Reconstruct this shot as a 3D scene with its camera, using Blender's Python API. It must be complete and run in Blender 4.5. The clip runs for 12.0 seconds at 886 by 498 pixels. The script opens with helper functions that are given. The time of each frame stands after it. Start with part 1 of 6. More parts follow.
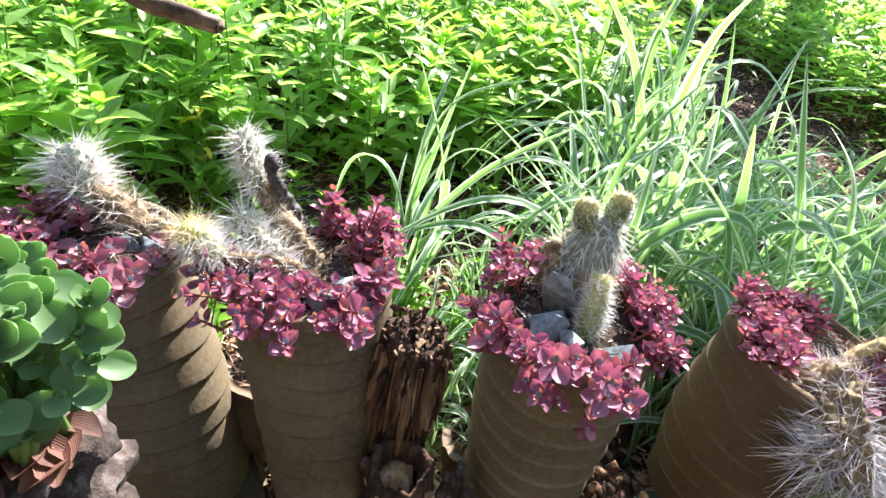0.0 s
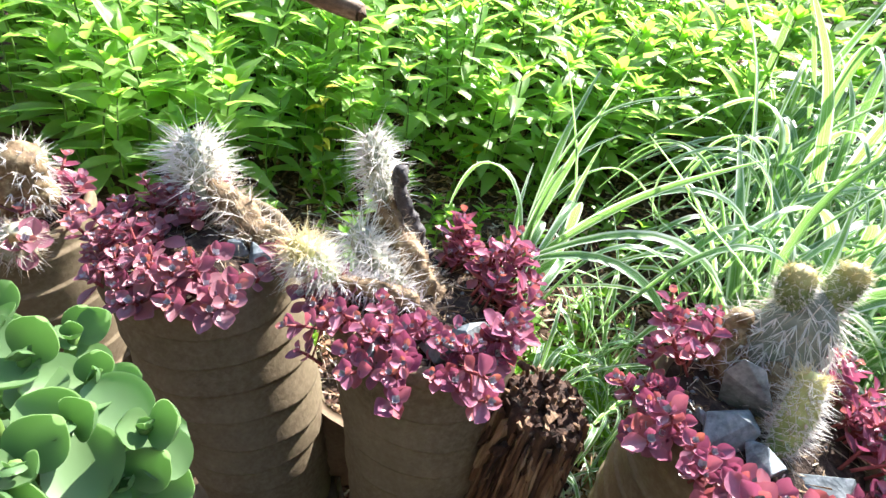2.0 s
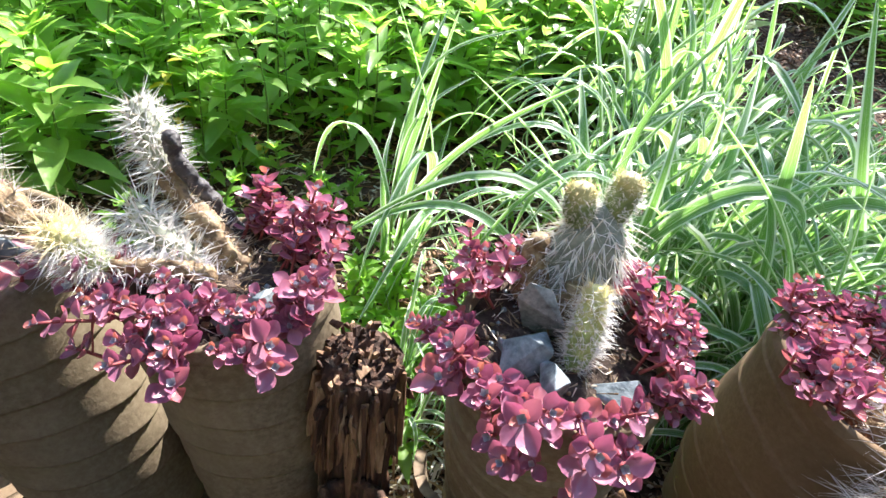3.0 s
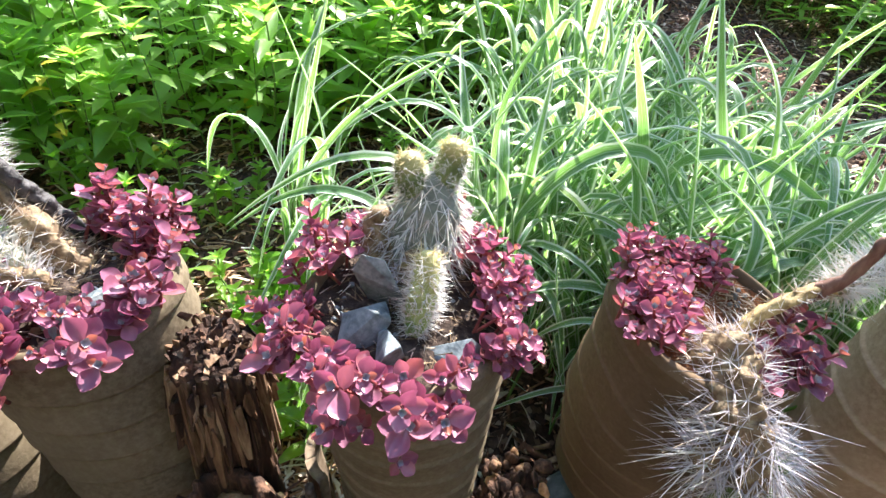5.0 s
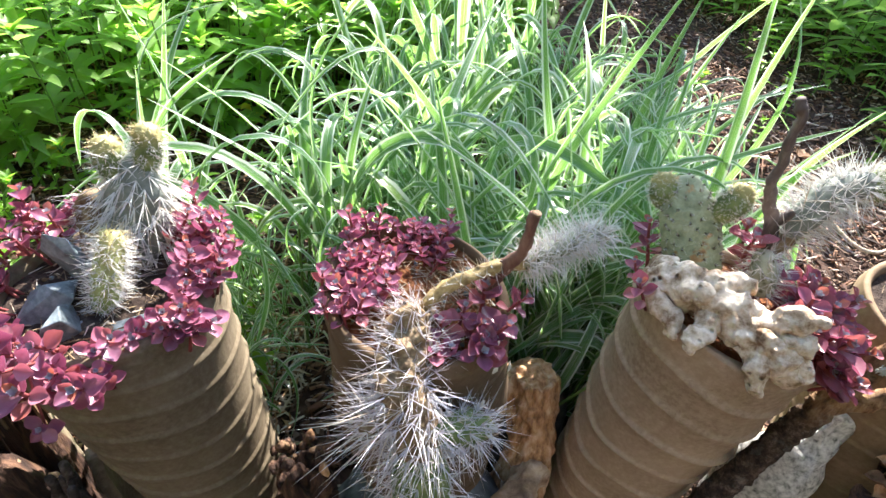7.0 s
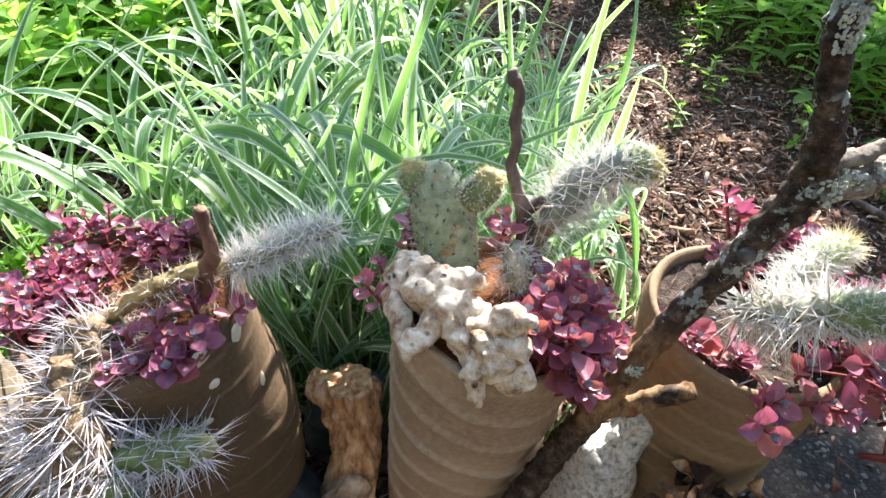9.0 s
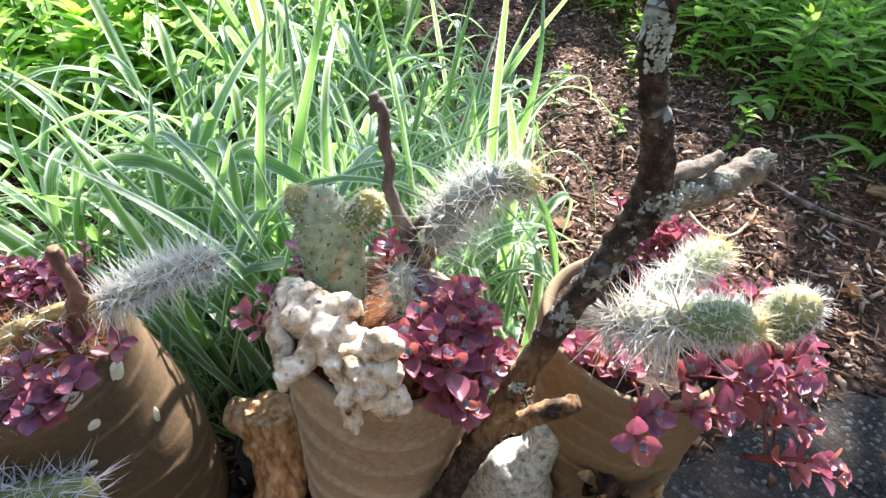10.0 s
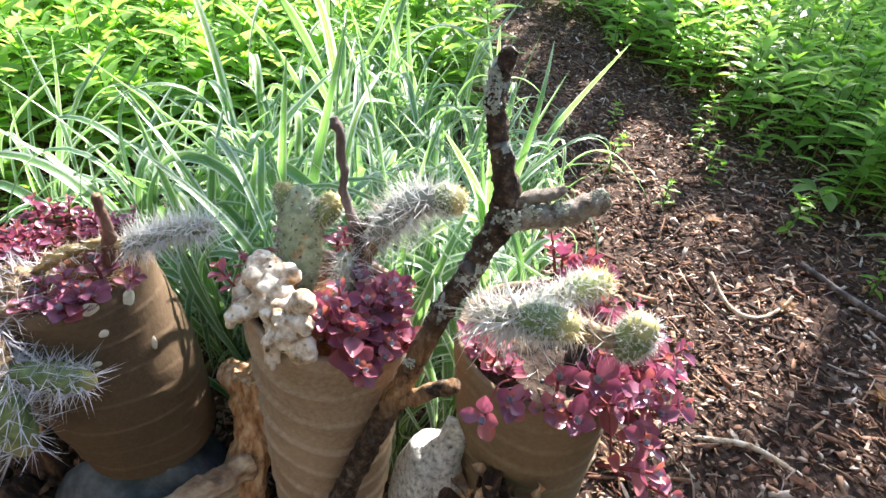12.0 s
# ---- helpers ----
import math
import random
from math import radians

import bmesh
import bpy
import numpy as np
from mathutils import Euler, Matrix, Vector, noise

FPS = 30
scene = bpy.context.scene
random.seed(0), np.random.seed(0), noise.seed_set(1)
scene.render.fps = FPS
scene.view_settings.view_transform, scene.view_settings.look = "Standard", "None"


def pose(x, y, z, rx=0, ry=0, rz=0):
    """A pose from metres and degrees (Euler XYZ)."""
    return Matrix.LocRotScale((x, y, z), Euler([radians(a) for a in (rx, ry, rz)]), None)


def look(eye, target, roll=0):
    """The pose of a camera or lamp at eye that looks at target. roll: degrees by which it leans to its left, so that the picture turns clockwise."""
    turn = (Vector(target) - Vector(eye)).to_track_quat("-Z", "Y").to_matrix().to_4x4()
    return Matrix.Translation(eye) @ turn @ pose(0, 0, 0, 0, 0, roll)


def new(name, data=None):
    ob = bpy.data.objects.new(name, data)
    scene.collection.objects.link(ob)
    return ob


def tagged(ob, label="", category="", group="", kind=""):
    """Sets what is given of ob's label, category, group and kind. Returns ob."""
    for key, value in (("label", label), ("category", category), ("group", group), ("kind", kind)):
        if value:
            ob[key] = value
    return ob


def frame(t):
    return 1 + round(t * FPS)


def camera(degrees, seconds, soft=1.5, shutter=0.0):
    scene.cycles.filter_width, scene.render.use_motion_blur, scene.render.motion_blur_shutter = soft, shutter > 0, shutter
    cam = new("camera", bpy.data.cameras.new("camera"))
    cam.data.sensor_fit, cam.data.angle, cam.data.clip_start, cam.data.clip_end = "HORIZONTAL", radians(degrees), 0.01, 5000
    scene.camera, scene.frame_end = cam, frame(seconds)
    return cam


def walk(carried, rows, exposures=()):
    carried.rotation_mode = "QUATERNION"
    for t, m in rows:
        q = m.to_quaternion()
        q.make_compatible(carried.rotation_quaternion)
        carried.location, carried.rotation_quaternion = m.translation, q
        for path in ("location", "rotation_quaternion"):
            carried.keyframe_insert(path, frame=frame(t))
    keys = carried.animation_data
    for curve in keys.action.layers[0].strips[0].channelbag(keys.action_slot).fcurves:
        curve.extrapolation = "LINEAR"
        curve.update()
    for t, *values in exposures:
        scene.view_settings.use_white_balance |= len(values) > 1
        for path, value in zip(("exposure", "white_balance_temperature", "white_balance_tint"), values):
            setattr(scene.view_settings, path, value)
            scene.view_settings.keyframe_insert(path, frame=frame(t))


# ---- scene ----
cam = camera(80.5, 12.0)
PATH = [
    (0, (0.413, 0.17, 0.794), (0.131, 1.829, -0.285), 12.0),
    (0.5, (0.355, 0.209, 0.791), (-0.035, 1.848, -0.288), 13.8),
    (1, (0.336, 0.23, 0.771), (-0.197, 1.809, -0.336), 13.6),
    (1.5, (0.332, 0.247, 0.768), (-0.247, 1.794, -0.361), 13.1),
    (2, (0.336, 0.254, 0.763), (-0.26, 1.78, -0.385), 12.7),
    (2.5, (0.401, 0.294, 0.762), (-0.101, 1.82, -0.429), 11.0),
    (3, (0.446, 0.313, 0.76), (0.111, 1.87, -0.449), 10.0),
    (3.2, (0.459, 0.315, 0.76), (0.158, 1.872, -0.458), 9.8),
    (4.8, (0.534, 0.323, 0.764), (0.351, 1.889, -0.467), 8.5),
    (5, (0.544, 0.327, 0.767), (0.377, 1.897, -0.46), 8.3),
    (5.5, (0.575, 0.336, 0.785), (0.462, 1.913, -0.439), 7.8),
    (6, (0.635, 0.343, 0.805), (0.548, 1.927, -0.412), 6.5),
    (6.5, (0.727, 0.345, 0.798), (0.601, 1.925, -0.422), 7.7),
    (6.7, (0.759, 0.348, 0.794), (0.607, 1.921, -0.432), 7.7),
    (8.3, (0.971, 0.408, 0.779), (0.738, 1.976, -0.441), 6.5),
    (8.5, (0.983, 0.419, 0.777), (0.772, 1.987, -0.446), 6.4),
    (9, (1.03, 0.434, 0.781), (0.86, 2.002, -0.45), 5.7),
    (9.5, (1.071, 0.444, 0.783), (0.933, 2.021, -0.439), 4.5),
    (10, (1.108, 0.452, 0.794), (1.005, 2.052, -0.402), 4.4),
    (10.5, (1.14, 0.449, 0.81), (1.077, 2.077, -0.35), 4.8),
    (11, (1.149, 0.427, 0.826), (1.09, 2.083, -0.293), 5.0),
    (11.5, (1.188, 0.373, 0.842), (1.052, 2.05, -0.24), 5.5),
    (12, (1.274, 0.377, 0.823), (0.809, 2.013, -0.23), 6.6),
]
# the camera's own exposure drifts a little as the bright grass fills its view
EXPOSURE = [(0, 2.41), (0.5, 2.37), (1.5, 2.41), (2.5, 2.50), (3.2, 2.46), (4.8, 2.50), (5.5, 2.48), (6.0, 2.42), (6.7, 2.42), (8.3, 2.39), (9.5, 2.39), (10.5, 2.43), (11.5, 2.39), (12, 2.36)]
walk(cam, [(t, look(eye, target, roll)) for t, eye, target, roll in PATH], EXPOSURE)

# ---- light ----
world = bpy.data.worlds.new("sky")
scene.world = world
world.use_nodes = True
SUN_EL, SUN_AZ = 42.0, 9.0          # degrees; azimuth from +y towards +x
_nt = world.node_tree
_sky = _nt.nodes.new("ShaderNodeTexSky")
_sky.sky_type, _sky.sun_disc = "NISHITA", False
_sky.sun_elevation, _sky.sun_rotation = radians(SUN_EL), radians(SUN_AZ)
_bg = _nt.nodes["Background"]
_bg.inputs["Strength"].default_value = 0.100
_nt.links.new(_sky.outputs["Color"], _bg.inputs["Color"])
sun = new("sun", bpy.data.lights.new("sun", "SUN"))
sun.data.energy, sun.data.angle, sun.data.color = 4.05, radians(0.6), (1.0, 0.94, 0.89)
_d = Vector((math.sin(radians(SUN_AZ)) * math.cos(radians(SUN_EL)), math.cos(radians(SUN_AZ)) * math.cos(radians(SUN_EL)), math.sin(radians(SUN_EL))))
sun.matrix_world = look(_d * 20, (0, 0, 0))

rng = random.Random(7)


# ---- materials ----
class Mat:
    """A small wrapper to write node materials briefly."""

    def __init__(self, name, rough=0.7, spec=0.4):
        self.m = bpy.data.materials.new(name)
        self.m.use_nodes = True
        self.t = self.m.node_tree
        self.p = self.t.nodes["Principled BSDF"]
        self.out = self.t.nodes["Material Output"]
        self.p.inputs["Roughness"].default_value = rough
        self.p.inputs["Specular IOR Level"].default_value = spec
        self.co = self.node("ShaderNodeTexCoord").outputs["Object"]
        self.heights = []

    def node(self, kind, **inputs):
        n = self.t.nodes.new(kind)
        for key, value in inputs.items():
            self.put(n.inputs[key.replace("_", " ")], value)
        return n

    def put(self, socket, value):
        if isinstance(value, bpy.types.NodeSocket):
            self.t.links.new(value, socket)
        elif isinstance(value, tuple) and len(value) == 3 and len(socket.default_value) == 4:
            socket.default_value = (*value, 1)
        else:
            socket.default_value = value

    def noise(self, scale, detail=4.0, rough=0.55, stretch=None, world_space=False):
        co = self.node("ShaderNodeNewGeometry").outputs["Position"] if world_space else self.co
        if stretch:
            mp = self.node("ShaderNodeMapping", Vector=co)
            mp.inputs["Scale"].default_value = stretch
            co = mp.outputs["Vector"]
        return self.node("ShaderNodeTexNoise", Vector=co, Scale=float(scale), Detail=float(detail), Roughness=rough).outputs["Fac"]

    def voronoi(self, scale, feature="F1", world_space=False):
        co = self.node("ShaderNodeNewGeometry").outputs["Position"] if world_space else self.co
        n = self.node("ShaderNodeTexVoronoi", Vector=co, Scale=float(scale))
        n.feature = feature
        return n

    def ramp(self, fac, *stops):
        n = self.node("ShaderNodeValToRGB", Fac=fac)
        e = n.color_ramp.elements
        while len(e) < len(stops):
            e.new(0.5)
        for el, (pos, col) in zip(e, stops):
            el.position = pos
            el.color = (*col, 1) if isinstance(col, tuple) else (col, col, col, 1)
        return n.outputs["Color"]

    def mix(self, fac, a, b, how="MIX"):
        n = self.t.nodes.new("ShaderNodeMix")
        n.data_type, n.blend_type = "RGBA", how
        self.put(n.inputs[0], fac)
        self.put(n.inputs[6], a)
        self.put(n.inputs[7], b)
        return n.outputs[2]

    def calc(self, op, a, b=0.0):
        n = self.t.nodes.new("ShaderNodeMath")
        n.operation = op
        self.put(n.inputs[0], a)
        self.put(n.inputs[1], b)
        return n.outputs[0]

    def rand(self):
        return self.node("ShaderNodeObjectInfo").outputs["Random"]

    def island(self):
        return self.node("ShaderNodeNewGeometry").outputs["Random Per Island"]

    def color(self, c):
        self.base = c
        self.put(self.p.inputs["Base Color"], c)
        return self

    def bump(self, height, strength=0.3, dist=0.002):
        n = self.node("ShaderNodeBump", Height=height, Strength=strength, Distance=dist)
        if self.p.inputs["Normal"].is_linked:
            self.t.links.new(self.p.inputs["Normal"].links[0].from_socket, n.inputs["Normal"])
        self.t.links.new(n.outputs["Normal"], self.p.inputs["Normal"])
        return self

    def translucent(self, c, amount):
        tr = self.node("ShaderNodeBsdfTranslucent", Color=c)
        mx = self.node("ShaderNodeMixShader", Fac=amount)
        self.t.links.new(self.p.outputs["BSDF"], mx.inputs[1])
        self.t.links.new(tr.outputs["BSDF"], mx.inputs[2])
        self.t.links.new(mx.outputs["Shader"], self.out.inputs["Surface"])
        return self


def make_clay(name="stoneware_clay", tone=(1, 1, 1)):
    m = Mat(name, 0.82, 0.25)
    big, fine = m.noise(9, 5, 0.6), m.noise(160, 3, 0.7)
    c = m.ramp(big, (0.3, (0.082, 0.058, 0.038)), (0.5, (0.122, 0.089, 0.060)), (0.75, (0.18, 0.135, 0.095)))
    c = m.mix(m.ramp(fine, (0.38, 0.0), (0.70, 0.5)), c, (0.24, 0.19, 0.138))
    specks = m.ramp(m.voronoi(420).outputs["Distance"], (0.06, 1.0), (0.16, 0.0))
    c = m.mix(m.calc("MULTIPLY", specks, 0.7), c, (0.05, 0.035, 0.025))
    streak = m.ramp(m.noise(5, 3, 0.6, (6, 6, 1.2)), (0.52, 0.0), (0.72, 0.55))
    c = m.mix(streak, c, (0.13, 0.10, 0.065))
    c = m.mix(m.calc("MULTIPLY", m.rand(), 0.35), c, (0.21, 0.145, 0.085))
    c = m.mix(1.0, c, tone, "MULTIPLY")
    m.color(c).bump(fine, 0.4, 0.0011).bump(m.noise(45, 4), 0.25, 0.002)
    return m.m


def make_slip_spot():
    m = Mat("pale_bird_lime", 0.8)
    return m.color(m.ramp(m.noise(200), (0.3, (0.62, 0.55, 0.42)), (0.7, (0.8, 0.75, 0.62)))).m


def make_soil(name, a, b, c3):
    m = Mat(name, 0.95, 0.2)
    n = m.noise(90, 6, 0.7, world_space=True)
    c = m.ramp(n, (0.3, a), (0.5, b), (0.68, c3))
    m.color(c).bump(n, 0.9, 0.006)
    return m.m


def make_ground():
    m = Mat("dark_mulch_soil", 0.95, 0.2)
    n = m.noise(34, 8, 0.7, world_space=True)
    c = m.ramp(n, (0.28, (0.014, 0.009, 0.007)), (0.5, (0.065, 0.039, 0.028)), (0.7, (0.16, 0.10, 0.072)))
    v = m.voronoi(95, world_space=True)
    w = m.voronoi(48, world_space=True)
    one = m.node("ShaderNodeSeparateColor", Color=v.outputs["Color"]).outputs[0]
    two = m.node("ShaderNodeSeparateColor", Color=w.outputs["Color"]).outputs[1]
    bits = m.ramp(one, (0.0, (0.02, 0.012, 0.009)), (0.4, (0.05, 0.028, 0.02)), (0.7, (0.105, 0.06, 0.042)), (0.92, (0.19, 0.125, 0.09)), (1.0, (0.4, 0.31, 0.24)))
    c = m.mix(m.ramp(two, (0.35, 0.0), (0.45, 0.85)), c, bits)
    m.color(c).bump(n, 0.8, 0.010).bump(one, 0.7, 0.006)
    return m.m


def make_chip(island):
    m = Mat("wood_chip" if island else "bark_chip", 0.85, 0.3)
    r = m.island() if island else m.rand()
    c = m.ramp(r, (0.0, (0.022, 0.011, 0.007)), (0.28, (0.085, 0.038, 0.024)), (0.52, (0.23, 0.110, 0.066)), (0.74, (0.45, 0.265, 0.165)), (0.9, (0.52, 0.40, 0.33)), (1.0, (0.78, 0.65, 0.53)))
    g = m.noise(140, 4, 0.6, world_space=True)
    m.color(m.mix(m.ramp(g, (0.4, 0.0), (0.8, 0.7)), c, (0.03, 0.02, 0.015))).bump(g, 0.6, 0.002)
    return m.m


def make_asphalt():
    m = Mat("dark_asphalt", 0.9, 0.2)
    v = m.voronoi(150, world_space=True)
    n = m.noise(12, 4, world_space=True)
    c = m.ramp(v.outputs["Distance"], (0.0, (0.030, 0.030, 0.032)), (0.45, (0.018, 0.018, 0.019)), (0.7, (0.010, 0.010, 0.011)))
    stone = m.node("ShaderNodeSeparateColor", Color=v.outputs["Color"]).outputs[0]
    c = m.mix(m.ramp(stone, (0.8, 0.0), (0.98, 0.8)), c, (0.12, 0.12, 0.115))
    c = m.mix(m.ramp(n, (0.42, 0.0), (0.66, 0.6)), c, (0.055, 0.042, 0.032))
    m.color(c).bump(m.calc("MULTIPLY", v.outputs["Distance"], -1.0), 0.5, 0.004)
    return m.m


def make_leaf(name, dark, mid, light, trans, amount, rough=0.42, per="rand", vein=True, spec=0.5):
    m = Mat(name, rough, spec)
    r = m.rand() if per == "rand" else m.island()
    c = m.ramp(m.island(), (0.0, dark), (0.5, mid), (1.0, light))
    c = m.mix(m.calc("MULTIPLY", r, 0.45), c, dark)
    n = m.noise(60, 4, 0.6)
    c = m.mix(m.ramp(n, (0.4, 0.0), (0.75, 0.35)), c, light)
    t = m.mix(0.5, trans, m.mix(1.0, c, (3.0, 3.0, 3.0), "MULTIPLY"))
    m.color(c)
    if vein:
        uv = m.node("ShaderNodeUVMap").outputs["UV"]
        w = m.node("ShaderNodeTexWave", Vector=uv, Scale=5.0, Distortion=1.5)
        m.bump(w.outputs["Fac"], 0.25, 0.002)
    m.translucent(t, amount)
    return m.m


def make_ribbon():
    m = Mat("striped_ribbon_grass", 0.34, 0.6)
    uv = m.node("ShaderNodeUVMap").outputs["UV"]
    u = m.node("ShaderNodeSeparateXYZ", Vector=uv).outputs[0]
    edge = m.calc("ABSOLUTE", m.calc("SUBTRACT", u, 0.5))
    wob = m.calc("MULTIPLY", m.calc("SUBTRACT", m.island(), 0.5), 0.22)
    e = m.calc("ADD", edge, wob)
    white = m.ramp(e, (0.34, 0.0), (0.40, 1.0))
    fine = m.node("ShaderNodeTexNoise", Vector=m.node("ShaderNodeMapping", Vector=uv, Scale=(1.0, 0.02, 1.0)).outputs["Vector"], Scale=34.0, Detail=1.5).outputs["Fac"]
    white = m.mix(m.ramp(fine, (0.57, 0.0), (0.62, 0.75)), white, (1, 1, 1))
    g = m.ramp(m.island(), (0.0, (0.030, 0.095, 0.040)), (0.5, (0.055, 0.15, 0.055)), (0.82, (0.10, 0.22, 0.05)), (1.0, (0.24, 0.36, 0.04)))
    w = m.ramp(m.island(), (0.0, (0.56, 0.66, 0.58)), (1.0, (0.72, 0.78, 0.66)))
    c = m.mix(white, g, w)
    t = m.mix(white, (0.24, 0.51, 0.085), (0.60, 0.74, 0.50))
    m.color(c).bump(fine, 0.3, 0.001)
    m.translucent(t, 0.43)
    return m.m


def make_sedum(name="plum_red_sedum_leaf", dull=0.0, red=0.0):
    m = Mat(name, 0.32, 0.5)
    c = m.ramp(m.island(), (0.0, (0.13, 0.040, 0.080)), (0.3, (0.26, 0.080, 0.145)), (0.58, (0.36, 0.125, 0.195)), (0.76, (0.46, 0.185, 0.245)), (0.86, (0.42, 0.12, 0.10)), (0.95, (0.50, 0.17, 0.06)))
    c = m.mix(m.calc("MULTIPLY", m.rand(), 0.34), c, (0.20, 0.056, 0.135))
    # pale mottling: waxy bloom together with sky sheen put into the leaf colour
    bloom_sheen = m.ramp(m.noise(90, 4, world_space=True), (0.42, 0.0), (0.72, 0.5))
    c = m.mix(bloom_sheen, c, (0.50, 0.25, 0.33))
    c = m.mix(dull, c, (0.26, 0.145, 0.145))
    c = m.mix(m.ramp(m.noise(60, 2, world_space=True), (0.40, 0.0), (0.66, 0.55)), c, (0.21, 0.105, 0.165))
    c = m.mix(m.calc("MULTIPLY", m.island(), red), c, (0.50, 0.16, 0.10))
    uv = m.node("ShaderNodeUVMap").outputs["UV"]
    xyz = m.node("ShaderNodeSeparateXYZ", Vector=uv)
    rim = m.calc("ABSOLUTE", m.calc("SUBTRACT", xyz.outputs[0], 0.5))
    c = m.mix(m.ramp(rim, (0.38, 0.0), (0.5, 0.55)), c, (0.44, 0.15, 0.20))
    c = m.mix(m.ramp(xyz.outputs[1], (0.0, 0.55), (0.4, 0.0)), c, (0.30, 0.19, 0.20))
    t = m.ramp(m.island(), (0.0, (0.36, 0.07, 0.17)), (0.6, (0.52, 0.13, 0.22)), (0.9, (0.62, 0.16, 0.16)), (1.0, (0.85, 0.30, 0.06)))
    m.color(c).bump(m.noise(220, 2), 0.15, 0.001).bump(m.noise(120, 2, world_space=True), 0.25, 0.002).translucent(t, 0.25)
    return m.m


def make_plain(name, a, b, scale=80, rough=0.7, spec=0.4, bump=0.4, dist=0.002, stretch=None, third=None, world_space=False):
    m = Mat(name, rough, spec)
    n = m.noise(scale, 5, 0.65, stretch, world_space)
    stops = [(0.32, a), (0.68, b)] if third is None else [(0.3, a), (0.5, b), (0.68, third)]
    m.color(m.ramp(n, *stops)).bump(n, bump, dist)
    return m.m


def make_lichen_bark(name="dark_bark_with_lichen", pale=0.0):
    m = Mat(name, 0.85, 0.3)
    g = m.noise(95, 8, 0.75)
    c = m.ramp(g, (0.36, (0.014, 0.009, 0.006)), (0.51, (0.075, 0.046, 0.031)), (0.70, (0.28, 0.20, 0.145)))
    c = m.mix(pale, c, m.ramp(g, (0.36, (0.16, 0.12, 0.09)), (0.60, (0.58, 0.50, 0.41))))
    grain = m.noise(30, 6, 0.7, (6, 6, 1.2))
    bare = m.ramp(m.noise(16, 5, 0.6), (0.38, 0.0), (0.46, 1.0))
    height = m.node("ShaderNodeSeparateXYZ", Vector=m.node("ShaderNodeNewGeometry").outputs["Position"]).outputs[2]
    low = m.ramp(height, (0.38, 0.0), (0.425, 0.9), (0.465, 0.9), (0.52, 0.0))
    c = m.mix(m.calc("MULTIPLY", bare, low), c, m.ramp(grain, (0.32, (0.10, 0.045, 0.02)), (0.46, (0.36, 0.19, 0.085)), (0.64, (0.62, 0.40, 0.21))))
    lich = m.ramp(m.noise(62, 6, 0.68), (0.545, 0.0), (0.565, 1.0))
    patch = m.ramp(m.noise(20, 2), (0.44, 0.0), (0.52, 1.0))
    dots = m.ramp(m.voronoi(150).outputs["Distance"], (0.16, 1.0), (0.22, 0.0))
    lich = m.calc("MAXIMUM", m.calc("MULTIPLY", lich, patch), m.calc("MULTIPLY", dots, m.ramp(m.noise(45, 2), (0.52, 0.0), (0.56, 1.0))))
    lich = m.calc("MULTIPLY", lich, m.ramp(height, (0.46, 0.08), (0.56, 1.0)))
    c = m.mix(lich, c, m.ramp(m.noise(220, 4), (0.35, (0.30, 0.34, 0.31)), (0.65, (0.64, 0.69, 0.64))))
    m.color(c).bump(g, 1.0, 0.006).bump(grain, 0.5, 0.003).bump(lich, 0.5, 0.003)
    return m.m


def make_cactus():
    m = Mat("grey_green_cactus_skin", 0.6, 0.35)
    n = m.noise(70, 4)
    c = m.ramp(n, (0.3, (0.26, 0.275, 0.20)), (0.55, (0.39, 0.405, 0.31)), (0.75, (0.53, 0.535, 0.43)))
    scar = m.ramp(m.noise(26, 3), (0.62, 0.0), (0.67, 0.8))
    c = m.mix(scar, c, (0.34, 0.19, 0.05))
    dot = m.ramp(m.voronoi(130).outputs["Distance"], (0.20, 0.9), (0.32, 0.0))
    c = m.mix(dot, c, (0.10, 0.09, 0.05))
    m.color(c).bump(m.noise(160, 3), 0.4, 0.002).translucent((0.35, 0.45, 0.12), 0.12)
    return m.m


def make_spine(name, a, b):
    m = Mat(name, 0.5, 0.4)
    m.color(m.ramp(m.island(), (0.0, a), (0.5, b), (1.0, (0.9, 0.88, 0.82)))).translucent(b, 0.35)
    return m.m


CLAY = make_clay()
CLAY_BROWN = make_clay("brown_stoneware", (1.08, 1.14, 1.08))
CLAY_DARK = make_clay("dark_brown_stoneware", (0.76, 0.69, 0.61))
CLAY_GREY = make_clay("grey_tan_stoneware", (2.31, 2.27, 2.30))
CLAY_TAN = make_clay("tan_stoneware", (1.30, 1.27, 1.17))
LIME = make_slip_spot()
POT_SOIL = make_soil("dark_pot_soil", (0.015, 0.011, 0.009), (0.05, 0.035, 0.028), (0.12, 0.09, 0.07))
RED_SOIL = make_soil("rusty_grit", (0.06, 0.022, 0.01), (0.2, 0.075, 0.03), (0.36, 0.17, 0.08))
GROUND = make_ground()
CHIP, CHIP_ONE = make_chip(True), make_chip(False)
ASPHALT = make_asphalt()
RIBBON = make_ribbon()
SEDUM = make_sedum()
SEDUM_DULL = make_sedum("bronze_mauve_sedum_leaf", 0.6)
SEDUM_RED = make_sedum("orange_red_sedum_leaf", 0.0, 0.55)
SEDUM_HEART = make_plain("silvery_mauve_sedum_heart", (0.27, 0.21, 0.27), (0.48, 0.47, 0.50), 150, 0.3, 0.6, 0.1)
SEDUM_STEM = make_plain("red_sedum_stem", (0.16, 0.03, 0.04), (0.28, 0.07, 0.06), 120)
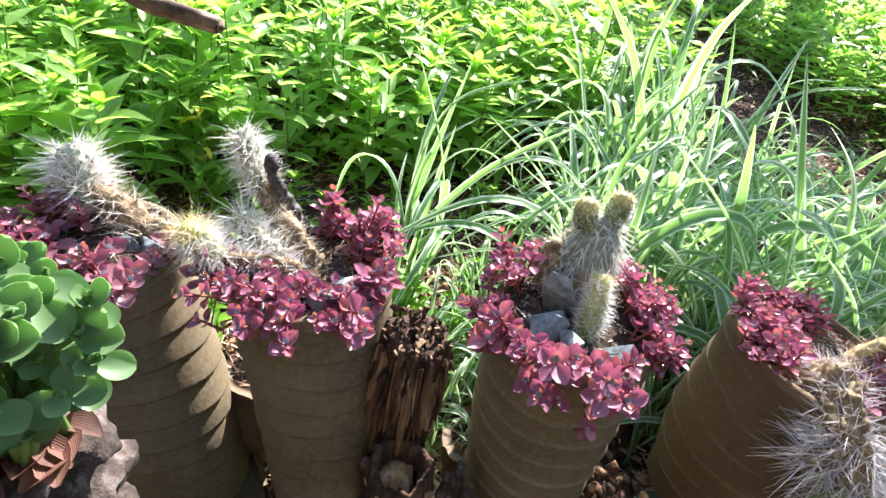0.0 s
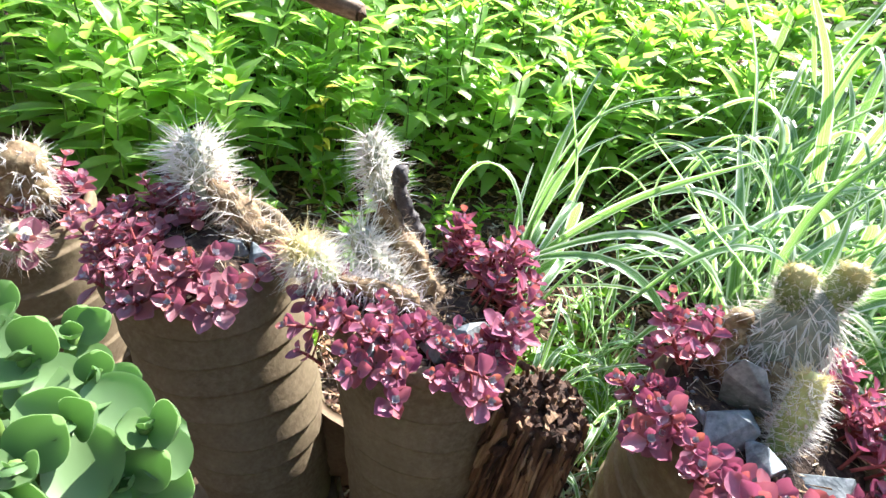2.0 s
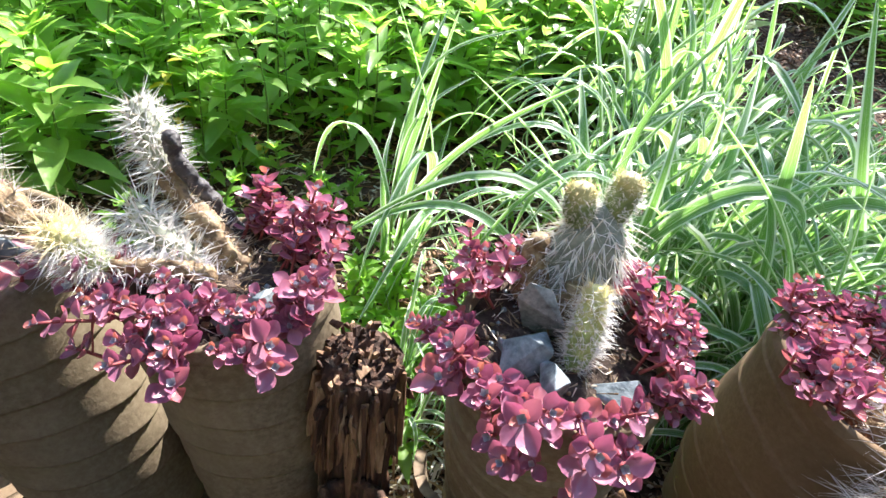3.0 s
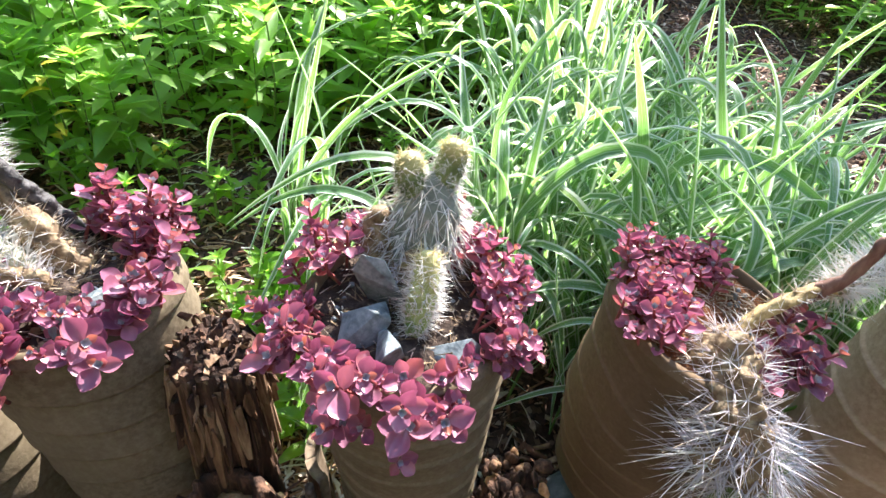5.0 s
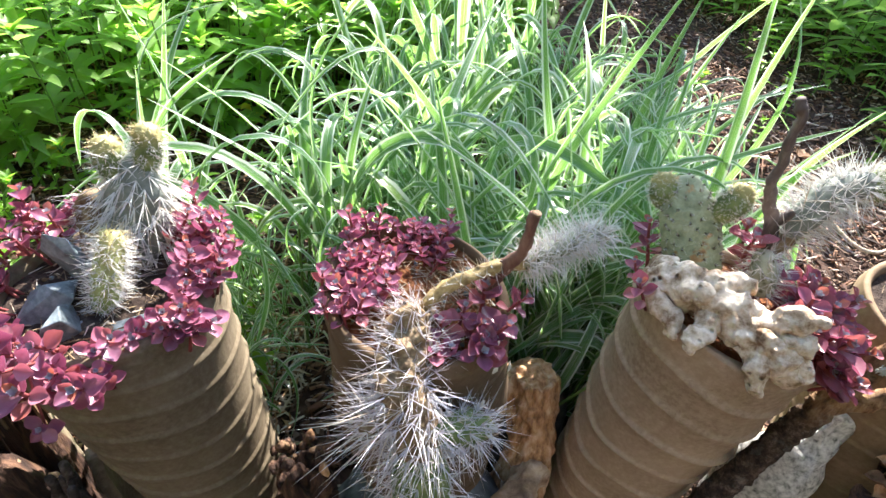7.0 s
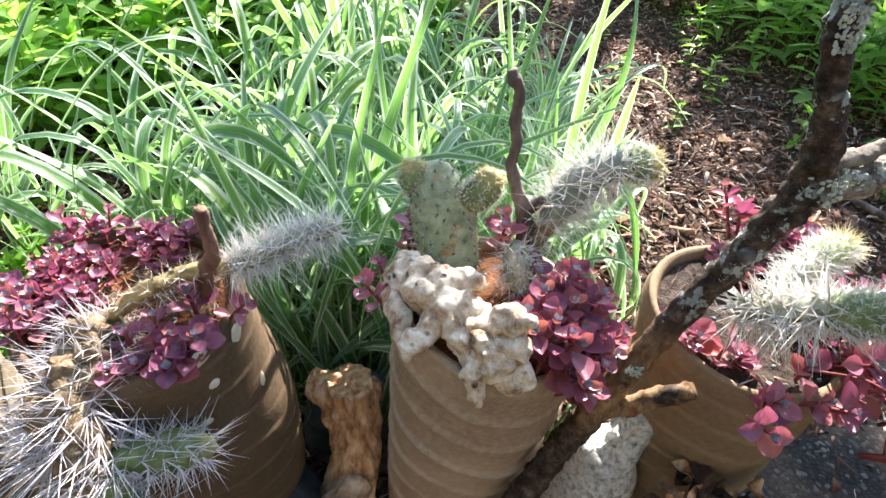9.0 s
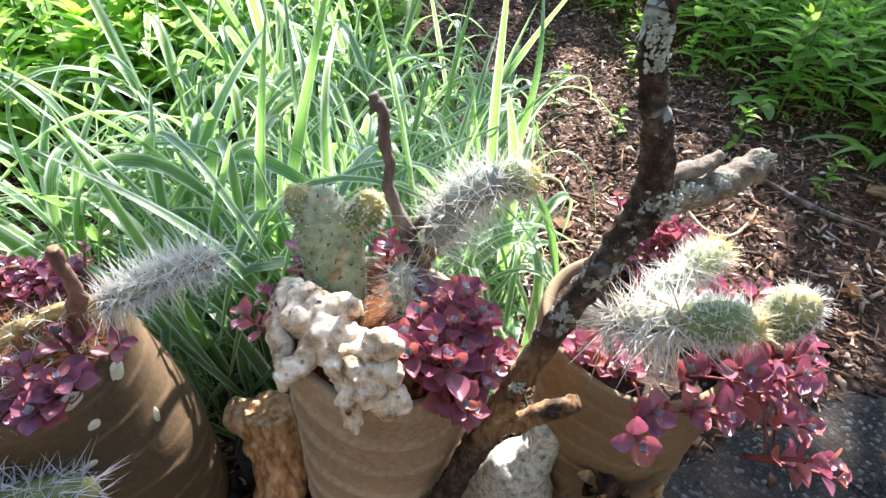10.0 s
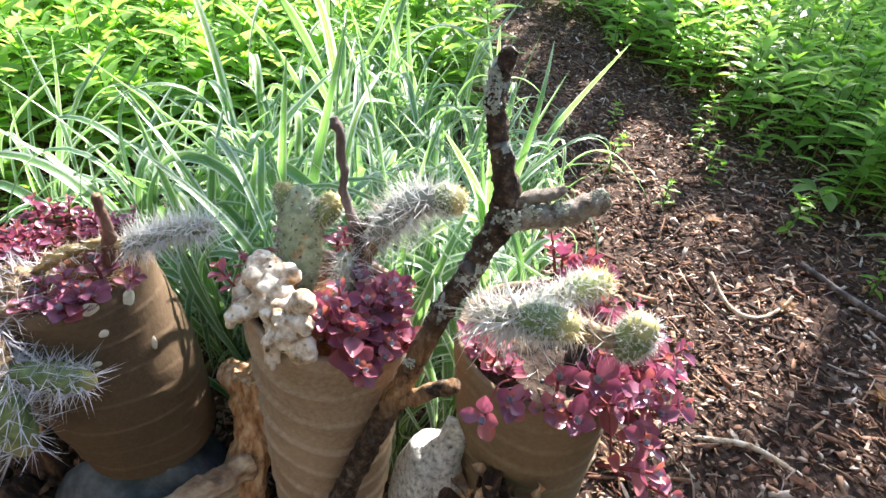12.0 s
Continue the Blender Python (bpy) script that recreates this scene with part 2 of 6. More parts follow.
LEAF = make_leaf("bright_green_leaf", (0.095, 0.20, 0.042), (0.165, 0.305, 0.07), (0.25, 0.40, 0.12), (0.54, 0.82, 0.12), 0.48, 0.38)
LEAF_STEM = make_plain("green_stem", (0.07, 0.15, 0.03), (0.13, 0.22, 0.05), 60)
# leaf of the unseen hedges, dark so they bounce little sun onto the pots
HEDGE_LEAF = make_leaf("dark_low_bounce_leaf", (0.020, 0.075, 0.018), (0.04, 0.12, 0.025), (0.075, 0.18, 0.04), (0.16, 0.42, 0.05), 0.4)
JADE = make_leaf("pale_blue_green_succulent_leaf", (0.095, 0.175, 0.075), (0.135, 0.23, 0.10), (0.195, 0.30, 0.15), (0.42, 0.66, 0.22), 0.36, 0.42, vein=False)
CACTUS = make_cactus()
def make_fresh(name, start, lift):
    """Fresh cactus skin that yellows towards the growing tip."""
    m = Mat(name, 0.55, 0.4)
    n = m.noise(80, 4)
    c = m.ramp(n, (0.3, (0.075 * lift, 0.115 * lift, 0.035 * lift)), (0.5, (0.15 * lift, 0.205 * lift, 0.068 * lift)), (0.7, (0.27 * lift, 0.31 * lift, 0.13 * lift)))
    v = m.node("ShaderNodeSeparateXYZ", Vector=m.node("ShaderNodeUVMap").outputs["UV"]).outputs[1]
    c = m.mix(m.ramp(v, (start, 0.0), (1.0, 0.62)), c, (0.60, 0.48, 0.20))
    m.color(c).bump(n, 0.4, 0.002)
    return m.m


CACTUS_NEW = make_fresh("fresh_green_cactus_skin", 0.62, 1.0)
CACTUS_CREAM = make_fresh("pale_golden_cactus_skin", 0.25, 1.7)
CACTUS_OLD = make_plain("corky_tan_cactus_stem", (0.07, 0.042, 0.022), (0.21, 0.14, 0.075), 90, third=(0.38, 0.30, 0.18), bump=0.9, dist=0.004)
SPINE_WHITE = make_spine("white_spine", (0.66, 0.64, 0.63), (0.88, 0.87, 0.85))
SPINE_TAN = make_spine("tan_spine", (0.42, 0.33, 0.23), (0.68, 0.58, 0.45))
SPINE_GOLD = make_spine("golden_spine", (0.66, 0.54, 0.26), (0.86, 0.78, 0.52))
CACTUS_BLUE = make_plain("blue_grey_cactus_skin", (0.13, 0.15, 0.125), (0.21, 0.235, 0.20), 70, 0.6, 0.35, third=(0.33, 0.345, 0.29))
SPINE_GREY = make_spine("lilac_grey_spine", (0.54, 0.51, 0.55), (0.80, 0.77, 0.81))
BRISTLE = make_plain("dark_bristle_tuft", (0.06, 0.045, 0.025), (0.16, 0.12, 0.06), 200)
CORK_YELLOW = make_plain("yellowed_corky_stem", (0.14, 0.09, 0.04), (0.36, 0.26, 0.11), 90, third=(0.55, 0.43, 0.2), bump=0.9, dist=0.003)
def make_pad():
    m = Mat("pale_speckled_pad_skin", 0.6, 0.35)
    n = m.noise(85, 5, 0.65)
    c = m.ramp(n, (0.3, (0.15, 0.175, 0.09)), (0.5, (0.30, 0.33, 0.19)), (0.7, (0.45, 0.47, 0.31)))
    cork = m.ramp(m.noise(38, 4, 0.6), (0.57, 0.0), (0.63, 0.9))
    c = m.mix(cork, c, m.ramp(m.noise(140, 3), (0.35, (0.24, 0.10, 0.03)), (0.65, (0.55, 0.32, 0.12))))
    m.color(c).bump(n, 0.7, 0.003)
    return m.m


PAD_GREEN = make_pad()
BARK = make_lichen_bark()
# same bark mixed three quarters towards tan-cream, for the fork
PALE_BARK = make_lichen_bark("pale_bark_with_lichen", 0.75)
TWIG = make_plain("weathered_dark_twig", (0.035, 0.026, 0.023), (0.13, 0.098, 0.085), 60, 0.85, third=(0.29, 0.24, 0.215), bump=0.7, stretch=(1, 1, 0.3))
def make_driftwood():
    m = Mat("bleached_driftwood", 0.85, 0.3)
    n = m.noise(55, 6, 0.7)
    c = m.ramp(n, (0.36, (0.20, 0.115, 0.06)), (0.46, (0.52, 0.39, 0.27)), (0.60, (0.78, 0.67, 0.53)))
    pit = m.ramp(m.voronoi(95).outputs["Distance"], (0.10, 1.0), (0.26, 0.0))
    pit = m.calc("MULTIPLY", pit, m.ramp(m.noise(30, 3), (0.48, 0.0), (0.56, 1.0)))
    m.color(m.mix(pit, c, (0.10, 0.06, 0.035))).bump(n, 0.7, 0.004).bump(m.calc("MULTIPLY", pit, -1.0), 0.9, 0.005)
    return m.m


DRIFT = make_driftwood()
STUB = make_plain("red_brown_twig_bark", (0.06, 0.028, 0.022), (0.16, 0.08, 0.06), 70, 0.8, third=(0.27, 0.16, 0.12), bump=0.8, stretch=(1, 1, 0.3))
ROT = make_plain("rotten_brown_wood", (0.012, 0.007, 0.005), (0.05, 0.024, 0.015), 26, 0.85, third=(0.16, 0.085, 0.05), bump=1.0, dist=0.006, stretch=(4, 4, 0.5), world_space=True)
FIBRE = make_plain("pale_splintered_wood", (0.07, 0.038, 0.02), (0.21, 0.13, 0.075), 40, 0.85, third=(0.40, 0.28, 0.18), bump=0.8, dist=0.003, stretch=(3, 3, 0.4))
BROWN_FIBRE = make_plain("brown_splintered_wood", (0.05, 0.024, 0.012), (0.14, 0.075, 0.04), 40, 0.85, third=(0.26, 0.16, 0.09), bump=0.8, dist=0.003, stretch=(3, 3, 0.4))
ORANGE = make_plain("orange_brown_wood", (0.12, 0.055, 0.024), (0.48, 0.26, 0.125), 24, 0.75, third=(0.66, 0.47, 0.31), bump=0.8, dist=0.004, stretch=(4, 4, 0.8))
GRANITE = make_plain("pale_grey_granite", (0.10, 0.10, 0.095), (0.50, 0.49, 0.46), 150, 0.8, third=(0.72, 0.71, 0.68), bump=0.5, dist=0.003)
SLATE = make_plain("blue_grey_slate", (0.05, 0.064, 0.072), (0.15, 0.185, 0.20), 90, 0.5, third=(0.28, 0.315, 0.335), bump=0.5, dist=0.003)
SLAB = make_plain("dark_grey_slab", (0.03, 0.034, 0.036), (0.08, 0.085, 0.09), 30, 0.7, third=(0.15, 0.155, 0.16), bump=0.6, dist=0.003)
DRY = make_leaf("dry_brown_leaf", (0.16, 0.08, 0.035), (0.30, 0.17, 0.08), (0.42, 0.27, 0.15), (0.6, 0.35, 0.15), 0.25, 0.7)
YOUNG = make_leaf("fresh_yellow_green_leaf", (0.085, 0.20, 0.02), (0.14, 0.29, 0.03), (0.22, 0.38, 0.05), (0.46, 0.78, 0.08), 0.5, 0.36)
YELLOW = make_leaf("yellowing_leaf", (0.34, 0.27, 0.03), (0.5, 0.42, 0.05), (0.6, 0.5, 0.1), (0.8, 0.7, 0.08), 0.45)


# ---- mesh helpers ----
def mesh_from(name, verts, faces, mats, uvs=None, index=None, smooth=True):
    me = bpy.data.meshes.new(name)
    me.from_pydata([tuple(v) for v in verts], [], faces)
    for mt in mats:
        me.materials.append(mt)
    if index is not None:
        me.polygons.foreach_set("material_index", index)
    if smooth:
        me.polygons.foreach_set("use_smooth", [True] * len(faces))
    if uvs is not None:
        lay = me.uv_layers.new(name="UVMap")
        flat = np.empty(len(me.loops), dtype=np.int32)
        me.loops.foreach_get("vertex_index", flat)
        lay.data.foreach_set("uv", np.asarray(uvs, dtype=np.float32)[flat].ravel())
    me.update()
    return me


def child(name, me, parent, label="", m=None):
    ob = new(name, me)
    ob.parent = parent
    if m is not None:
        ob.matrix_local = m
    return tagged(ob, label)


def empty_at(name, place):
    ob = new(name)
    ob.location = place
    return ob


class Geo:
    """Collects vertices, faces, uvs and material slots of one mesh."""

    def __init__(self):
        self.v, self.f, self.uv, self.mi = [], [], [], []

    def add(self, verts, faces, uvs=None, slot=0):
        o = len(self.v)
        self.v += [Vector(p) for p in verts]
        self.uv += list(uvs) if uvs else [(0.5, 0.5)] * len(verts)
        self.f += [tuple(i + o for i in f) for f in faces]
        self.mi += [slot] * len(faces)
        return self

    def mesh(self, name, mats, smooth=True):
        return mesh_from(name, self.v, self.f, mats, self.uv, self.mi, smooth)


def ring_faces(n, k, closed_ends=True):
    faces = []
    for i in range(k - 1):
        for j in range(n):
            a, b = i * n + j, i * n + (j + 1) % n
            faces.append((a, b, b + n, a + n))
    if closed_ends:
        faces.append(tuple(reversed(range(n))))
        faces.append(tuple(range((k - 1) * n, k * n)))
    return faces


def smooth_line(points, steps):
    """Points along a Catmull-Rom line through the given (place, radius) rows."""
    pts = [(Vector(p), r) for p, r in points]
    out = []
    for i in range(len(pts) - 1):
        p0, p1, p2, p3 = pts[max(i - 1, 0)], pts[i], pts[i + 1], pts[min(i + 2, len(pts) - 1)]
        for s in range(steps):
            t = s / steps
            q = 0.5 * ((2 * p1[0]) + (p2[0] - p0[0]) * t + (2 * p0[0] - 5 * p1[0] + 4 * p2[0] - p3[0]) * t * t + (3 * p1[0] - p0[0] - 3 * p2[0] + p3[0]) * t ** 3)
            out.append((q, p1[1] * (1 - t) + p2[1] * t))
    out.append(pts[-1])
    return out


def tube(geo, points, n=10, steps=5, rough=0.0, freq=40.0, slot=0, oval=1.0, seed=0.0):
    """A tube along a line of (place, radius) rows, with a knobbly skin."""
    line = smooth_line(points, steps)
    verts, up = [], Vector((0.13, 0.21, 0.97))
    for i, (p, r) in enumerate(line):
        d = (line[min(i + 1, len(line) - 1)][0] - line[max(i - 1, 0)][0]).normalized()
        a = d.cross(up)
        a = a.normalized() if a.length > 1e-3 else d.orthogonal().normalized()
        b = d.cross(a)
        for j in range(n):
            w = 2 * math.pi * j / n
            o = a * math.cos(w) + b * math.sin(w) * oval
            k = 1 + rough * noise.noise((p + o * r) * freq + Vector((seed, 0, 0))) + rough * 0.6 * noise.noise((p + o * r) * freq * 2.7)
            verts.append(p + o * r * k)
    geo.add(verts, ring_faces(n, len(line)), slot=slot)
    return geo


def lump(geo, centre, size, turn=0.0, rough=0.25, freq=20.0, rings=8, n=12, slot=0, squash=0.0, seed=0.0):
    """A rounded, uneven lump (stone, clod)."""
    verts = [Vector((0, 0, -1))]
    for i in range(1, rings):
        a = math.pi * i / rings
        for j in range(n):
            w = 2 * math.pi * j / n
            verts.append(Vector((math.sin(a) * math.cos(w), math.sin(a) * math.sin(w), -math.cos(a))))
    verts.append(Vector((0, 0, 1)))
    rot = Euler((turn * 0.7, turn * 0.4, turn)).to_matrix()
    out = []
    for v in verts:
        q = Vector((v.x * size[0], v.y * size[1], v.z * size[2]))
        k = 1 + rough * noise.noise(q * freq + Vector((seed, seed * 2, 0)))
        if squash:
            cell = noise.cell(q * freq * 0.7 + Vector((seed, 0, 0)))
            k *= 1 - squash * 0.5 * cell
        out.append(rot @ (q * k) + Vector(centre))
    faces = [(0, 1 + (j + 1) % n, 1 + j) for j in range(n)]
    for i in range(rings - 2):
        for j in range(n):
            a, b = 1 + i * n + j, 1 + i * n + (j + 1) % n
            faces.append((a, b, b + n, a + n))
    top, base = len(out) - 1, 1 + (rings - 2) * n
    faces += [(base + j, base + (j + 1) % n, top) for j in range(n)]
    geo.add(out, faces, slot=slot)
    return geo


def gh(x, y):
    """Height of the bank: level under the pots, rising behind them, level again far off."""
    s = min(max(y - 0.65, 0.0), 6.0)
    z = -0.04 + 0.158 * s - (0.010 * (s - 3.0) ** 2 if s > 3.0 else 0.0)
    near = max(0.0, 1 - (abs(x - 0.8) + abs(y - 1.5)) / 8)
    return z + near * 0.012 * noise.noise(Vector((x * 2.3, y * 2.3, 0.3)))


# ---- ground ----
def build_ground():
    # finer near the pots, one sheet out to the horizon
    xs = [-400, -120, -40, -15, -8] + [-5 + 0.2 * i for i in range(56)] + [8, 15, 40, 120, 400]
    ys = [-400, -120, -40, -12, -5] + [-2 + 0.2 * i for i in range(51)] + [10, 15, 40, 120, 400]
    v = [(x, y, gh(x, y)) for y in ys for x in xs]
    n = len(xs)
    f = [(j * n + i, j * n + i + 1, (j + 1) * n + i + 1, (j + 1) * n + i) for j in range(len(ys) - 1) for i in range(n - 1)]
    tagged(new("ground", mesh_from("ground", v, f, [GROUND])), "dark brown mulched garden soil rising gently behind the pots", "ground", kind="structure")


def asphalt_edge(x):
    pts = [(-6, 0.42), (0.9, 0.62), (1.25, 0.84), (1.5, 0.99), (1.75, 1.13), (2.05, 1.22), (3, 1.3), (8, 1.4)]
    for (a, ya), (b, yb) in zip(pts, pts[1:]):
        if x <= b:
            return ya + (yb - ya) * (x - a) / (b - a) + 0.02 * noise.noise(Vector((x * 9, 0, 0))) + 0.008 * noise.noise(Vector((x * 40, 0, 0)))
    return 1.4


def build_asphalt():
    xs = [-6 + 0.5 * i for i in range(13)] + [0.1 + 0.03 * i for i in range(90)] + [3, 4, 6, 8]
    rows = [-3.0, -1.0, -0.3, 0.1, 0.35, 0.6, 0.75, 0.9, 0.97, 1.0]
    v = []
    for x in xs:
        e = asphalt_edge(x)
        for k in rows:
            y = -3 + (e + 3) * (k + 3) / 4.0
            v.append((x, y, gh(x, y) + (0.014 if k < 1 else -0.004)))
    n = len(rows)
    f = [(i * n + j, (i + 1) * n + j, (i + 1) * n + j + 1, i * n + j + 1) for i in range(len(xs) - 1) for j in range(n - 1)]
    tagged(new("pavement", mesh_from("pavement", v, f, [ASPHALT])), "dark rough asphalt drive beside the planted pots", "pavement", kind="structure")


# ---- clay pots ----
def clay_pot(name, centre, base, rt, rb, label, belly=0.0, tip=(0.0, 0.0), spacing=0.034, amp=0.0075, skew=1.0, seed=0.0, soil=None, depth=0.009, clay=None, coil_shape="round"):
    """A thrown stoneware cylinder with spiral ridges; centre: of the rim, base: of the foot, tip: the rim's tilt."""
    c, b = Vector(centre), Vector(base)
    n, k = 72, 240
    height = (c - b).length
    verts = []

    def at(t, w, r):
        p = b.lerp(c, t) + Vector((math.cos(w) * r, math.sin(w) * r, 0))
        lift = t * t * (math.cos(w) * r * tip[0] + math.sin(w) * r * tip[1])
        return p + Vector((0, 0, lift))

    for i in range(k):
        t = i / (k - 1)
        for j in range(n):
            w = 2 * math.pi * j / n
            r = rb + (rt - rb) * t + belly * math.sin(math.pi * min(t * 1.1, 1.0)) ** 2
            ph = t * height / spacing + skew * w / (2 * math.pi) + 0.25 * noise.noise(Vector((math.cos(w), math.sin(w), t * 3 + seed)))
            s = ph - math.floor(ph)
            if coil_shape == "overlap":
                coil = (1.0 - s) if s > 0.06 else 0.94 * s / 0.06
            elif coil_shape == "ridge":
                coil = s ** 4.5 if s < 0.93 else 0.72 * (1.0 - s) / 0.07
            else:
                coil = s ** 1.3 if s < 0.95 else 0.935 * (1.0 - s) * 20
            r += amp * coil * (0.7 + 0.6 * noise.noise(Vector((math.cos(w) * 1.5, math.sin(w) * 1.5, t * 8 + seed))))
            r += 0.0025 * noise.noise(Vector((math.cos(w) * 1.3, math.sin(w) * 1.3, t * 4 + seed)))
            if t > 0.975:
                r -= (t - 0.975) / 0.025 * 0.004
            verts.append(at(t, w, r))
    inner = 6
    for i in range(inner):
        t = 1 - i * (depth + 0.03) / height / (inner - 1)
        for j in range(n):
            w = 2 * math.pi * j / n
            r = rt - 0.012 - (0.0 if i else -0.003) + 0.002 * noise.noise(Vector((math.cos(w) * 2, math.sin(w) * 2, seed + i)))
            verts.append(at(t, w, r) + Vector((0, 0, 0.001 if i == 0 else 0)))
    faces = ring_faces(n, k + inner)
    pot = new(name, mesh_from(name, verts, faces, [clay or CLAY]))
    tagged(pot, label, "plant pot", "stoneware pots in a row")
    g = Geo()
    t0 = 1 - depth / height
    sv, sf = [at(t0, 0, 0) + Vector((0, 0, 0.006))], []
    for q in range(1, 9):
        for j in range(28):
            w = 2 * math.pi * j / 28
            r = (rt - 0.0125) * q / 8
            p = at(t0, w, r)
            p.z += 0.006 * noise.noise(p * 60) + 0.004 * (1 - q / 8)
            sv.append(p)
    sf += [(0, 1 + j, 1 + (j + 1) % 28) for j in range(28)]
    for q in range(7):
        for j in range(28):
            a, d = 1 + q * 28 + j, 1 + q * 28 + (j + 1) % 28
            sf.append((a, a + 28, d + 28, d))
    g.add(sv, sf)
    child("soil", g.mesh("soil", [soil or POT_SOIL]), pot, "gritty potting soil")
    return pot


# name, rim centre, foot centre, rim radius, foot radius, belly, tilt
POTS = {
    "a": ((-0.022, 0.533, 0.432), (0.048, 0.560, 0.02), 0.088, 0.074, 0.004, (0.02, 0.10)),
    "b": ((0.199, 0.600, 0.440), (0.260, 0.606, -0.04), 0.087, 0.076, 0.0, (0.05, 0.06)),
    "c": ((0.487, 0.634, 0.462), (0.516, 0.690, -0.04), 0.090, 0.074, 0.0, (0.0, 0.05)),
    "d": ((0.747, 0.704, 0.466), (0.768, 0.738, 0.165), 0.087, 0.085, 0.010, (-0.10, 0.12)),
    "e": ((1.044, 0.771, 0.470), (1.020, 0.807, -0.04), 0.088, 0.066, 0.002, (-0.12, 0.05)),
    "f": ((1.264, 0.808, 0.472), (1.303, 0.838, -0.04), 0.088, 0.047, 0.004, (-0.02, 0.12)),
    "g": ((-0.310, 0.500, 0.360), (-0.290, 0.520, -0.04), 0.090, 0.08, 0.0, (0.0, 0.1)),
}


def build_pots():
    labels = {
        "a": "brown hand-thrown stoneware cylinder pot with spiral ridges, sunlit side",
        "b": "narrow brown ridged stoneware pot brimming with plum sedum",
        "c": "brown ridged stoneware pot with sedum, slate and a budding cactus",
        "d": "stout dark brown stoneware pot with pale lime spots, rim tilted",
        "e": "grey-brown ridged stoneware pot topped with bleached driftwood",
        "f": "tapering tan stoneware pot overhung with trailing plum sedum",
        "g": "weathered brown stoneware pot with an old spiny cactus",
    }
    made = {}
    for i, (k, (c, b, rt, rb, belly, tip)) in enumerate(POTS.items()):
        made[k] = clay_pot("clay_pot", c, b, rt, rb, labels[k], belly, tip, amp={"a": 0.0066, "b": 0.0052, "c": 0.0060, "d": 0.0022, "e": 0.0085, "f": 0.0035}.get(k, 0.0050), coil_shape={"a": "overlap", "b": "overlap", "e": "ridge", "c": "ridge"}.get(k, "round"), seed=i * 7.3, spacing={"d": 0.045, "e": 0.050, "f": 0.040}.get(k, 0.042), skew=1.0 if k != "d" else 1.6,
                           soil=RED_SOIL if k in "de" else POT_SOIL, clay={"d": CLAY_DARK, "e": CLAY_GREY, "f": CLAY_TAN}.get(k, CLAY_BROWN))
    return made


# ---- wood, stones and broken clay round the pots ----
def simple(name, geo, mats, label, category, group="", smooth=True):
    ob = new(name, geo.mesh(name, mats, smooth))
    return tagged(ob, label, category, group)


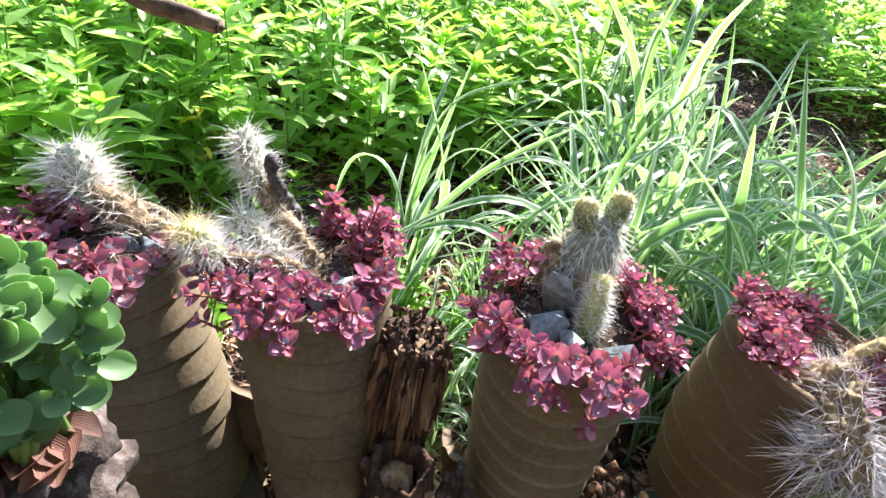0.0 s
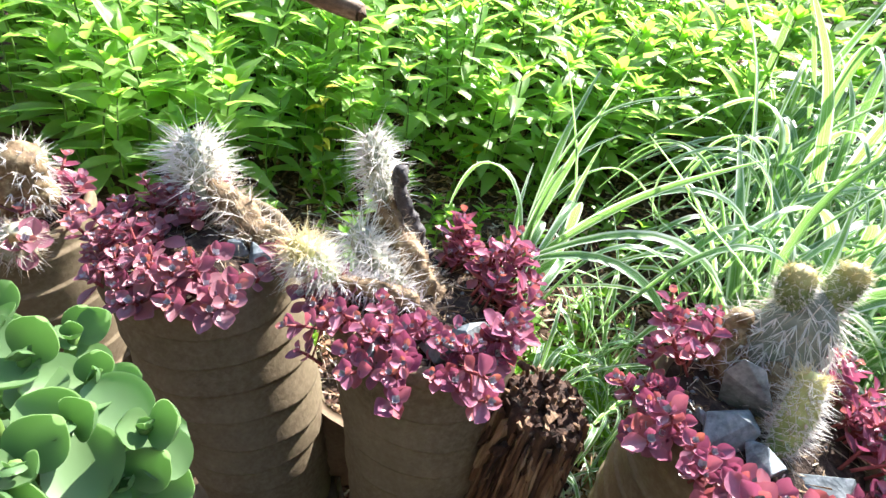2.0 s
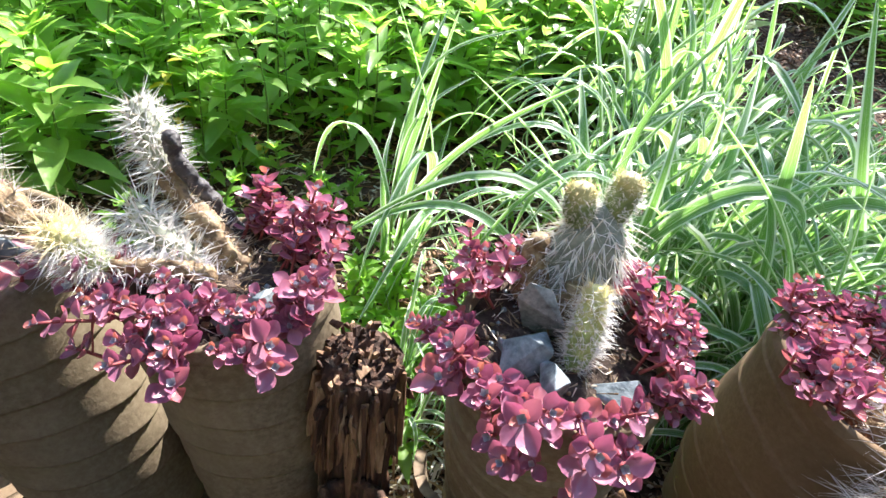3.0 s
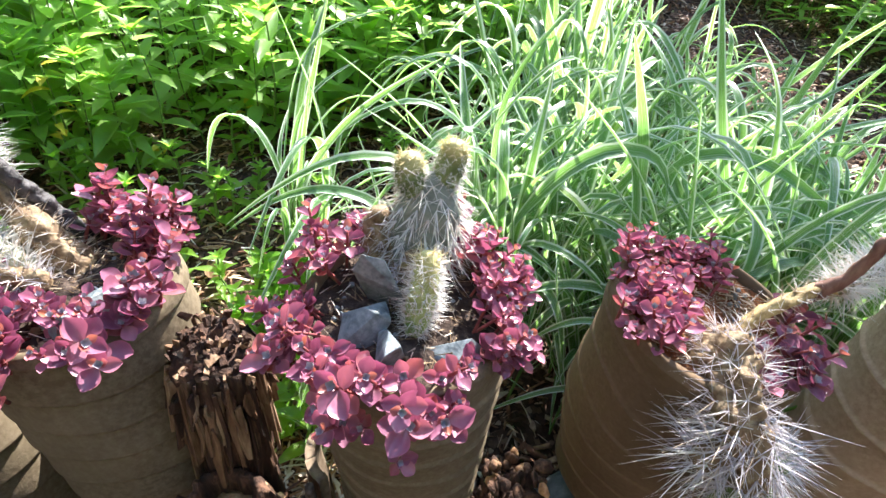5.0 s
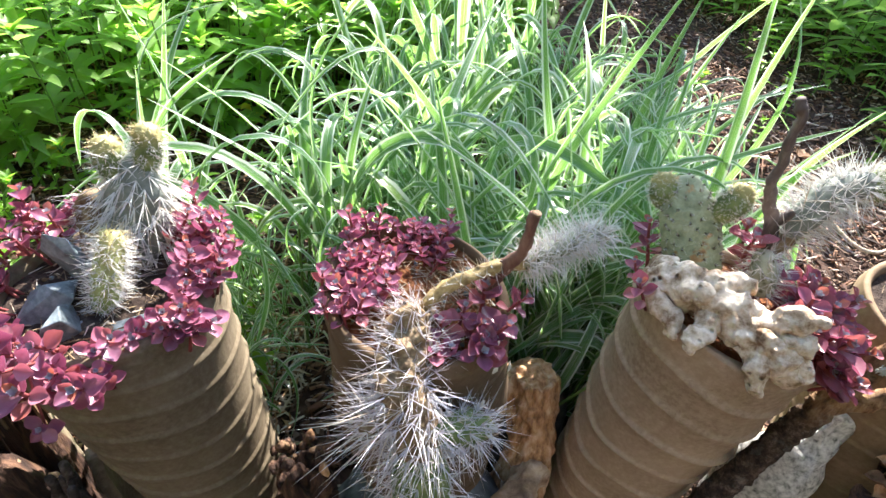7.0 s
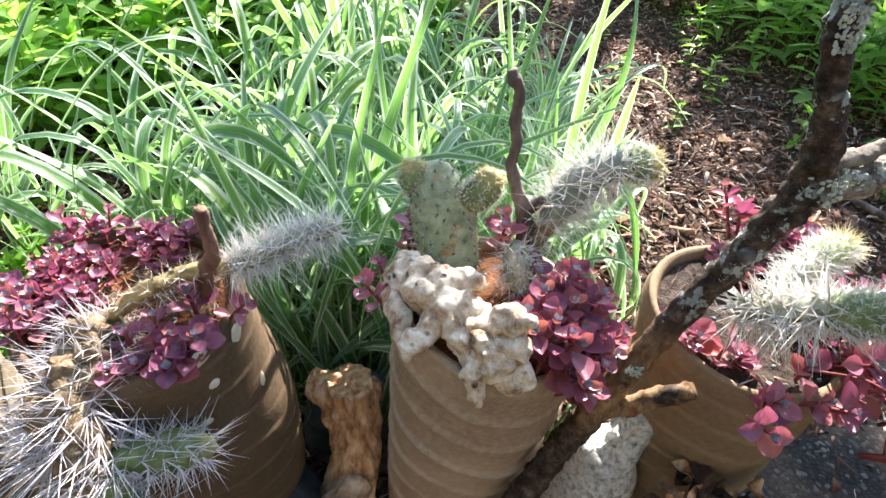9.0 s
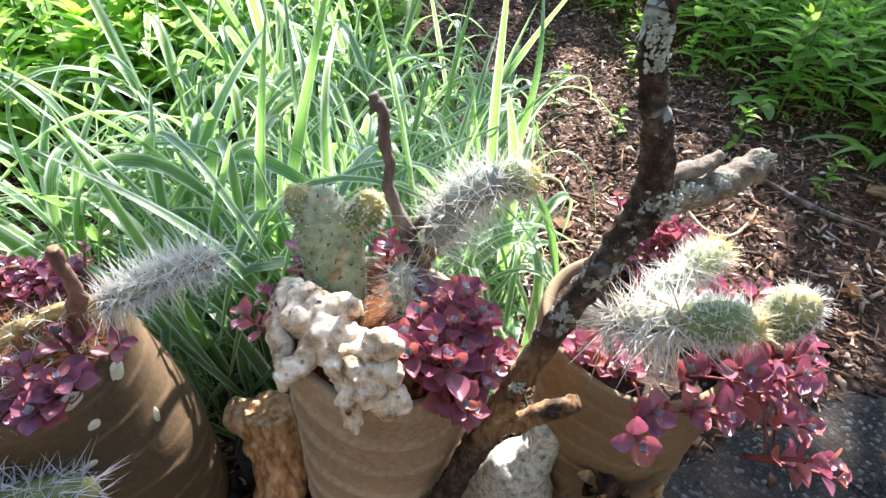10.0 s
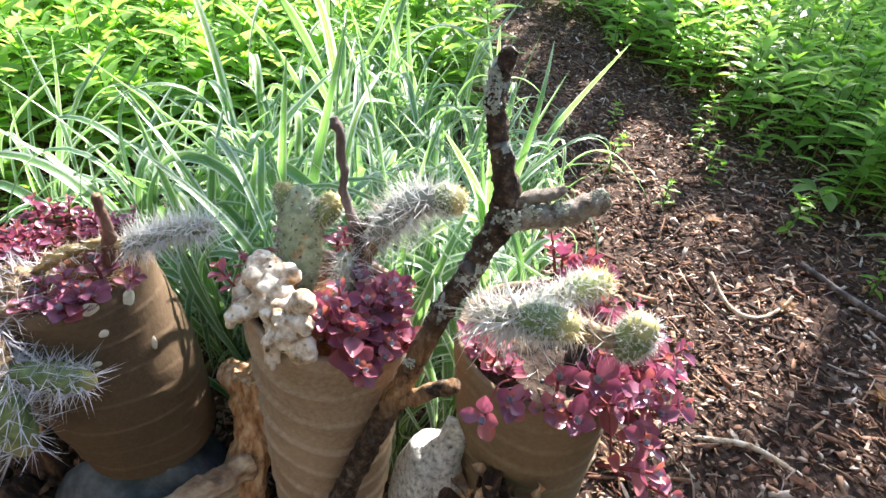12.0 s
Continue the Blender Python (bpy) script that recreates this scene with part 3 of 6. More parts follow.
def build_branch():
    home = empty_at("lichened_branch", (1.07, 0.70, 0.0))
    tagged(home, "forked dead branch crusted with pale lichen, propped between pots", "branch")
    o = home.location

    def rel(rows):
        return [(Vector(p) - o, r) for p, r in rows]

    g = tube(Geo(), rel([((1.055, 0.690, -0.03), 0.0155), ((1.085, 0.700, 0.20), 0.0142), ((1.118, 0.716, 0.33), 0.0122), ((1.140, 0.726, 0.400), 0.0129), ((1.150, 0.730, 0.435), 0.0105), ((1.178, 0.736, 0.525), 0.0101), ((1.206, 0.744, 0.600), 0.0105), ((1.217, 0.747, 0.637), 0.0120), ((1.207, 0.748, 0.675), 0.0084), ((1.198, 0.751, 0.700), 0.0077), ((1.194, 0.754, 0.716), 0.0083), ((1.193, 0.759, 0.735), 0.0076), ((1.196, 0.761, 0.747), 0.0072), ((1.200, 0.762, 0.753), 0.0036)]), 26, 16, 0.30, 120)
    child("stem", g.mesh("stem", [BARK]), home)
    g = tube(Geo(), rel([((1.214, 0.746, 0.626), 0.012), ((1.236, 0.752, 0.632), 0.0100), ((1.258, 0.762, 0.636), 0.0100), ((1.276, 0.770, 0.644), 0.0098), ((1.288, 0.776, 0.651), 0.0090), ((1.291, 0.777, 0.653), 0.0050)]), 18, 9, 0.34, 110)
    child("fork", g.mesh("fork", [PALE_BARK]), home, "lichen-covered fork")
    g = tube(Geo(), rel([((1.218, 0.748, 0.640), 0.0080), ((1.236, 0.756, 0.648), 0.0058), ((1.250, 0.764, 0.651), 0.0050), ((1.257, 0.768, 0.657), 0.0035)]), 14, 8, 0.34, 110)
    child("fork", g.mesh("fork", [PALE_BARK]), home, "short broken upper prong")
    g = tube(Geo(), rel([((1.140, 0.724, 0.405), 0.010), ((1.165, 0.722, 0.424), 0.0085), ((1.186, 0.720, 0.446), 0.0078), ((1.204, 0.718, 0.462), 0.0070)]), 14, 8, 0.32, 100)
    child("side_twig", g.mesh("side_twig", [BARK]), home)
    # crusts of lichen and the old knot
    r = random.Random(3)
    for p, s in (((1.193, 0.742, 0.727), 0.009), ((1.194, 0.741, 0.715), 0.009), ((1.156, 0.716, 0.470), 0.009), ((1.220, 0.733, 0.634), 0.014), ((1.236, 0.742, 0.640), 0.010), ((1.284, 0.766, 0.655), 0.009), ((1.258, 0.753, 0.644), 0.008)):
        c = Geo()
        for q in range(60):
            d = Vector((r.uniform(-0.7, 0.7), r.uniform(0.15, 0.45), r.uniform(-0.6, 0.6))) * s
            lump(c, Vector(p) - o + d, (s * r.uniform(0.06, 0.17), s * 0.045, s * r.uniform(0.06, 0.17)), r.uniform(-0.8, 0.8), 0.9, 400, 5, 8, seed=q)
        tagged(child("lichen", c.mesh("lichen", [LICHEN]), home, "pale blue-grey lichen crust"), kind="stuff")
    k = lump(Geo(), Vector((1.196, 0.733, 0.582)) - o, (0.0070, 0.005, 0.0075), 0.3, 0.4, 110)
    child("knot", k.mesh("knot", [CHAR]), home, "dark round knot")


def build_sticks():
    g = tube(Geo(), [((1.066, 0.800, 0.460), 0.0085), ((1.060, 0.804, 0.508), 0.0075), ((1.056, 0.808, 0.537), 0.0072), ((1.046, 0.811, 0.558), 0.0052), ((1.037, 0.812, 0.580), 0.0046), ((1.038, 0.813, 0.600), 0.0042), ((1.034, 0.813, 0.620), 0.0046), ((1.034, 0.813, 0.638), 0.0043), ((1.029, 0.813, 0.648), 0.0058), ((1.026, 0.813, 0.655), 0.0040)], 12, 8, 0.42, 120)
    home = empty_at("upright_stick", (0, 0, 0))
    tagged(home, "thin dark weathered stick standing in a pot", "stick", "sticks in the pots")
    child("stem", g.mesh("stem", [TWIG]), home)
    g = tube(Geo(), [((1.052, 0.808, 0.538), 0.006), ((1.064, 0.810, 0.550), 0.005), ((1.068, 0.811, 0.556), 0.003)], 8, 4, 0.2, 90)
    child("side_twig", g.mesh("side_twig", [TWIG]), home)
    g = tube(Geo(), [((0.806, 0.715, 0.470), 0.007), ((0.812, 0.713, 0.492), 0.0080), ((0.822, 0.710, 0.510), 0.0070), ((0.831, 0.706, 0.527), 0.0052), ((0.833, 0.703, 0.548), 0.0044), ((0.833, 0.701, 0.564), 0.0050), ((0.834, 0.701, 0.571), 0.0040)], 12, 8, 0.35, 90)
    cut = lump(Geo(), (0.834, 0.700, 0.5715), (0.0042, 0.0042, 0.0015), 0.2, 0.2, 90)
    home = empty_at("stub_stick", (0, 0, 0))
    tagged(home, "short reddish-brown broken stick beside a cactus", "stick", "sticks in the pots")
    child("stem", g.mesh("stem", [STUB]), home)
    child("cut_end", cut.mesh("cut_end", [FIBRE]), home, "pale broken end")
    g = tube(Geo(), [((0.172, 0.662, 0.425), 0.008), ((0.164, 0.660, 0.440), 0.0084), ((0.154, 0.654, 0.458), 0.0082), ((0.145, 0.647, 0.480), 0.0076), ((0.136, 0.640, 0.503), 0.0070), ((0.130, 0.635, 0.522), 0.0070), ((0.131, 0.634, 0.536), 0.0080), ((0.131, 0.633, 0.542), 0.0050)], 14, 10, 0.45, 130)
    simple("charred_stick", g, [CHAR], "black charred bent stick leaning on a cactus", "stick", "sticks in the pots")


def build_driftwood():
    """Two knuckled lobes with stubby fingers, lying across the front of the rim."""
    bodies = [
        [((0.953, 0.762, 0.478), 0.010), ((0.966, 0.757, 0.490), 0.016), ((0.982, 0.748, 0.497), 0.020), ((1.000, 0.736, 0.500), 0.021), ((1.014, 0.722, 0.497), 0.020), ((1.030, 0.706, 0.492), 0.019), ((1.048, 0.692, 0.487), 0.018), ((1.060, 0.686, 0.476), 0.013), ((1.066, 0.684, 0.464), 0.007)],
        [((0.996, 0.742, 0.503), 0.015), ((1.012, 0.738, 0.510), 0.012), ((1.024, 0.735, 0.518), 0.009), ((1.030, 0.732, 0.521), 0.006)],
    ]
    arms = [
        [((0.962, 0.757, 0.492), 0.011), ((0.966, 0.764, 0.504), 0.009), ((0.972, 0.768, 0.508), 0.005)],
        [((0.958, 0.756, 0.486), 0.012), ((0.962, 0.738, 0.482), 0.010), ((0.972, 0.720, 0.480), 0.009), ((0.974, 0.708, 0.474), 0.006)],
        [((1.002, 0.722, 0.494), 0.013), ((0.994, 0.706, 0.488), 0.010), ((0.986, 0.694, 0.484), 0.009), ((0.980, 0.690, 0.478), 0.006)],
        [((1.034, 0.708, 0.496), 0.015), ((1.048, 0.706, 0.508), 0.013), ((1.058, 0.700, 0.519), 0.011), ((1.064, 0.696, 0.524), 0.006)],
        [((1.046, 0.694, 0.492), 0.014), ((1.060, 0.692, 0.502), 0.012), ((1.070, 0.688, 0.505), 0.008)],
        [((1.032, 0.696, 0.486), 0.013), ((1.036, 0.680, 0.476), 0.009), ((1.038, 0.672, 0.462), 0.007)],
        [((1.052, 0.690, 0.484), 0.013), ((1.068, 0.686, 0.482), 0.011), ((1.076, 0.684, 0.474), 0.006)],
    ]
    home = empty_at("driftwood", (0, 0, 0))
    tagged(home, "knobbly bleached driftwood lying on the pot's rim", "driftwood")
    r = random.Random(6)
    body = Geo()
    for i, a in enumerate(bodies):
        tube(body, a, 26, 14, 0.50, 62, seed=i * 3.1)
    for q in range(6):
        a = bodies[0]
        e = r.randrange(1, len(a) - 2)
        c = Vector(a[e][0]) + Vector((r.uniform(-1, 1), r.uniform(-1, 1), r.uniform(-0.4, 1))) * a[e][1] * 0.75
        z = r.uniform(0.005, 0.010)
        lump(body, c, (z, z * r.uniform(0.6, 1.1), z * r.uniform(0.6, 1.0)), r.uniform(0, 3), 0.5, 110, 8, 10, seed=q)
    parts = [("body", body)]
    for i, a in enumerate(arms):
        g = tube(Geo(), a, 20, 12, 0.48, 75, seed=i * 2.3 + 9)
        for q in range(2):
            c = Vector(a[-1][0]) + Vector((r.uniform(-1, 1), r.uniform(-1, 1), r.uniform(-1, 1))) * 0.0035
            z = r.uniform(0.0035, 0.0055)
            lump(g, c, (z, z, z * 0.8), r.uniform(0, 3), 0.4, 130, 7, 9, seed=q + i)
        parts.append(("knob", g))
    for name, g in parts:
        ob = child(name, g.mesh(name, [DRIFT]), home)
        md = ob.modifiers.new("weld", "REMESH")
        md.mode, md.voxel_size, md.use_smooth_shade = "VOXEL", 0.0013, True


def build_stump():
    r = random.Random(8)
    home = empty_at("rotten_stump", (0.333, 0.590, -0.016))
    tagged(home, "dark rotten tree stump with pale splintered top", "stump")
    n, k, verts = 48, 30, []
    for i in range(k):
        t = i / (k - 1)
        for j in range(n):
            w = 2 * math.pi * j / n
            rr = 0.042 - 0.006 * t - 0.006 * math.exp(-((t - 0.62) / 0.12) ** 2) + 0.012 * noise.noise(Vector((math.cos(w) * 4, math.sin(w) * 4, t * 3))) + 0.006 * noise.noise(Vector((math.cos(w) * 14, math.sin(w) * 14, t * 9)))
            verts.append(Vector((math.cos(w) * rr, math.sin(w) * rr, -0.05 + 0.468 * t + (0.012 * noise.noise(Vector((math.cos(w) * 3, math.sin(w) * 3, 7))) if t > 0.9 else 0))))
    g = Geo().add(verts, ring_faces(n, k))
    child("core", g.mesh("core", [ROT]), home)
    for i in range(170):
        w = i * 2 * math.pi / 42.5 + r.uniform(-0.12, 0.12)
        rr = r.uniform(0.032, 0.043) + 0.008 * noise.noise(Vector((math.cos(w) * 2.2, math.sin(w) * 2.2, 9)))
        z1 = 0.392 + 0.030 * noise.noise(Vector((math.cos(w) * 3, math.sin(w) * 3, 4))) + r.uniform(-0.025, 0.024)
        z0 = z1 - r.choice((0.015, 0.025, 0.04, 0.05, 0.07, 0.11))
        o, e = Vector((math.cos(w), math.sin(w), 0)), Vector((-math.sin(w), math.cos(w), 0))
        wide, thick = r.choice((0.0012, 0.002, 0.003, 0.0055)), r.uniform(0.001, 0.004)
        v = []
        for q, z in enumerate((z0, z0 * 0.5 + z1 * 0.5, z1)):
            c = o * (rr + 0.004 - 0.0025 * q + r.uniform(-0.001, 0.001)) + e * r.uniform(-0.002, 0.002) + Vector((0, 0, z))
            k = (0.5, 1.0, 0.6)[q] * r.uniform(0.7, 1.1)
            v += [c - e * wide * k - o * thick, c + e * wide * k - o * thick, c + e * wide * k * 0.8 + o * thick + Vector((0, 0, r.uniform(-0.005, 0.005))), c - e * wide * k * 0.8 + o * thick]
        f = [(3, 2, 1, 0), (8, 9, 10, 11)] + [(q * 4 + d, q * 4 + (d + 1) % 4, q * 4 + 4 + (d + 1) % 4, q * 4 + 4 + d) for q in (0, 1) for d in range(4)]
        child("splinter", Geo().add(v, f).mesh("splinter", [(FIBRE, ROT, BROWN_FIBRE, ROT, FIBRE, ROT, BROWN_FIBRE)[i % 7]], smooth=False), home)
    for i in range(110):
        a, q = r.uniform(0, 6.28), r.uniform(0, 0.038)
        sz = r.uniform(0.0025, 0.0065)
        turn = Euler((r.uniform(-1.5, 1.5), r.uniform(-1.5, 1.5), r.uniform(0, 6.28))).to_matrix()
        c = Vector((math.cos(a) * q, math.sin(a) * q, 0.420 + r.uniform(-0.006, 0.010) + 0.25 * math.sin(a) * q))
        v = [c + turn @ Vector((x * sz * r.uniform(0.5, 1.1), y * sz * r.uniform(0.3, 0.7), z * sz * r.uniform(0.15, 0.4))) for z in (-1, 1) for x, y in ((-1, -1), (1, -1), (1, 1), (-1, 1))]
        child("crumb", Geo().add(v, [(3, 2, 1, 0), (4, 5, 6, 7), (0, 1, 5, 4), (1, 2, 6, 5), (2, 3, 7, 6), (3, 0, 4, 7)]).mesh("crumb", [ROT if i % 6 else FIBRE], smooth=False), home)
    # broken hollow log end in front of it
    home = empty_at("hollow_log", (0.345, 0.560, 0.02))
    tagged(home, "hollow rotten log end with orange-brown heartwood", "rotten wood", "crumbled wood between the pots")
    m = Euler((0.27, 0.05, 0.0)).to_matrix()
    verts = []
    prof = [(0.047, -0.075), (0.045, 0.10), (0.043, 0.19), (0.041, 0.245), (0.036, 0.258), (0.029, 0.252), (0.026, 0.235), (0.022, 0.222)]
    for q, (rr, z) in enumerate(prof):
        for e in range(40):
            w = 2 * math.pi * e / 40
            f = 1 + 0.22 * noise.noise(Vector((math.cos(w) * 3, math.sin(w) * 3, z * 14))) + 0.10 * noise.noise(Vector((math.cos(w) * 9, math.sin(w) * 9, z * 40)))
            p = Vector((math.cos(w) * rr * f, math.sin(w) * rr * f * 0.85, z + 0.010 * noise.noise(Vector((math.cos(w) * 4, math.sin(w) * 4, 3)))))
            verts.append(m @ p + Vector((0, 0.035, 0)))
    child("bark_shell", Geo().add(verts, ring_faces(40, len(prof), False)).mesh("bark_shell", [ROT]), home, "black crumbling bark")
    g = lump(Geo(), m @ Vector((0, 0, 0.212)) + Vector((0, 0.035, 0)), (0.026, 0.020, 0.014), 0.2, 0.5, 60, 10, 16)
    child("heartwood", g.mesh("heartwood", [ORANGE]), home, "orange crumbling heartwood")
    for i in range(46):
        a = r.uniform(0, 6.28)
        p = m @ Vector((math.cos(a) * r.uniform(0.03, 0.046), math.sin(a) * r.uniform(0.028, 0.040), r.uniform(0.17, 0.262))) + Vector((0, 0.035, 0))
        l, w, h = r.uniform(0.006, 0.02), r.uniform(0.003, 0.008), r.uniform(0.002, 0.005)
        g = lump(Geo(), p, (l * 0.5, w, h), r.uniform(0, 3), 0.6, 150, 5, 7, seed=i)
        child("flake", g.mesh("flake", [(ROT, FIBRE, ROT, ORANGE)[i % 4]]), home)
    g = Geo()
    for i in range(6):
        x = 0.405 + 0.006 * i
        y = 0.556 + r.uniform(-0.008, 0.012)
        tube(g, [((x, y, -0.05), 0.010), ((x + 0.004, y + 0.003, 0.12), 0.009), ((x + 0.004, y + 0.006, r.uniform(0.20, 0.26)), 0.004)], 9, 9, 0.7, 60, seed=i)
    simple("split_plank", g, [OLD_LOG], "grey splintered plank end standing beside a pot", "rotten wood")


def build_rot():
    """Crumbled logs and bark lying between the pots."""
    r = random.Random(14)
    for name, c, size, mt, label in (
            ("rotten_log", (0.632, 0.672, 0.16), (0.042, 0.035, 0.09), ROT, "dark crumbling wood wedged between pots"),
            ("rotten_log", (0.645, 0.625, 0.09), (0.05, 0.04, 0.08), ROT, "dark crumbling wood wedged between pots")):
        home = empty_at(name, (c[0], c[1], -0.04))
        tagged(home, label, "rotten wood", "crumbled wood between the pots")
        g = lump(Geo(), (0, 0, c[2] * 0.5 + 0.02), (size[0] * 0.95, size[1] * 0.95, c[2] * 0.5 + 0.05), 0.2, 0.45, 45, 18, 24, seed=3)
        child("core", g.mesh("core", [mt]), home)
        for i in range(70):
            a = r.uniform(0, 6.28)
            p = Vector((math.cos(a) * size[0] * r.uniform(0.4, 0.95), math.sin(a) * size[1] * r.uniform(0.4, 0.95), c[2] + 0.03 + r.uniform(-0.08, 0.05)))
            l, w, h = r.uniform(0.006, 0.022), r.uniform(0.004, 0.010), r.uniform(0.002, 0.006)
            g = lump(Geo(), p, (l * 0.6, w, h), r.uniform(0, 3), 0.6, 130, 5, 7, seed=i)
            child("flake", g.mesh("flake", [(ROT, BROWN_FIBRE, ROT, ROT, ROT, ORANGE, ROT)[i % 7]]), home)
    # twisted orange root between the two pots on the right
    g = Geo()
    tube(g, [((0.838, 0.812, 0.240), 0.014), ((0.862, 0.815, 0.238), 0.022), ((0.890, 0.818, 0.236), 0.024), ((0.915, 0.822, 0.236), 0.020), ((0.930, 0.824, 0.238), 0.010)], 16, 9, 0.5, 45)
    tube(g, [((0.895, 0.818, 0.240), 0.028), ((0.905, 0.800, 0.205), 0.026), ((0.915, 0.782, 0.170), 0.021), ((0.913, 0.762, 0.130), 0.024), ((0.902, 0.740, 0.060), 0.032), ((0.895, 0.725, -0.05), 0.040)], 18, 9, 0.5, 38, seed=2)
    tube(g, [((0.862, 0.812, 0.236), 0.018), ((0.880, 0.795, 0.200), 0.015), ((0.890, 0.778, 0.160), 0.013), ((0.886, 0.755, 0.100), 0.018), ((0.880, 0.735, 0.02), 0.022)], 14, 8, 0.5, 45, seed=4)
    spine = [Vector(p) for p in ((0.893, 0.812, 0.262), (0.905, 0.800, 0.205), (0.915, 0.782, 0.170), (0.913, 0.762, 0.130), (0.902, 0.740, 0.060), (0.895, 0.725, -0.05))]
    for q in range(13):
        a = q * 0.483 + r.uniform(-0.1, 0.1)
        rr = (0.026, 0.025, 0.021, 0.024, 0.032, 0.040)
        tube(g, [(p + Vector((math.cos(a + 0.35 * e), math.sin(a + 0.35 * e), 0)) * rr[e] * r.uniform(0.85, 1.1), r.uniform(0.003, 0.0075)) for e, p in enumerate(spine)], 8, 7, 0.5, 60, seed=q)
    home = empty_at("twisted_root", (0, 0, 0))
    tagged(home, "twisted orange-brown weathered root wood standing between pots", "root")
    ob = child("trunk", g.mesh("trunk", [ORANGE]), home)
    md = ob.modifiers.new("weld", "REMESH")
    md.mode, md.voxel_size, md.use_smooth_shade = "VOXEL", 0.0024, True
    g = Geo()
    tube(g, [((0.915, 0.755, 0.140), 0.024), ((0.893, 0.700, 0.140), 0.022), ((0.852, 0.645, 0.142), 0.018), ((0.815, 0.617, 0.146), 0.014), ((0.795, 0.605, 0.140), 0.006)], 14, 8, 0.5, 42)
    tube(g, [((0.905, 0.740, 0.10), 0.022), ((0.882, 0.670, 0.085), 0.020), ((0.850, 0.625, 0.07), 0.016), ((0.83, 0.60, -0.04), 0.018)], 14, 8, 0.5, 42)
    ob = child("limb", g.mesh("limb", [PALE_ROOT]), home, "pale weathered side root")
    md = ob.modifiers.new("weld", "REMESH")
    md.mode, md.voxel_size, md.use_smooth_shade = "VOXEL", 0.0024, True
    # curled bark in front of the last pot
    home = empty_at("curled_bark", (1.268, 0.716, 0.312))
    tagged(home, "curled orange-brown bark scraps in front of a pot", "bark")
    for i in range(22):
        g, a = Geo(), r.uniform(0, 6.28)
        p = Vector((r.uniform(-0.042, 0.045), r.uniform(-0.014, 0.014), r.uniform(-0.005, 0.018)))
        add_leaf(g, p, (math.cos(a), math.sin(a) * 0.5, r.uniform(0.0, 0.8)), (0, 0, 1), r.uniform(0.02, 0.04), r.uniform(0.012, 0.022), obovate, r.uniform(-1.8, 1.8), 0.5, 6, 4, wave=0.15)
        child("bark_scrap", g.mesh("bark_scrap", [(ROT, BROWN_FIBRE, ROT, ORANGE)[i % 4]]), home)
    g = lump(Geo(), (1.270, 0.712, 0.13), (0.048, 0.030, 0.185), 0.1, 0.3, 26, 16, 22)
    simple("bark_block", g, [ROT], "dark rotten block of wood standing on the asphalt", "rotten wood")


def build_stones():
    g = lump(Geo(), (1.182, 0.768, 0.150), (0.052, 0.042, 0.195), 0.10, 0.20, 17, 26, 32, seed=2, squash=0.22)
    simple("granite_rock", g, [GRANITE], "upright pale speckled granite rock between two pots", "rock")
    g = lump(Geo(), (0.765, 0.690, 0.055), (0.125, 0.105, 0.113), 0.1, 0.12, 11, 16, 26, seed=6, squash=0.5)
    simple("stone_slab", g, [SLAB], "flat-topped grey stone block under a stout pot", "stone")
    g = lump(Geo(), (0.885, 0.862, 0.06), (0.085, 0.020, 0.17), 0.05, 0.10, 14, 14, 20, seed=9)
    simple("stone_slab", g, [SLAB], "smooth grey stone slab standing behind a root", "stone")
    rows = [((0.234, 0.552, 0.444), (0.020, 0.013, 0.012), 0.4), ((0.252, 0.585, 0.440), (0.022, 0.015, 0.012), 1.2), ((0.195, 0.52, 0.436), (0.015, 0.012, 0.010), 2.2),
            ((0.464, 0.630, 0.474), (0.021, 0.012, 0.030), 0.2), ((0.462, 0.604, 0.457), (0.023, 0.016, 0.016), 1.0), ((0.490, 0.582, 0.458), (0.020, 0.015, 0.015), 2.0), ((0.530, 0.605, 0.454), (0.024, 0.018, 0.015), 2.8), ((0.44, 0.60, 0.45), (0.015, 0.015, 0.012), 0.7),
            ((0.035, 0.560, 0.428), (0.024, 0.014, 0.012), 0.3), ((0.005, 0.545, 0.424), (0.017, 0.014, 0.014), 1.7)]
    for i, (c, s, a) in enumerate(rows):
        r = random.Random(70 + i)
        bm = bmesh.new()
        for q in range(9):
            d = Vector((r.gauss(0, 1), r.gauss(0, 1), r.gauss(0, 1))).normalized()
            bm.verts.new((d.x * s[0] * r.uniform(1.05, 1.4), d.y * s[1] * r.uniform(1.05, 1.4), d.z * s[2] * r.uniform(1.05, 1.4)))
        bmesh.ops.convex_hull(bm, input=bm.verts)
        bmesh.ops.delete(bm, geom=[v for v in bm.verts if not v.link_faces], context="VERTS")
        bmesh.ops.bevel(bm, geom=bm.edges[:], offset=0.0005, segments=1, affect="EDGES")
        bmesh.ops.transform(bm, matrix=pose(*c, 20 * math.sin(i), 15 * math.cos(i), math.degrees(a)), verts=bm.verts)
        me = bpy.data.meshes.new("slate_stone")
        bm.to_mesh(me)
        bm.free()
        me.materials.append(SLATE)
        tagged(new("slate_stone", me), "broken blue-grey slate stone on pot soil", "stone", "slate stones in the pots")


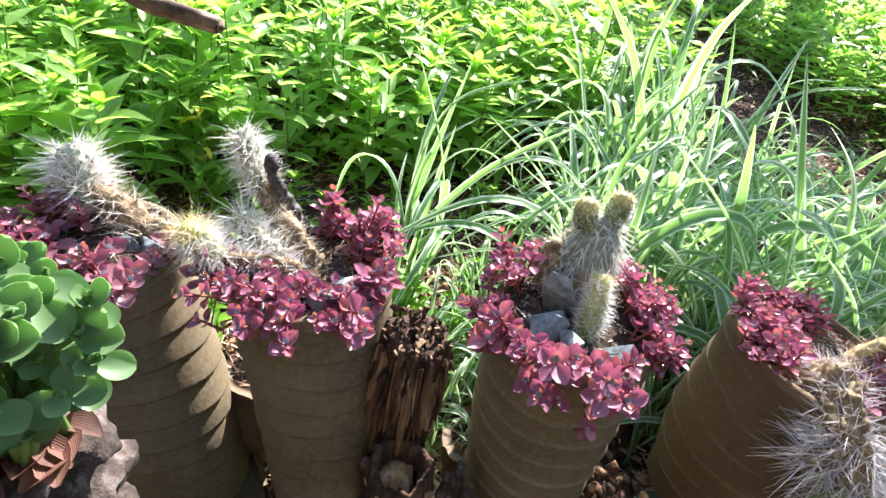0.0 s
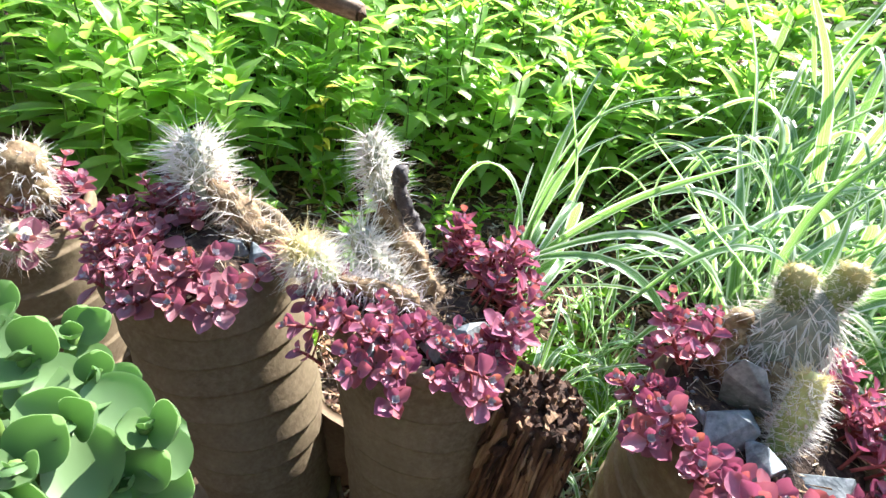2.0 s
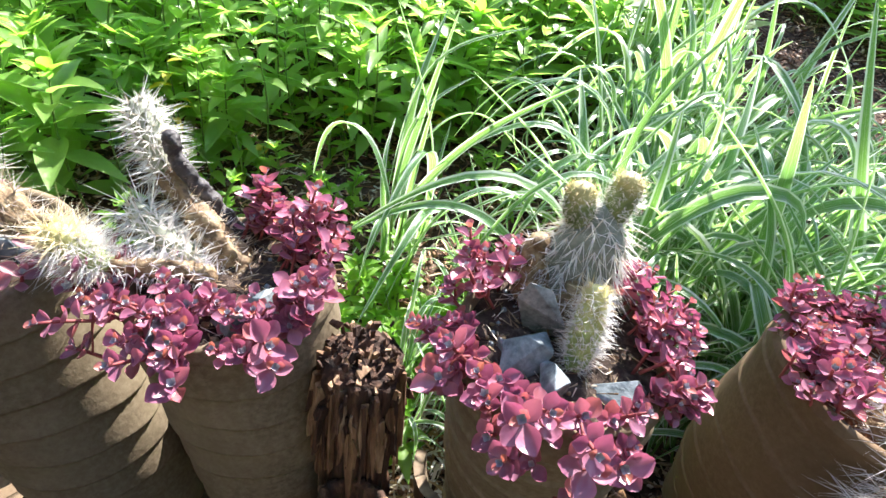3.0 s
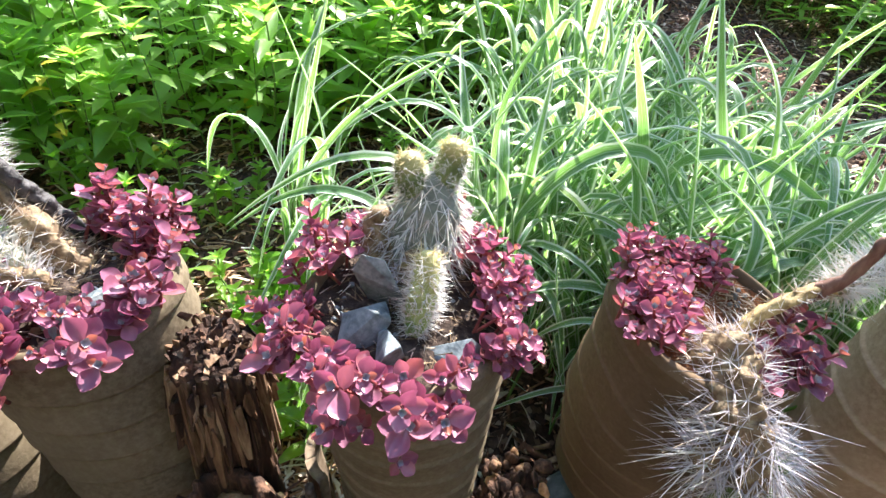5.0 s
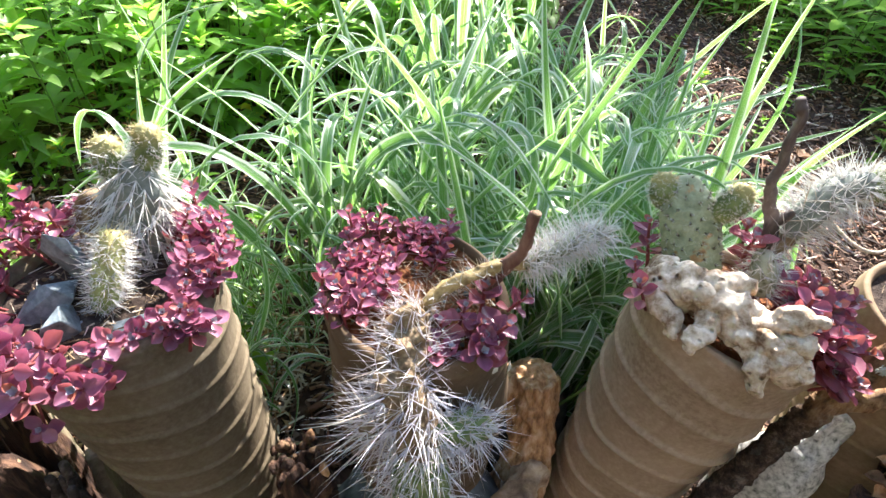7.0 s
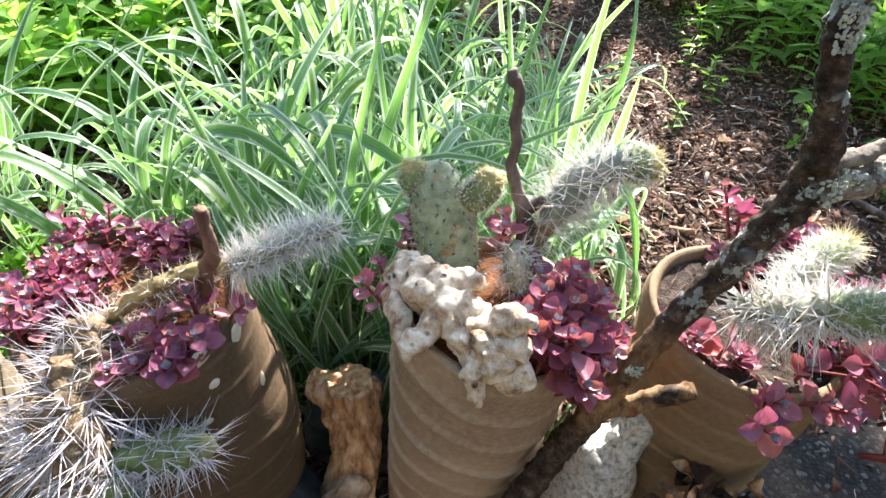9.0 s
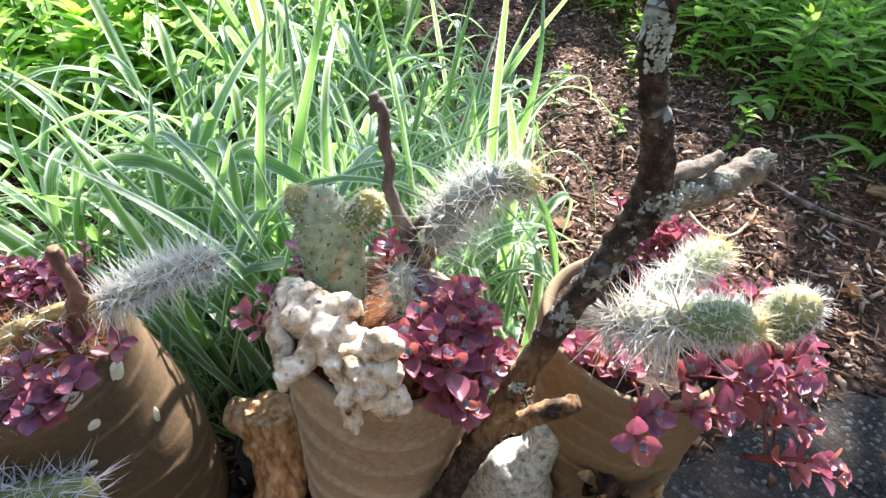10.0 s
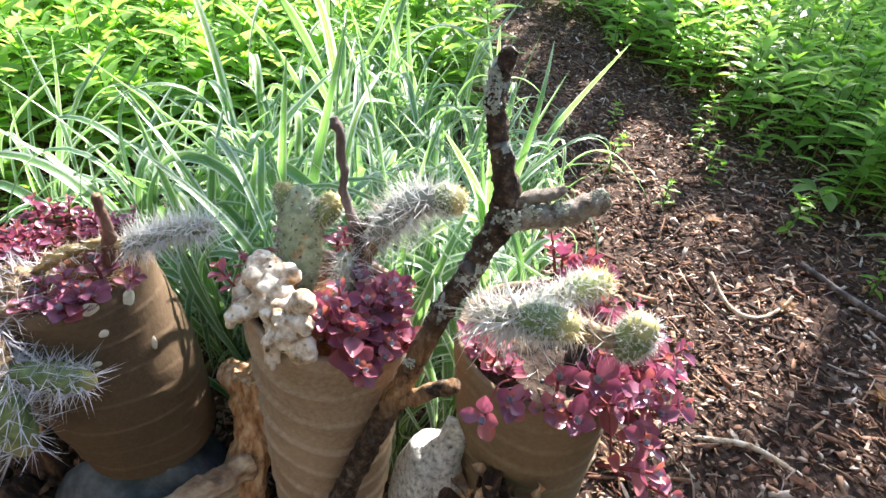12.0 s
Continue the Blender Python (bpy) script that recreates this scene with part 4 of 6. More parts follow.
def shell(points_centre, radius, length, arc, thick, turn, label, name="clay_shard"):
    """A piece of a broken clay cylinder."""
    n, k, g = 16, 8, Geo()
    verts = []
    m = Matrix.Translation(points_centre) @ Euler([radians(a) for a in turn]).to_matrix().to_4x4()
    for side in (0, 1):
        for i in range(k):
            for j in range(n):
                w = radians(arc) * (j / (n - 1) - 0.5)
                z = length * (i / (k - 1) - 0.5) * (1 + 0.10 * noise.noise(Vector((j * 0.4, side * 0.01, 2))))
                r = radius - side * thick + 0.0015 * math.sin(i * 2.4)
                verts.append(m @ Vector((r * math.sin(w), -r * math.cos(w) + radius, z)))
    f, o = [], n * k
    for i in range(k - 1):
        for j in range(n - 1):
            q = i * n + j
            f += [(q, q + 1, q + n + 1, q + n), (o + q + n, o + q + n + 1, o + q + 1, o + q)]
    for i in range(k - 1):
        for j in (0, n - 1):
            q = i * n + j
            f.append((q, q + n, o + q + n, o + q))
    for j in range(n - 1):
        for i in (0, k - 1):
            q = i * n + j
            f.append((q + 1, q, o + q, o + q + 1))
    g.add(verts, f)
    return simple(name, g, [CLAY], label, "pottery", "broken stoneware at the foot of the pots")


def build_shards():
    shell((0.115, 0.610, 0.075), 0.085, 0.24, 120, 0.012, (12, 10, 35), "curved tan shard of a broken stoneware pot, sunlit")
    shell((0.085, 0.520, 0.005), 0.09, 0.18, 130, 0.012, (75, 15, 40), "curved tan shard of a broken stoneware pot, sunlit")
    shell((-0.20, 0.600, 0.06), 0.12, 0.20, 100, 0.012, (15, -12, -25), "large pale shard of a broken stoneware pot")
    shell((-0.16, 0.500, 0.01), 0.07, 0.16, 170, 0.010, (80, 20, -20), "rolled stoneware scroll lying on its side")
    g = Geo()
    lump(g, (0.02, 0.545, -0.035), (0.14, 0.11, 0.055), 0.1, 0.18, 9, 10, 24, seed=5)
    simple("clay_lump", g, [CLAY], "rough lump of fired clay under a pot", "pottery")
    shell((0.42, 0.60, 0.10), 0.08, 0.22, 60, 0.012, (8, -15, -60), "grey splinter of a stoneware pot behind the stump")


def build_planter_log():
    g = Geo()
    tube(g, [((0.130, 0.290, -0.05), 0.085), ((0.140, 0.290, 0.15), 0.072), ((0.148, 0.293, 0.35), 0.060), ((0.158, 0.295, 0.46), 0.054), ((0.162, 0.296, 0.495), 0.046)], 30, 14, 0.5, 26)
    simple("driftwood_planter", g, [OLD_LOG], "grey weathered wooden log holding a succulent", "planter")
    r = random.Random(2)
    c = Geo()
    for i in range(44):
        a = r.uniform(0, 6.28)
        add_leaf(c, Vector((0.165 + r.uniform(-0.045, 0.045), 0.285 + r.uniform(-0.045, 0.04), 0.497)), (math.cos(a), math.sin(a), 0.35), (0, 0, 1), 0.028, 0.018, obovate, r.uniform(-1, 1), 0.4, 4, 2)
    simple("dry_leaves", c, [DEAD_LEAF], "dry brown fallen leaves round the succulent", "leaves")


def pot_litter(pot, count, length, mats, label, seed, spread=(0.0, 0.9), lift=0.006):
    """Dry straw, shed spines and crumbs lying on the soil of a pot."""
    r = random.Random(seed)
    c, b, rt, rb, belly, tip = POTS[pot]
    g = Geo()
    for i in range(count):
        a, q = r.uniform(0, 6.28), r.uniform(*spread) ** 0.6 * (rt - 0.014)
        p = Vector((c[0] + math.cos(a) * q, c[1] + math.sin(a) * q, c[2] - 0.009 + r.uniform(0.0, lift) + (math.cos(a) * tip[0] + math.sin(a) * tip[1]) * q))
        d = Vector((r.gauss(0, 1), r.gauss(0, 1), r.gauss(0.05, 0.25))).normalized()
        l = length * r.uniform(0.4, 1.3)
        e1 = d.orthogonal().normalized() * r.uniform(0.0004, 0.0009)
        e2 = d.cross(e1)
        g.add([p - d * l * 0.5 + e1, p - d * l * 0.5 - e1 * 0.5 + e2 * 0.87, p - d * l * 0.5 - e1 * 0.5 - e2 * 0.87, p + d * l * 0.5], [(0, 1, 3), (1, 2, 3), (2, 0, 3)], slot=r.randrange(len(mats)))
    ob = new("dry_litter", g.mesh("dry_litter", mats, smooth=False))
    tagged(ob, label, "plant litter", kind="stuff")
    k = Geo()
    for i in range(count // 6):
        a, q = r.uniform(0, 6.28), r.uniform(0.0, 1.0) ** 0.6 * (rt - 0.016)
        s = r.uniform(0.0015, 0.0045)
        lump(k, (c[0] + math.cos(a) * q, c[1] + math.sin(a) * q, c[2] - 0.008 + (math.cos(a) * tip[0] + math.sin(a) * tip[1]) * q), (s, s * 0.8, s * 0.7), r.uniform(0, 3), 0.4, 200, 4, 6, slot=r.randrange(2), seed=i)
    ob = new("grit", k.mesh("grit", [SLATE, RED_SOIL if pot in "de" else CACTUS_OLD]))
    tagged(ob, "coarse grit and crumbs on pot soil", "grit", kind="stuff")


def build_sky_block_hedge(name, a, b, height, seed, label):
    """A tall leafy hedge along a line, unseen, added to keep low sky light off the pots."""
    r = random.Random(seed)
    a, b = Vector((*a, 0)), Vector((*b, 0))
    along = (b - a).normalized()
    out = Vector((-along.y, along.x, 0))
    n, k, span = 60, 14, (b - a).length
    home = empty_at(name, a.lerp(b, 0.5) + Vector((0, 0, -0.1)))
    tagged(home, label, "hedge")
    verts, spots = [], []
    for i in range(n + 1):
        for j in range(k):
            w = math.pi * j / (k - 1)
            p = a + along * (span * i / n) + out * (math.cos(w) * 0.9) + Vector((0, 0, -0.15 + height * max(0.0, math.sin(w)) ** 0.55))
            p += Vector((noise.noise(p * 0.9), noise.noise(p * 0.9 + Vector((5, 0, 0))), noise.noise(p * 0.8 + Vector((0, 7, 0))))) * 0.35
            verts.append(p - home.location)
            if 0 < j < k - 1:
                spots.append(p - home.location)
    f = [(i * k + j, i * k + j + 1, (i + 1) * k + j + 1, (i + 1) * k + j) for i in range(n) for j in range(k - 1)]
    child("inside", Geo().add(verts, f).mesh("inside", [TWIG]), home, "dark twiggy inside")
    leaf = Geo()
    add_leaf(leaf, (0, 0, 0), (1, 0, 0.1), (0, 0, 1), 0.30, 0.17, lance, 0.4, 0.15, 3, 2)
    places = []
    for i in range(7000):
        p = r.choice(spots) + Vector((r.gauss(0, 0.16), r.gauss(0, 0.16), r.gauss(0, 0.16)))
        places.append((0, Matrix.Translation(p) @ Euler((r.uniform(-0.9, 0.9), r.uniform(-0.9, 0.9), r.uniform(0, 6.28))).to_matrix().to_4x4()))
    tagged(child("foliage", joined("foliage", [leaf], places, [HEDGE_LEAF]), home), kind="stuff")


def build_spots():
    """Pale droppings of lime on the stout pot, lying on its skin."""
    c, b, rt, rb, belly, tip = POTS["d"]
    for i, (x, y, z, w, h) in enumerate([(0.831, 0.703, 0.447, 0.0075, 0.0105), (0.822, 0.668, 0.455, 0.009, 0.008), (0.834, 0.668, 0.420, 0.005, 0.005), (0.856, 0.712, 0.378, 0.004, 0.010), (0.826, 0.655, 0.385, 0.005, 0.004)]):
        t = (z - b[2]) / (c[2] - b[2])
        ax = b[0] + (c[0] - b[0]) * t, b[1] + (c[1] - b[1]) * t
        d = Vector((x - ax[0], y - ax[1], 0)).normalized()
        r = rb + (rt - rb) * t + belly * math.sin(math.pi * min(t * 1.1, 1.0)) ** 2
        p = Vector((ax[0], ax[1], z)) + d * (r + 0.0040)
        s = d.cross(Vector((0, 0, 1)))
        v = [p + d * 0.001]
        for j in range(14):
            a = 2 * math.pi * j / 14
            k = 1 + 0.25 * noise.noise(Vector((math.cos(a), math.sin(a), i * 3)))
            v.append(p + s * (math.cos(a) * w * k) + Vector((0, 0, 1)) * (math.sin(a) * h * k) - d * 0.0022)
        ob = new("lime_spot", mesh_from("lime_spot", v, [(0, 1 + j, 1 + (j + 1) % 14) for j in range(14)], [LIME]))
        ob.parent = pots["d"]
        tagged(ob, "pale dried lime splash")


def build_mulch():
    r = random.Random(44)
    kinds = []
    for i in range(14):
        l = r.choice((0.010, 0.014, 0.02, 0.028, 0.042, 0.06)) * r.uniform(0.8, 1.2)
        w, t = min(l * 0.7, r.uniform(0.002, 0.012)), r.uniform(0.0012, 0.004)
        skew, bow0 = r.uniform(-0.5, 0.5) * w, r.uniform(-0.10, 0.16) * l
        v = []
        for z in (0, t):
            for q in range(3):
                x = l * (q / 2 - 0.5)
                bow = bow0 * (1 - (q - 1) ** 2)
                k = r.uniform(0.75, 1.1) if q == 1 else r.uniform(0.15, 1.0)
                v += [Vector((x + r.uniform(-1, 1) * 0.15 * l, -w / 2 * k + skew * (q - 1), z + bow)), Vector((x + r.uniform(-1, 1) * 0.15 * l, w / 2 * k + skew * (q - 1), z + bow + r.uniform(-0.5, 0.5) * t))]
        f = [(0, 1, 3, 2), (2, 3, 5, 4), (6, 8, 9, 7), (8, 10, 11, 9), (0, 2, 8, 6), (2, 4, 10, 8), (1, 7, 9, 3), (3, 9, 11, 5), (0, 6, 7, 1), (4, 5, 11, 10)]
        kinds.append(Geo().add(v, f))

    def spot(x, y):
        return Matrix.Translation((x, y, gh(x, y) + r.uniform(0.0, 0.012))) @ Euler((r.gauss(0, 0.45), r.gauss(0, 0.4), r.uniform(0, 6.28))).to_matrix().to_4x4() @ Matrix.Scale(r.uniform(0.32, 0.95 + 0.6 * r.random() ** 3), 4)

    far = []
    for i in range(62000):
        x, y = r.uniform(-0.7, 2.9), 0.62 + 3.2 * r.random() ** 1.5
        edge = asphalt_edge(x)
        if x > 0.9 and y < edge + r.uniform(-0.03, 0.05) and r.random() > 0.16:
            continue
        if x < 0.9 and r.random() < 0.12:
            continue
        far.append((r.randrange(14), spot(x, y)))
    ob = new("mulch", joined("mulch", kinds, far, [CHIP]))
    tagged(ob, "shredded brown bark mulch covering the path", "mulch", kind="stuff")
    me = [g.mesh("bark_chip", [CHIP_ONE], smooth=False) for g in kinds]
    ground = bpy.data.objects["ground"]
    for i in range(280):
        x = r.uniform(1.25, 2.2)
        y = asphalt_edge(x) + 0.01 + 0.75 * r.random() ** 1.3
        ob = new("bark_chip", r.choice(me))
        ob.parent = ground
        ob.matrix_local = Matrix.Translation((0, 0, 0.008)) @ spot(x, y) @ Matrix.Scale(1.15, 4)


def build_litter():
    r = random.Random(9)
    for x, y, s, up in ((1.955, 1.395, 0.05, 0.4), (2.14, 1.78, 0.075, 0.5), (2.22, 1.66, 0.06, 0.3), (1.45, 1.06, 0.04, 0.5), (1.62, 1.9, 0.05, 0.4), (1.32, 1.5, 0.05, 0.3), (1.78, 1.62, 0.045, 0.4), (1.25, 0.98, 0.045, 0.5), (0.02, 1.02, 0.05, 0.3), (0.3, 0.9, 0.045, 0.4), (-0.15, 1.1, 0.05, 0.4), (2.05, 1.45, 0.04, 0.2), (0.10, 0.80, 0.045, 0.4), (0.22, 0.86, 0.05, 0.5), (0.33, 0.80, 0.04, 0.3), (0.15, 0.93, 0.045, 0.4), (0.40, 0.92, 0.05, 0.4), (0.28, 0.98, 0.045, 0.3), (0.45, 0.84, 0.04, 0.5), (0.05, 0.90, 0.05, 0.3)):
        g = Geo()
        a = r.uniform(0, 6.28)
        for k in (-0.9, -0.45, 0, 0.45, 0.9):
            add_leaf(g, (x, y, gh(x, y) + 0.014), (math.cos(a + k), math.sin(a + k), up * 0.5), (0, 0, 1), s * (1 - 0.28 * abs(k)), s * 0.45, lance, r.uniform(-0.8, 0.9), 0.3, 5, 2)
        simple("dry_leaf", g, [DRY], "curled dry brown leaf lying on mulch", "leaf", "dry leaves on the mulch")
    g = tube(Geo(), [((1.62, 1.66, gh(1.62, 1.66) + 0.02), 0.004), ((1.66, 1.56, gh(1.66, 1.56) + 0.014), 0.005), ((1.72, 1.545, gh(1.72, 1.545) + 0.014), 0.0045), ((1.78, 1.60, gh(1.78, 1.6) + 0.02), 0.004), ((1.80, 1.63, gh(1.8, 1.63) + 0.035), 0.003)], 8, 6, 0.2, 60)
    simple("fallen_twig", g, [DRIFT], "pale bent twig lying on the mulch", "twig", "twigs on the ground")
    g = tube(Geo(), [((1.85, 1.80, gh(1.85, 1.8) + 0.015), 0.008), ((1.98, 1.68, gh(1.98, 1.68) + 0.016), 0.008), ((2.12, 1.60, gh(2.12, 1.6) + 0.015), 0.006)], 8, 6, 0.25, 40)
    simple("fallen_twig", g, [TWIG], "dark fallen twig half buried in mulch", "twig", "twigs on the ground")
    g = tube(Geo(), [((1.58, 1.17, gh(1.58, 1.17) + 0.012), 0.004), ((1.68, 1.19, gh(1.68, 1.19) + 0.012), 0.006), ((1.75, 1.165, gh(1.75, 1.165) + 0.012), 0.004)], 8, 5, 0.3, 50)
    simple("fallen_twig", g, [DRIFT], "pale wood sliver lying near the asphalt", "twig", "twigs on the ground")
    g = tube(Geo(), [((-1.95, 0.50, -0.06), 0.05), ((-1.75, 0.55, 0.6), 0.040), ((-1.15, 0.62, 1.15), 0.030), ((-0.55, 0.68, 0.95), 0.020), ((-0.25, 0.705, 0.72), 0.0135), ((-0.10, 0.718, 0.648), 0.0115), ((-0.045, 0.724, 0.639), 0.0110), ((0.000, 0.731, 0.633), 0.0100), ((0.002, 0.731, 0.632), 0.004)], 14, 10, 0.2, 45)
    simple("dead_limb", g, [LIMB], "broken pale-ended dead limb arching over the leafy bed", "branch")
    g = Geo()
    for i in range(2100):
        x, y = (r.uniform(-0.45, 0.6), 0.70 + 0.75 * r.random()) if i < 900 else (r.uniform(0.24, 0.52), 0.66 + 0.36 * r.random())
        a, l, w = r.uniform(0, 6.28), r.uniform(0.012, 0.06), r.uniform(0.001, 0.0028)
        d = Vector((math.cos(a), math.sin(a), r.gauss(0, 0.18))) * l
        s = Vector((-math.sin(a), math.cos(a), 0)) * w
        p = Vector((x, y, gh(x, y) + r.uniform(0.006, 0.022)))
        up = Vector((0, 0, w * 0.8))
        g.add([p - s, p + s, p + d * 0.5 + s + up * 2, p + d * 0.5 - s + up * 2, p + d], [(0, 1, 2, 3), (3, 2, 4)], slot=i % 2)
    ob = new("straw_litter", g.mesh("straw_litter", [SPINE_TAN, DRY]))
    tagged(ob, "pale dry straw and leaf scraps on bare soil", "plant litter", kind="stuff")
    # yellowing leaves among the green ones
    for x, y, h in ((-0.43, 1.24, 0.26), (-0.40, 1.20, 0.18), (-0.12, 1.46, 0.12), (0.12, 1.54, 0.12), (1.62, 2.78, 0.28), (2.24, 2.02, 0.14), (2.32, 1.92, 0.10), (2.10, 2.22, 0.10), (-0.25, 1.30, 0.08)):
        home = empty_at("yellowed_stalk", (x, y, gh(x, y)))
        tagged(home, "short stalk with yellowing leaves at the bed's edge", "plant", "yellowing plants")
        g = tube(Geo(), [((0, 0, -0.02), 0.0025), ((0.01, -0.01, h * 0.6), 0.002), ((0.015, -0.02, h), 0.0014)], 5, 4)
        child("stem", g.mesh("stem", [LEAF_STEM]), home)
        for k in range(4):
            g, a = Geo(), r.uniform(0, 6.28)
            add_leaf(g, (0.012, -0.015, h * (0.7 + 0.1 * k)), (math.cos(a), math.sin(a), 0.25), (0, 0, 1), r.uniform(0.035, 0.065), r.uniform(0.014, 0.026), lance, r.uniform(0.2, 1.0), 0.25, 6, 2)
            child("leaf", g.mesh("leaf", [YELLOW]), home)
    # broad leaf and drooping strap leaves at the edge of the shaded bed
    g = Geo()
    for a, l in ((1.6, 0.16), (1.9, 0.20), (2.3, 0.18), (2.7, 0.14), (0.9, 0.12)):
        add_leaf(g, (2.22, 1.95, gh(2.22, 1.95)), (math.cos(a + 1.6), math.sin(a + 1.6), 1.1), (0, -0.3, 1), l * 1.3, 0.025, lance, 1.5, 0.3, 9, 2)
    simple("strap_leaved_plant", g, [LEAF], "drooping strap-leaved green plant at the bed's edge", "plant")
    g = Geo()
    for a, l in ((-1.5, 0.13), (0.2, 0.09), (2.2, 0.09), (3.6, 0.08)):
        add_leaf(g, (1.92, 2.12, gh(1.92, 2.12) + 0.05), (math.cos(a), math.sin(a), 0.4), (0, 0, 1), l, 0.045, obovate, 1.0, 0.2, 8, 4)
    simple("broadleaf_weed", g, [LEAF], "single pale green broad-leaved weed on mulch", "weed")


CHAR = make_plain("charred_wood", (0.008, 0.007, 0.008), (0.035, 0.03, 0.032), 90, 0.6, 0.5, 1.0, 0.004, third=(0.12, 0.11, 0.115))
DEAD_LEAF = make_leaf("red_brown_dead_leaf", (0.06, 0.025, 0.018), (0.12, 0.05, 0.035), (0.2, 0.09, 0.06), (0.3, 0.12, 0.06), 0.2, 0.7)
PALE_ROOT = make_plain("pale_weathered_root", (0.13, 0.07, 0.04), (0.38, 0.25, 0.16), 30, 0.8, third=(0.6, 0.46, 0.33), bump=0.9, dist=0.004, stretch=(1, 1, 3))
OLD_LOG = make_plain("weathered_dark_log", (0.014, 0.010, 0.009), (0.05, 0.036, 0.03), 60, 0.9, third=(0.15, 0.12, 0.11), bump=0.9, dist=0.006)
LIMB = make_plain("grey_brown_limb", (0.035, 0.022, 0.014), (0.15, 0.10, 0.065), 60, 0.85, third=(0.52, 0.42, 0.32), bump=0.8, stretch=(0.3, 1, 1))
LICHEN = make_plain("blue_grey_lichen", (0.30, 0.33, 0.28), (0.52, 0.56, 0.49), 140, 0.9, bump=0.6)


# ---- leaves ----
def obovate(t):
    return math.sin(math.pi * min(1.0, t ** 1.25)) ** 0.62 * 0.5 if 0 < t < 1 else 0.0


def lance(t):
    return (math.sin(math.pi * t ** 0.72)) ** 0.9 * 0.5 * (1 - 0.25 * t) if 0 < t < 1 else 0.0


def add_leaf(geo, base, way, face, length, width, shape, bend=0.3, fold=0.15, rows=5, cols=2, slot=0, wave=0.0, start=0.04):
    """One leaf: from base along way, its upper side towards face, curling by bend, folded or cupped by fold."""
    way = Vector(way).normalized()
    side = way.cross(Vector(face))
    side = side.normalized() if side.length > 1e-4 else way.orthogonal().normalized()
    nor = side.cross(way)
    verts, uvs, p = [], [], Vector(base)
    step = length / rows
    for i in range(rows + 1):
        t = i / rows
        a = -bend * t
        d = way * math.cos(a) + nor * math.sin(a)
        up = nor * math.cos(a) - way * math.sin(a)
        w = max(shape(min(max(t, start), 0.985)) * width, 0.0006)
        for j in range(cols + 1):
            u = j / cols
            s = 2 * u - 1
            lift = fold * w * 2 * s * s + wave * width * math.sin(t * 9 + s * 2)
            verts.append(p + side * (s * w) + up * lift)
            uvs.append((u, t))
        p = p + d * step
    faces = []
    for i in range(rows):
        for j in range(cols):
            q = i * (cols + 1) + j
            faces.append((q, q + 1, q + cols + 2, q + cols + 1))
    geo.add(verts, faces, uvs, slot)


# ---- sedum ----
def sprig_mesh(seed, length, pairs, size, leaf=None):
    r = random.Random(seed)
    g = Geo()
    lean = Vector((r.uniform(-0.25, 0.25), r.uniform(-0.25, 0.25), 1)).normalized()
    tube(g, [((0, 0, -0.012), 0.0016), (lean * length * 0.5, 0.0015), (lean * length, 0.0011)], 6, 2, slot=1)
    for i in range(pairs):
        t = (i + 1) / pairs
        big = size * (0.85 + 0.38 * math.sin(math.pi * min(t * 0.8 + 0.1, 1.0)))
        if i == pairs - 1:
            big *= 0.72
        for k in range(2):
            a = i * math.pi / 2 + k * math.pi + r.uniform(-0.35, 0.35)
            out = Vector((math.cos(a), math.sin(a), 0.05 + 0.85 * t * t + r.uniform(-0.30, 0.30)))
            l = big * r.uniform(0.80, 1.15)
            add_leaf(g, lean * length * t + out.normalized() * 0.0012, out, (0, 0, 1), l, l * r.uniform(0.66, 0.88), obovate, r.uniform(-0.9, 0.1), r.uniform(0.18, 0.42), 6, 4)
    # the small closed heart of the tip
    for k in range(4):
        a = k * math.pi / 2 + 0.4
        out = Vector((math.cos(a), math.sin(a), 1.2))
        add_leaf(g, lean * length, out, (-math.cos(a), -math.sin(a), 0.6), size * 0.46, size * 0.32, obovate, -0.5, 0.3, 4, 2, slot=2)
    return g.mesh("sprig", [leaf or SEDUM, SEDUM_STEM, SEDUM_HEART])


SPRIGS = []
DULL_SPRIGS = []
RED_SPRIGS = []


def sedum(label, pot, sectors, size=1.0, seed=0):
    """sectors: (from, to degrees, inner, outer share of the rim's radius, count, lean outwards, lift, size)."""
    r = random.Random(seed)
    c, b, rt, rb, belly, tip = POTS[pot]
    home = empty_at("sedum_plant", (c[0], c[1], c[2] - 0.015))
    tagged(home, label, "succulent", "sedum in the pots")
    for a0, a1, r0, r1, count, out, lift, big in sectors:
        for i in range(count):
            a = radians(r.uniform(a0, a1))
            q = math.sqrt(r.uniform(r0 * r0, r1 * r1))
            o = Vector((math.cos(a), math.sin(a), 0))
            p = o * (rt * q)
            p.z = 0.004 + lift * r.uniform(0.5, 1.15) + (o.x * tip[0] + o.y * tip[1]) * rt * q
            if q > 1.0:
                p.z -= (q - 1.0) * rt * 0.7
            z = (o * (out * r.uniform(0.5, 1.3)) + Vector((r.uniform(-0.35, 0.35), r.uniform(-0.35, 0.35), 0)) + Vector((0, 0, 1.0))).normalized()
            m = z.to_track_quat("Z", "Y").to_matrix().to_4x4() @ Matrix.Rotation(r.uniform(0, 6.28), 4, "Z")
            s = size * big * r.uniform(0.8, 1.25)
            ob = new("sprig", r.choice(DULL_SPRIGS if pot in "ag" else RED_SPRIGS if pot in "ef" and r.random() < 0.6 else SPRIGS))
            ob.parent = home
            ob.matrix_local = Matrix.Translation(p) @ m @ Matrix.Scale(s, 4)
    return home


